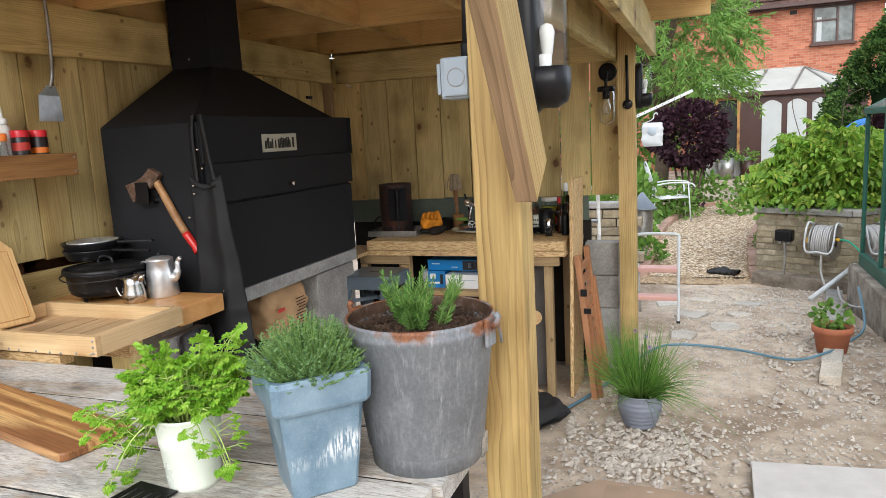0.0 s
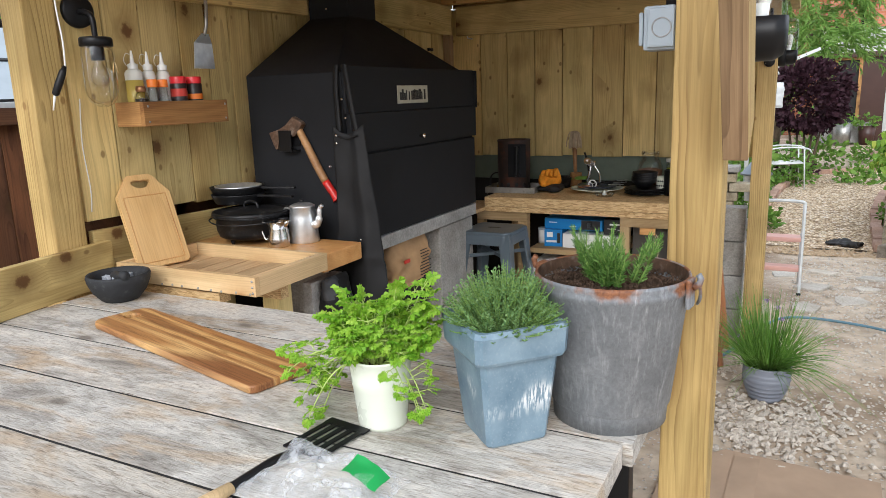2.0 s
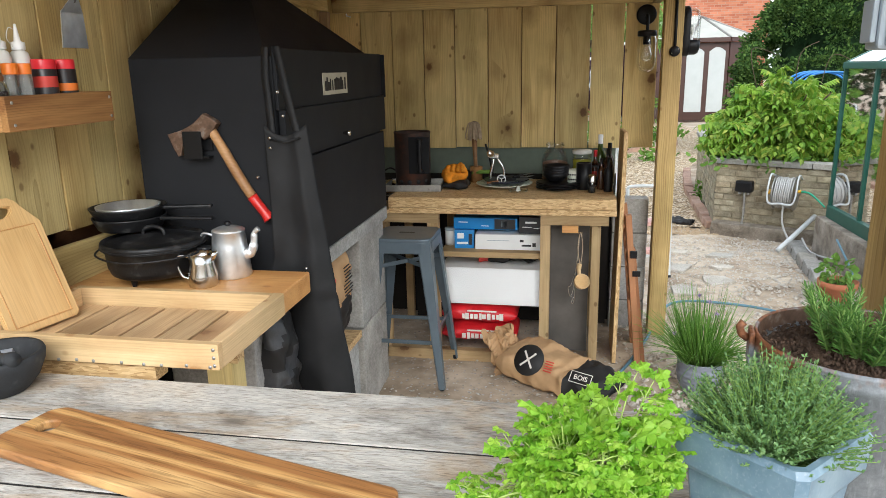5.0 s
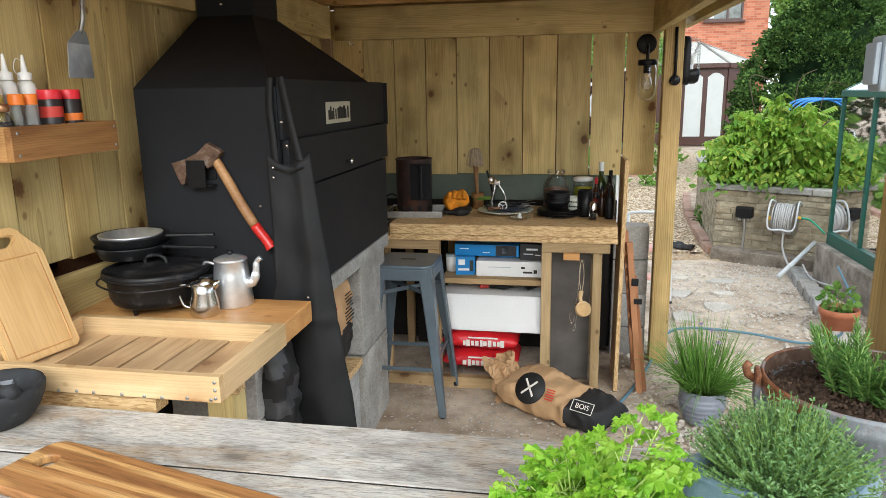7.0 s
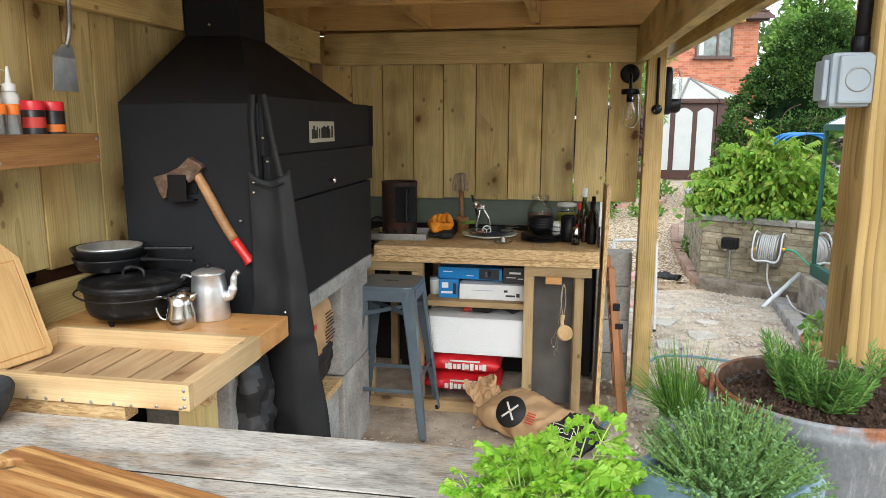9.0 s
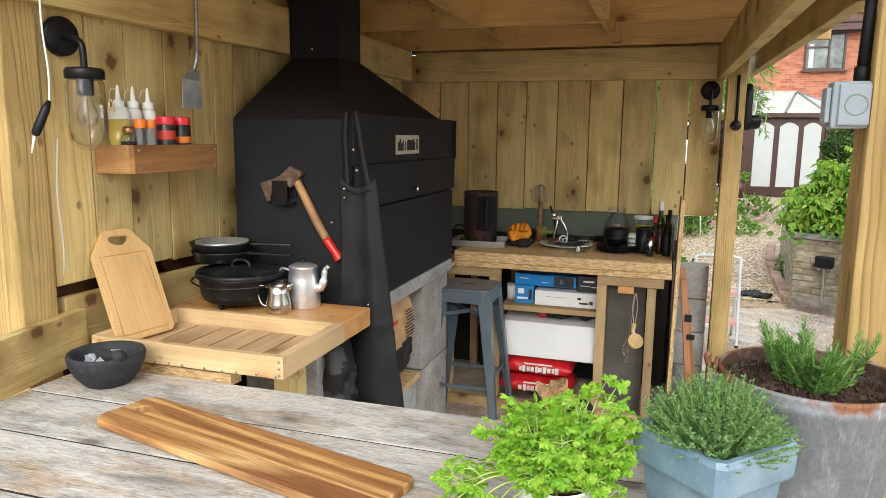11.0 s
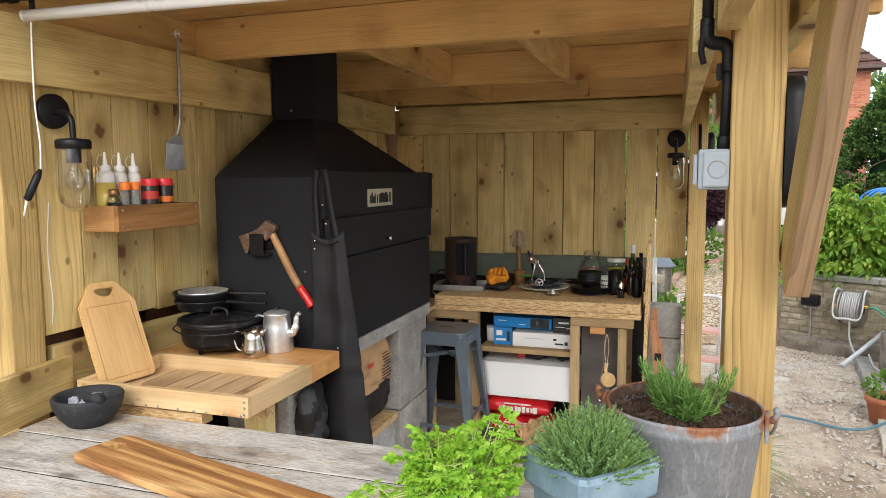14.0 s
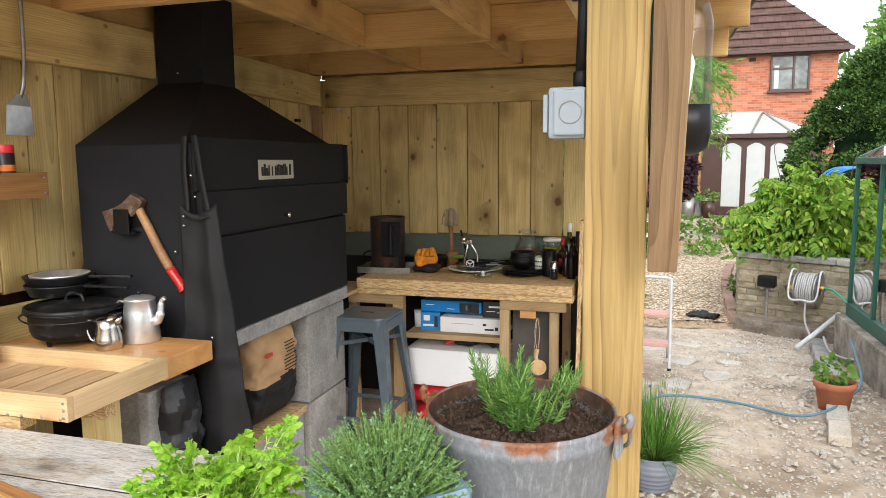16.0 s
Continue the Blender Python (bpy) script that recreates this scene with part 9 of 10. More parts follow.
def build_greenhouse():
    x0, x1, y0, y1 = 3.56, 5.40, -1.6, 2.14
    zb, ze, zr = 0.25, 1.49, 1.98
    bs = box("greenhouse_base", ((x0 + x1) / 2 - 0.02, (y0 + y1) / 2, 0.06), (x1 - x0 + 0.14, y1 - y0 + 0.1, 0.38), DIRTYCONC, None, 0.015)
    tagged(bs, "concrete base under the greenhouse", "base", kind="structure")
    g = thing("greenhouse", (0, 0, 0), "dark green framed glass greenhouse", "greenhouse")
    xm = (x0 + x1) / 2

    def bar(a, b, w=0.03, name="bar"):
        board(name, a, b, w, w, GHGREEN, g, up=(0, 0, 1) if abs(Vector(b).z - Vector(a).z) < 0.9 * (Vector(b) - Vector(a)).length else (0, 1, 0), bevel=0.003)
    n = 6
    for x in (x0, x1):
        board("base_rail", (x, y0, zb + 0.05), (x, y1, zb + 0.05), 0.05, 0.10, GHGREEN, g, bevel=0.004)
        board("gutter", (x, y0, ze), (x, y1, ze), 0.06, 0.05, GHGREEN, g, bevel=0.006)
        for i in range(n + 1):
            y = y0 + (y1 - y0) * i / n
            bar((x, y, zb + 0.1), (x, y, ze), 0.03, "upright")
            bar((x, y, ze + 0.02), (xm, y, zr), 0.025, "roof_bar")
        for i in range(n):
            ya, yb = y0 + (y1 - y0) * i / n + 0.016, y0 + (y1 - y0) * (i + 1) / n - 0.016
            link("pane", mesh_of("pane", [(x, ya, zb + 0.1), (x, yb, zb + 0.1), (x, yb, ze - 0.02), (x, ya, ze - 0.02)], [(0, 1, 2, 3)]), PANE, g)
            link("roof_pane", mesh_of("roof_pane", [(x, ya, ze + 0.03), (x, yb, ze + 0.03), (xm, yb, zr + 0.005), (xm, ya, zr + 0.005)], [(0, 1, 2, 3)]), PANE, g)
    for y in (y0, y1):
        board("base_rail", (x0, y, zb + 0.05), (x1, y, zb + 0.05), 0.05, 0.10, GHGREEN, g, bevel=0.004)
        board("end_rail", (x0, y, ze), (x1, y, ze), 0.03, 0.03, GHGREEN, g)
        for k in range(1, 4):
            x = x0 + (x1 - x0) * k / 4
            bar((x, y, zb + 0.1), (x, y, ze), 0.03, "upright")
        link("pane", mesh_of("pane", [(x0, y, zb + 0.1), (x1, y, zb + 0.1), (x1, y, ze), (xm, y, zr), (x0, y, ze)], [(0, 1, 2, 3, 4)]), PANE, g)
    board("ridge", (xm, y0, zr), (xm, y1, zr), 0.04, 0.05, GHGREEN, g)
    bar((x0 + 0.01, y1 - 0.6, zb + 0.1), (x0 + 0.01, y1 - 0.05, ze - 0.1), 0.018, "brace")
    box("vent_box", (3.95, 2.0, 1.86), (0.18, 0.2, 0.2), DULLSTEEL, g, 0.006)
    for o in list(g.children):
        if o.name.startswith(("pane", "roof_pane")):
            o.visible_shadow = False
    for i, (x, y, s) in enumerate(((4.1, 1.2, 0.35), (4.6, 0.4, 0.4), (4.0, 0.1, 0.3), (4.9, 1.5, 0.4))):
        t = thing("potted_plant", (x, y, 0.25), "leafy green plant growing inside the greenhouse", "plant", "greenhouse plants")
        lathe("pot", [(0, 0), (0.09, 0), (0.12, 0.2), (0.11, 0.2), (0, 0.18)], BLACKPLASTIC, t, n=20)
        leaf_cloud("leaves", (0, 0, 0.2 + s * 0.9), (s * 0.6, s * 0.6, s * 0.8), 160, 0.11, LOWGREEN, t, 60 + i)
        sweep("stem", [(0, 0, 0.15), (0, 0, 0.2 + s)], 0.008, STEM, t)


build_greenhouse()


def build_pots():
    c = thing("chive_pot", (2.035, -0.885, -0.004), "ribbed grey-blue pot of flowering chives", "plant pot")
    prof = [(0, 0.002), (0.070, 0.0)]
    for i in range(7):
        z = 0.012 + 0.022 * i
        rr = 0.078 + 0.028 * math.sin(min(1.0, i / 4.5) * 1.571) - 0.0015 * max(0, i - 4)
        prof += [(rr, z), (rr + 0.003, z + 0.008), (rr + 0.001, z + 0.018)]
    prof += [(0.106, 0.170), (0.108, 0.176), (0.103, 0.176), (0.096, 0.14)]
    lathe("pot", prof, RIBGREY, c, n=40)
    soil_disc(c, 0.098, 0.150, 12)
    r = random.Random(23)
    vs, fs = [], []
    for i in range(640):
        a, q = r.uniform(0, 6.283), math.sqrt(r.random())
        base = Vector((0.075 * q * math.cos(a), 0.075 * q * math.sin(a), 0.15))
        lean = 0.12 + 0.8 * q * r.random() + (0.5 if r.random() < 0.1 else 0)
        if math.cos(a) > 0.4 and r.random() < 0.4:
            lean += r.uniform(0.3, 0.8)
        ln = r.uniform(0.18, 0.40)
        d = Vector((math.cos(a + r.uniform(-0.5, 0.5)) * lean, math.sin(a + r.uniform(-0.5, 0.5)) * lean, 1)).normalized()
        sag = max(0, lean - 0.3) * 0.5 * ln
        pts = [base + d * ln * t + Vector((math.cos(a), math.sin(a), 0)) * sag * 0.5 * t * t + Vector((0, 0, -sag * 1.5 * t * t)) for t in (0, 0.35, 0.7, 1)]
        v, f = sweep_data(pts, [0.0016, 0.0015, 0.0011, 0.0003], 4)
        k = len(vs)
        vs += v
        fs += [tuple(x + k for x in ff) for ff in f]
    tagged(link("foliage", mesh_of("foliage", vs, fs, True), CHIVE, c, "long thin chive blades"), kind="stuff")
    for x, y, z in ((-0.13, -0.03, 0.30), (-0.02, 0.03, 0.47), (0.03, 0.04, 0.44), (-0.10, 0.06, 0.34), (0.05, -0.02, 0.40)):
        fl = sweep("flower_stem", curve_pts([(x * 0.3, y * 0.3, 0.15), (x * 0.7, y * 0.7, z * 0.6 + 0.06), (x, y, z)], 5), 0.0016, CHIVE, c, n=5)
        mats = [aim((x, y, z + 0.006), (r.gauss(0, 1), r.gauss(0, 1), r.gauss(0, 1) + 0.3), r.uniform(0.012, 0.018)) for _ in range(40)]
        scatter("flower_head", NARROW_V, NARROW_F, mats, LILAC, c, "lilac chive flower")
    t = thing("terracotta_pot", (3.095, 0.495, 0.005), "orange terracotta pot with a leafy seedling", "plant pot")
    lathe("pot", [(0, 0.0), (0.085, 0.0), (0.105, 0.125), (0.116, 0.128), (0.119, 0.168), (0.110, 0.170), (0.100, 0.12)], TERRACOTTA, t, n=36)
    soil_disc(t, 0.107, 0.140, 2)
    leaf_cloud("leaves", (0, 0, 0.23), (0.095, 0.095, 0.085), 120, 0.042, LOWGREEN, t, 71)
    for i in range(6):
        a = i * 1.05
        sweep("stem", [(0.02 * math.cos(a), 0.02 * math.sin(a), 0.14), (0.07 * math.cos(a), 0.07 * math.sin(a), 0.24)], 0.003, STEM, t, n=5)


build_pots()


def build_steps():
    s = thing("step_stool", (2.0, 1.32, -0.06), "white tubular folding steps with pink treads", "step stool")
    for x in (-0.16, 0.16):
        sweep("front_leg", curve_pts([(x, -0.13, 0.0), (x, -0.05, 0.34), (x, 0.02, 0.66)], 5), 0.012, WIREWHITE, s, n=10)
        sweep("rear_leg", [(x * 0.95, 0.26, 0.0), (x * 0.95, 0.05, 0.44)], 0.010, WIREWHITE, s, n=10)
        lathe("foot", [(0, 0), (0.015, 0.001), (0.015, 0.03), (0, 0.032)], BLACKPLASTIC, s, m=pose(x, -0.131, 0), n=10)
    sweep("top_bar", curve_pts([(-0.16, 0.02, 0.65), (-0.13, 0.025, 0.685), (0.13, 0.025, 0.685), (0.16, 0.02, 0.65)], 6), 0.012, WIREWHITE, s, n=10)
    box("tread", (0, -0.06, 0.20), (0.30, 0.11, 0.035), SEAT_PINK, s, 0.008, "pink plastic tread")
    box("tread", (0, 0.02, 0.41), (0.30, 0.14, 0.035), SEAT_PINK, s, 0.008, "pink plastic tread")


build_steps()


def build_left_garden():
    # chair, bag, bird table, clothes arm
    c = thing("garden_chair", (1.84, 7.8, -0.13), "white painted wire garden chair", "chair", rz=100)
    for x in (-0.24, 0.24):
        sweep("arm", curve_pts([(x, 0.28, 0.62), (x, 0.0, 0.66), (x, -0.3, 0.64), (x, -0.36, 0.58)], 5), 0.012, WIREWHITE, c)
        sweep("front_leg", [(x, -0.26, 0.64), (x * 1.05, -0.3, 0.0)], 0.011, WIREWHITE, c)
        sweep("rear_leg", [(x, 0.24, 0.45), (x * 1.05, 0.34, 0.0)], 0.011, WIREWHITE, c)
    for i in range(9):
        x = -0.22 + 0.055 * i
        sweep("seat_wire", [(x, -0.25, 0.42), (x, 0.22, 0.40)], 0.006, WIREWHITE, c)
        sweep("back_wire", [(x, 0.22, 0.40), (x * 1.1, 0.36, 0.92)], 0.006, WIREWHITE, c)
    sweep("back_frame", curve_pts([(-0.25, 0.2, 0.40), (-0.27, 0.36, 0.90), (0, 0.38, 1.0), (0.27, 0.36, 0.90), (0.25, 0.2, 0.40)], 6), 0.011, WIREWHITE, c)
    sweep("seat_frame", [(-0.24, -0.26, 0.42), (0.24, -0.26, 0.42), (0.24, 0.22, 0.40), (-0.24, 0.22, 0.40)], 0.011, WIREWHITE, c, closed=True)
    a = thing("clothes_line_arm", (1.5, 5.1, -0.13), "white clothes airer arm on a post", "clothes airer")
    sweep("post", [(0, 0, 0), (0, 0, 1.72)], 0.025, WIREWHITE, a)
    board("arm", (0, 0, 1.70), (0.72, 0.1, 2.0), 0.03, 0.035, WIREWHITE, a)
    for i in range(8):
        k = 0.1 + 0.1 * i
        lathe("peg_hole", [(0, 0.002), (0.006, 0)], BLACKPLASTIC, a, m=pose(0.72 * k, 0.1 * k - 0.017, 1.70 + 0.3 * k, 90, 0, 0), n=8)
    b = thing("peg_bag", (1.74, 5.1, 1.20), "white peg bag on a hanger", "peg bag")
    me = sack_mesh("bag", 0.30, 0.26, 0.10, 90, n=18, k=18)
    link("bag", me, WIREWHITE, b, m=pose(0, 0, 0.15, 0, 90, 90) @ Matrix.Translation((0, 0, -0.05)))
    sweep("hanger", curve_pts([(-0.12, 0, 0.29), (0, 0, 0.34), (0.02, 0, 0.40), (0.05, 0, 0.42), (0.06, 0, 0.39)], 5), 0.006, WIREWHITE, b)
    lathe("badge", [(0, 0.004), (0.05, 0.003), (0.055, 0)], GREYPLASTIC, b, m=pose(0.0, -0.062, 0.19, 90, 0, 0), n=20)
    l = thing("lantern", (1.66, 4.4, -0.13), "grey metal bird feeder with conical roof", "bird feeder")
    lathe("roof", [(0.17, 0.62), (0.175, 0.60), (0.02, 0.80), (0, 0.81)], plain_mat("zinc_grey", (0.22, 0.25, 0.28), 0.5, 0.5, 0.1, 8, 0.03), l, n=28)
    lathe("body", [(0.12, 0.30), (0.12, 0.61)], DULLSTEEL, l, n=24)
    lathe("pole", [(0.02, 0), (0.02, 0.31)], DULLSTEEL, l, n=12)
    w = thing("stone_wall", (0.98, 3.75, -0.14), "short pale stone wall behind the corner post", "wall", kind="structure")
    r = random.Random(66)
    for row in range(7):
        x = -0.5 + (0.1 if row % 2 else 0)
        while x < 0.48:
            ln = r.uniform(0.18, 0.32)
            box("stone", (x + ln / 2, 0, 0.05 + row * 0.10), (ln - 0.01, 0.2, 0.09), SANDSTONE, w, 0.01)
            x += ln
    box("coping", (0.0, 0, 0.745), (1.1, 0.26, 0.06), COPING, w, 0.01)
    ld = thing("aluminium_ladder", (1.60, 0.30, 0.0), "aluminium step ladder behind the end panel", "ladder")
    for x in (-0.10, 0.10):
        board("rail", (x, 0.0, -0.02), (x * 0.7, 0.12, 1.25), 0.02, 0.05, TINNED, ld)
    for k in range(5):
        board("rung", (-0.1 + 0.006 * k, 0.02 * k, 0.2 + 0.22 * k), (0.1 - 0.006 * k, 0.02 * k, 0.2 + 0.22 * k), 0.05, 0.02, TINNED, ld)
    # planting left of the path
    for i, (x, y, rx, rz, n, sz, mt, lb) in enumerate(((1.35, 5.2, 0.45, 0.30, 700, 0.09, LOWGREEN, "low green border plants"), (1.15, 6.8, 0.6, 0.55, 900, 0.11, LOWGREEN, "green border plants by the path"), (1.2, 8.6, 0.6, 0.5, 800, 0.11, LOWGREEN, "green border plants by the path"), (2.05, 8.9, 0.35, 0.2, 300, 0.07, PURPLE, "dark purple low plants"), (1.75, 4.1, 0.22, 0.18, 260, 0.06, LOWGREEN, "small green clump by the edging"), (2.9, 8.6, 0.3, 0.18, 240, 0.07, LOWGREEN, "small grey-green clump on the gravel"), (3.4, 12.2, 0.45, 0.25, 300, 0.09, LOWGREEN, "small clump on the gravel"), (3.05, 4.9, 0.12, 0.16, 160, 0.05, LOWGREEN, "weeds at the foot of the wall"), (2.4, 10.9, 0.5, 0.35, 420, 0.1, LOWGREEN, "leafy green border clump"), (1.95, 8.2, 0.4, 0.34, 700, 0.07, LOWGREEN, "grey-green border plants below the purple bush"))):
        p = thing("border_plants", (x, y, -0.13), lb, "plants")
        leaf_cloud("leaves", (0, 0, rz * 0.7), (rx, rx, rz), n, sz, mt, p, 80 + i, shell=0.3)
        sweep("stem", [(0, 0, 0), (0.02, 0, rz * 0.8)], 0.008, STEM, p)
    b = thing("purple_bush", (2.12, 9.0, -0.13), "rounded dark purple-leaved bush", "bush")
    leaf_cloud("leaves", (0, 0, 1.40), (0.66, 0.62, 0.60), 5200, 0.075, PURPLE, b, 33, shell=0.6, lumps=0.2)
    for i in range(5):
        sweep("stem", [(0.05 * i - 0.1, 0, 0), (0.14 * i - 0.28, 0.1, 1.1)], [0.03, 0.012], BARK, b)
    t = thing("willow_tree", (1.5, 11.0, -0.13), "airy green willow tree with hanging twigs", "tree")
    sweep("trunk", curve_pts([(0, 0, 0), (0.1, 0, 1.2), (0.0, 0.1, 2.4), (0.3, 0.1, 3.6)], 6), [0.16 - 0.005 * i for i in range(19)], BARK, t, n=10)
    r = random.Random(91)
    for i in range(9):
        a = i * 0.7
        sweep("branch", curve_pts([(0.02, 0.05, 1.8 + 0.15 * i), (0.6 * math.cos(a), 0.6 * math.sin(a), 2.5 + 0.17 * i), (1.2 * math.cos(a), 1.1 * math.sin(a), 2.6 + 0.2 * i)], 5), [0.05] * 5 + [0.03] * 5 + [0.01], BARK, t, n=6)
    mats = []
    for i in range(900):
        a, q = r.uniform(0, 6.283), math.sqrt(r.random())
        p = Vector((0.35 + 1.25 * q * math.cos(a), 1.1 * q * math.sin(a), 2.15 + 2.6 * r.random() * (1.05 - 0.5 * q * q)))
        if noise.noise(p * 1.1) < -0.18:
            continue
        ln = r.uniform(0.3, 0.8)
        d = Vector((math.cos(a) * 0.7, math.sin(a) * 0.7, r.uniform(-0.9, 0.3)))
        for j in range(int(ln / 0.028)):
            w = p + d * (j * 0.028) + Vector((0, 0, -0.18 * (j * 0.028) ** 2))
            mats.append(aim(w, d + Vector((r.uniform(-1, 1), r.uniform(-1, 1), r.uniform(-0.8, 0.3))), r.uniform(0.11, 0.20), r.uniform(0, 6)))
    scatter("leaves", NARROW_V, NARROW_F, mats, WILLOW, t)
    k = thing("conifer", (5.85, 9.6, -0.13), "dense dark green conifer", "tree")
    sweep("trunk", [(0, 0, 0), (0, 0, 3.0)], [0.2, 0.04], BARK, k, n=10)
    r = random.Random(61)
    mats = []
    for i in range(1700):
        z = 0.5 + 2.95 * r.random() ** 1.1
        rr = 1.56 * max(0.05, 1 - (z / 3.55) ** 2.6)
        a = r.uniform(0, 6.283)
        tier = noise.noise(Vector((math.cos(a) * 3.6, math.sin(a) * 3.6, z * 2.9 + 3.0)))
        if tier < -0.12:
            continue
        lump = 0.94 + 0.42 * tier
        out = Vector((math.cos(a), math.sin(a), 0.35)).normalized()
        c0 = Vector((rr * lump * math.cos(a), rr * lump * math.sin(a), z)) + out * r.uniform(-0.10, 0.10)
        size = r.uniform(0.13, 0.24)
        for j in range(58):
            d = Vector((r.gauss(0, 1), r.gauss(0, 1), r.gauss(0, 1))).normalized()
            if d.dot(out) < -0.25:
                d = -d
            d.z = d.z * 0.62 + 0.12
            q = c0 + d * size * (0.55 + 0.45 * r.random())
            mats.append(aim(q, d + out * 0.6 + Vector((r.uniform(-0.5, 0.5), r.uniform(-0.5, 0.5), r.uniform(-0.3, 0.4))), r.uniform(0.035, 0.065), r.uniform(0, 6)))
    scatter("foliage", LEAF_V, LEAF_F, mats, CONIFER, k)
    # core whose near-black colour paints the shade between the clumps
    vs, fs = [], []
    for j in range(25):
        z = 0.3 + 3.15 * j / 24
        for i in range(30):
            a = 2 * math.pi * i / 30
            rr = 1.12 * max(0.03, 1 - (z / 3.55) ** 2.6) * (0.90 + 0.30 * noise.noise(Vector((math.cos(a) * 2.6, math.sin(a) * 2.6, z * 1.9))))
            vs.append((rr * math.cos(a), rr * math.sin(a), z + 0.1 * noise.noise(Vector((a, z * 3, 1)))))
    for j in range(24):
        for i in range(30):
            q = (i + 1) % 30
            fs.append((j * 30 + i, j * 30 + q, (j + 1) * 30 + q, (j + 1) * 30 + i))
    link("inner_growth", mesh_of("inner_growth", vs, fs, False), plain_mat("conifer_shade", (0.012, 0.026, 0.010), 0.9, 0, 0.5, 9, 0.6, 0.05), k, "near-black core standing in for shade between the sprays")
    f = thing("far_tree", (10.9, 26.0, -0.13), "tall feathery pale green tree beyond the house", "tree")
    sweep("trunk", [(0, 0, 0), (0.05, 0, 3.5), (0, 0, 7.6)], [0.16, 0.11, 0.03], BARK, f, n=8)
    for i in range(8):
        a = i * 2.4
        sweep("branch", [(0, 0, 3.6 + 0.45 * i), (0.6 * math.cos(a), 0.6 * math.sin(a), 4.2 + 0.45 * i)], [0.04, 0.012], BARK, f, n=5)
    leaf_cloud("crown", (0, 0, 5.9), (1.15, 1.15, 2.4), 5200, 0.16, WILLOW, f, 131, shell=0.3, lumps=0.45)
    f = thing("far_tree", (9.75, 25.0, -0.13), "leafy light green tree beside the house", "tree")
    sweep("trunk", [(0, 0, 0), (0.05, 0, 4.4)], [0.12, 0.05], BARK, f, n=8)
    leaf_cloud("crown", (0, 0, 4.3), (0.95, 0.95, 1.45), 3600, 0.15, WILLOW, f, 132, shell=0.4, lumps=0.35)


build_left_garden()


# ---- the house ----
def window(parent, x0, x1, z0, z1, y, mullions, transom=None):
    w = thing("window", (0, 0, 0))
    w.parent = parent
    link("pane", mesh_of("pane", [(x0, y - 0.02, z0), (x1, y - 0.02, z0), (x1, y - 0.02, z1), (x0, y - 0.02, z1)], [(0, 1, 2, 3)]), WINGLASS, w)
    fr = 0.06
    for a, b in (((x0, z0), (x1, z0)), ((x0, z1), (x1, z1))):
        board("frame", (a[0] - fr / 2, y - 0.04, a[1]), (b[0] + fr / 2, y - 0.04, b[1]), 0.06, fr, DARKFRAME, w)
    for x in [x0, x1] + mullions:
        board("frame", (x, y - 0.045, z0), (x, y - 0.045, z1), fr, 0.06, DARKFRAME, w, up=(0, 1, 0))
    if transom:
        board("frame", (x0, y - 0.045, transom), (mullions[0], y - 0.045, transom), 0.05, 0.05, DARKFRAME, w)
    board("sill", (x0 - 0.1, y - 0.08, z0 - 0.06), (x1 + 0.1, y - 0.08, z0 - 0.06), 0.14, 0.06, DARKFRAME, w)
    board("curtain", (x0 + 0.16, y - 0.021, z0 + 0.05), (x0 + 0.16, y - 0.021, z1 - 0.3), 0.14, 0.004, BLIND, w, up=(0, 1, 0))


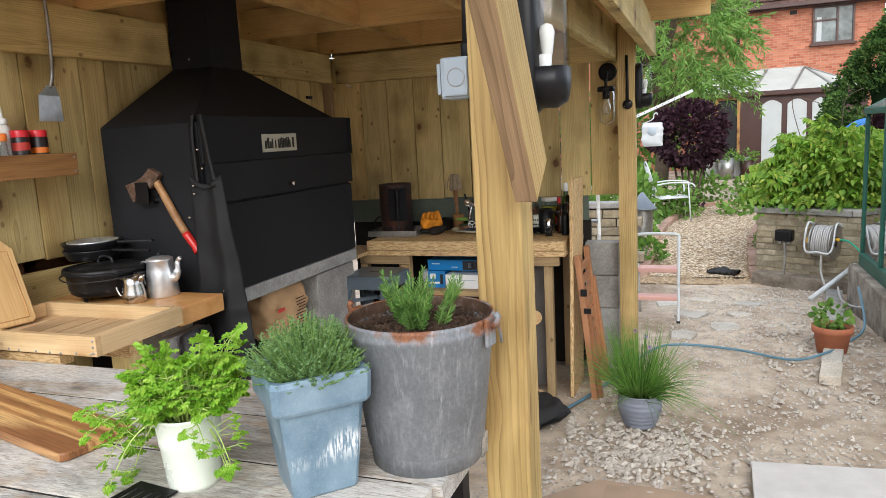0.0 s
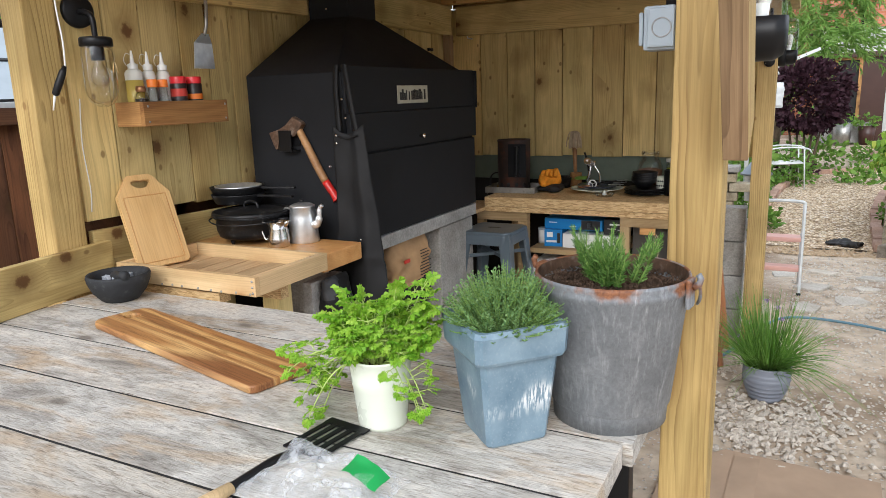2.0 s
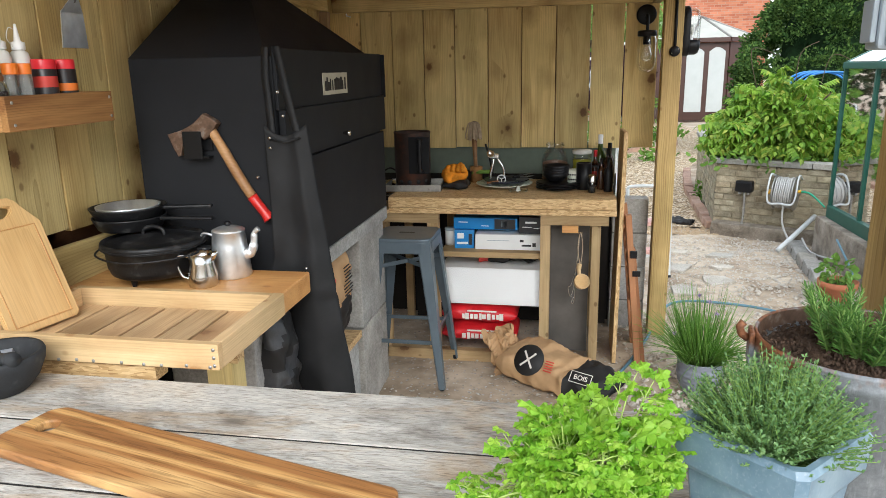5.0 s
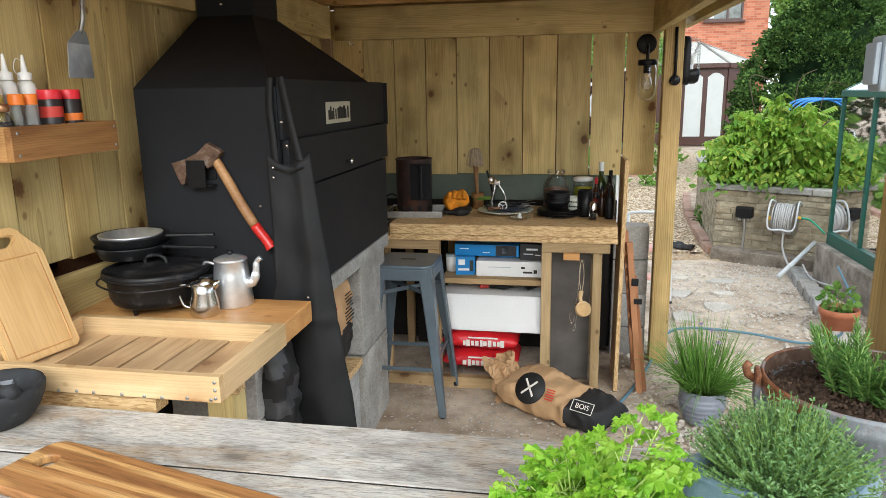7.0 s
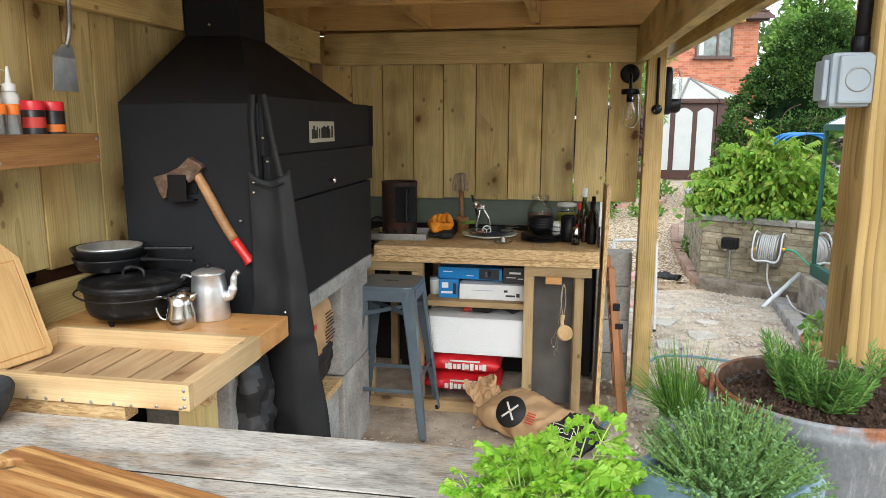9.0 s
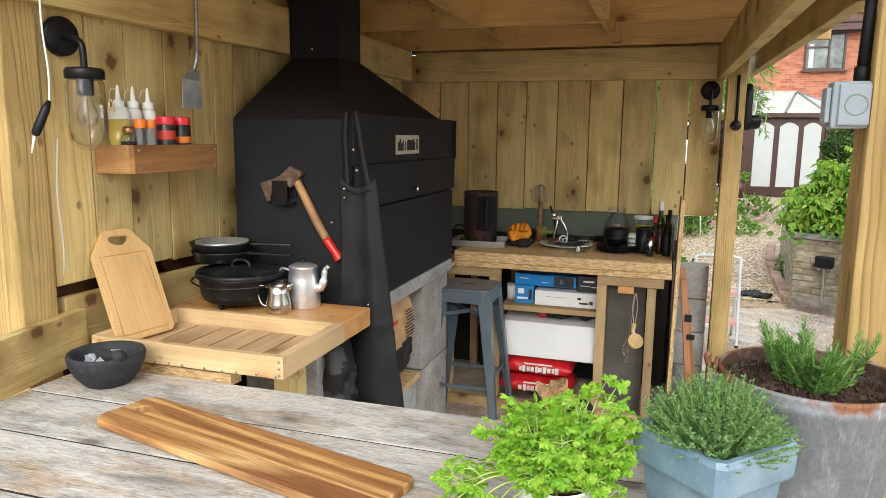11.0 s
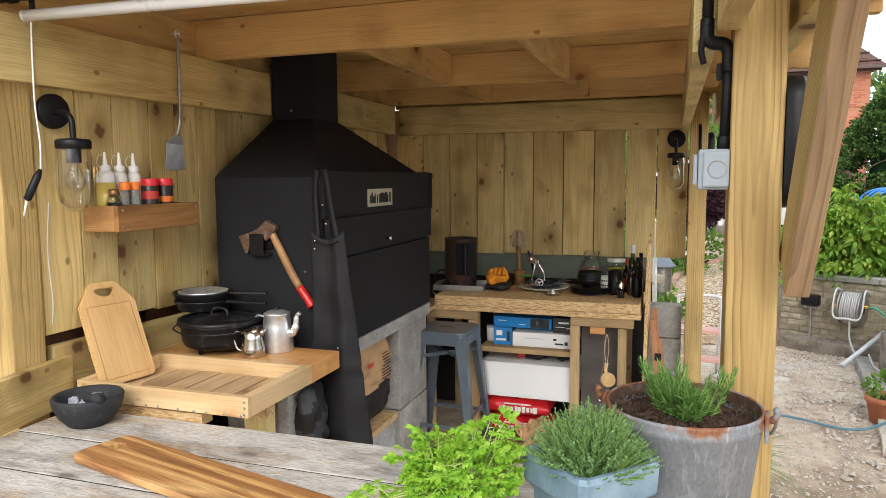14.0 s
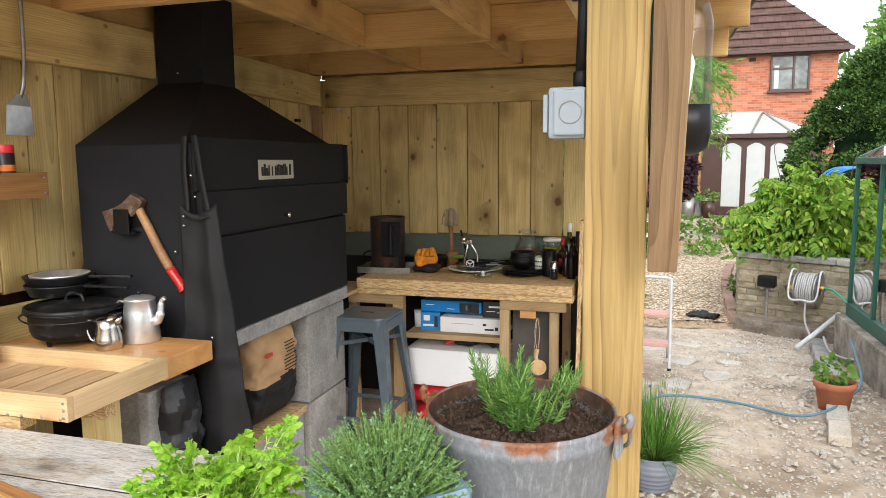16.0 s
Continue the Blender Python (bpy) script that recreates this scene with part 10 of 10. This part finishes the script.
def build_house():
    h = thing("house", (0, 0, 0), "red brick house with hipped tile roof", "house")
    Y = 21.0
    x0, x1, ze = -3.0, 7.55, 4.95
    box("wall", ((x0 + x1) / 2, Y + 4, ze / 2 - 0.1), (x1 - x0, 8, ze + 0.2), BRICKRED, h, 0)
    v = [(x0 - 0.4, Y - 0.35, ze), (x1 + 0.35, Y - 0.35, ze), (x1 + 0.35, Y + 8.3, ze), (x0 - 0.4, Y + 8.3, ze), (x0 + 3.4, Y + 4, 9.3), (x1 - 3.6, Y + 4, 9.3)]
    link("roof", mesh_of("roof", v, [(0, 1, 5, 4), (1, 2, 5), (2, 3, 4, 5), (3, 0, 4)]), ROOFTILE, h)
    for i in range(15):
        t = (i + 0.5) / 15
        a = Vector(v[0]).lerp(Vector(v[4]), t)
        b = Vector(v[1]).lerp(Vector(v[5]), t)
        board("tile_course", a + Vector((0, -0.02, 0.03)), b + Vector((0, -0.02, 0.03)), 0.06, 0.03, ROOFTILE, h)
    board("gutter", (x0 - 0.4, Y - 0.38, ze - 0.04), (x1 + 0.35, Y - 0.38, ze - 0.04), 0.1, 0.1, DARKFRAME, h)
    board("fascia", (x0 - 0.3, Y - 0.12, ze - 0.07), (x1 + 0.25, Y - 0.12, ze - 0.07), 0.2, 0.12, DARKFRAME, h)
    sweep("downpipe", [(3.45, Y - 0.08, ze - 0.1), (3.45, Y - 0.08, 2.9)], 0.05, BLACKPLASTIC, h)
    window(h, 5.62, 6.72, 3.72, 4.80, Y, [6.28], 4.40)
    box("vent", (5.05, Y - 0.01, 4.72), (0.2, 0.03, 0.12), BLACKPLASTIC, h, 0)
    c = thing("conservatory", (0.0, 0, 0.06), "dark brown conservatory with pale hipped roof", "conservatory")
    y = 17.6
    ce, ct = 2.18, 2.86
    cx0, xf, cx1 = 2.35, 5.75, 6.65
    apex = (5.2, y + 1.7, ct)
    link("roof", mesh_of("roof", [(cx0, y, ce), (4.7, y, ce), apex, (cx0, y + 1.7, ct), (xf, y, ce), (cx1, y + 0.7, ce), (cx1, Y, ce), (5.2, Y, ct), (cx0, Y, ct)], [(0, 1, 2, 3), (1, 4, 2), (4, 5, 2), (5, 6, 7, 2), (3, 2, 7, 8)]), PALEROOF, c)
    for a, b in (((4.7, y, ce), apex), ((xf, y, ce), apex), ((cx1, y + 0.7, ce), apex), ((3.7, y, ce), (4.2, y + 1.7, ct)), ((2.8, y, ce), (3.1, y + 1.7, ct)), ((cx0, y + 1.7, ct), apex)):
        board("roof_bar", a, b, 0.06, 0.06, DULLSTEEL, c)
    board("gutter", (cx0, y - 0.04, ce - 0.06), (xf, y - 0.04, ce - 0.06), 0.1, 0.12, DARKFRAME, c)
    board("gutter", (xf, y - 0.04, ce - 0.06), (cx1 + 0.03, y + 0.68, ce - 0.06), 0.1, 0.12, DARKFRAME, c)
    box("wall", ((cx0 + xf) / 2, y + 0.12, 0.95), (xf - cx0, 0.1, 2.2), DARKFRAME, c, 0)
    board("side_wall", (xf, y + 0.12, 0.95), (cx1, y + 0.8, 0.95), 0.1, 2.2, DARKFRAME, c)

    # arched blinds behind glass
    def arch(xa, xb, z0, z1, n=8):
        out = [(xa, z0), (xb, z0), (xb, z1 - 0.12)]
        for i in range(1, n):
            t = i / n
            out.append((xb + (xa - xb) * t, z1 - 0.12 + 0.12 * math.sin(math.pi * t)))
        out.append((xa, z1 - 0.12))
        return out
    for xa, xb in ((3.95, 4.45), (4.60, 5.08), (5.22, 5.66)):
        o = arch(xa, xb, 0.1, 1.92)
        link("door_pane", mesh_of("door_pane", [(x, y + 0.065, z) for x, z in o] + [(x, y + 0.05, z) for x, z in o], [tuple(range(len(o), 2 * len(o)))] + [(i, (i + 1) % len(o), len(o) + (i + 1) % len(o), len(o) + i) for i in range(len(o))]), BLIND, c, "white arched blind")
    # open doorway with wooden frame and dark room
    box("doorway", (3.05, y + 0.062, 1.05), (0.52, 0.02, 1.9), BLACKPRINT, c, 0)
    for x in (2.76, 3.34):
        board("door_frame", (x, y + 0.03, 0.0), (x, y + 0.03, 2.02), 0.08, 0.08, SHELFWOOD, c, up=(0, 1, 0))
    board("door_frame", (2.72, y + 0.03, 2.03), (3.38, y + 0.03, 2.03), 0.08, 0.08, SHELFWOOD, c)
    box("step", (3.05, y - 0.3, 0.1), (1.2, 0.7, 0.5), CONCRETE, c, 0.01)
    for i, (x, yy, w, z) in enumerate(((3.0, y - 0.9, 0.45, 0.55), (3.55, y - 0.8, 0.4, 0.5))):
        t = thing("garden_tub", (x, yy, -0.13), "grey garden tub beside the doorway", "tub", "garden tubs")
        lathe("tub", [(0, 0), (w * 0.4, 0), (w * 0.5, z), (w * 0.46, z), (0, z * 0.8)], DULLSTEEL if i == 0 else DARKFRAME, t, n=20)
        leaf_cloud("leaves", (0, 0, z + 0.1), (0.25, 0.25, 0.18), 120, 0.09, LOWGREEN, t, 300 + i)


build_house()


def build_distance():
    r = random.Random(77)
    for i, (x, y, rx, rz, zc, mt) in enumerate(((12.0, 34, 3.6, 3.2, 3.6, FARTREE), (16.5, 36, 3.4, 4.0, 4.2, FARTREE), (13.6, 38, 1.0, 4.6, 5.4, FARTREE), (-3.5, 16, 2.6, 1.9, 1.6, DARKHEDGE), (0.4, 15.5, 1.7, 1.5, 1.3, LOWGREEN), (9.5, 15, 1.5, 1.6, 1.4, DARKHEDGE), (11.5, 12, 2.0, 2.0, 1.7, LOWGREEN), (8.3, 7.0, 1.3, 1.2, 1.0, LOWGREEN))):
        t = thing("background_tree", (x, y, -0.13), "leafy green tree in the distance" if y > 20 else "leafy garden bush at the boundary", "tree", "background trees")
        sweep("trunk", [(0, 0, 0), (0, 0, zc)], [0.18, 0.06], BARK, t)
        leaf_cloud("crown", (0, 0, zc), (rx, rx * 0.8, rz), 2600, 0.11 * rx ** 0.5 * (1.6 if y > 20 else 1.2), mt, t, 200 + i, shell=0.45)


build_distance()
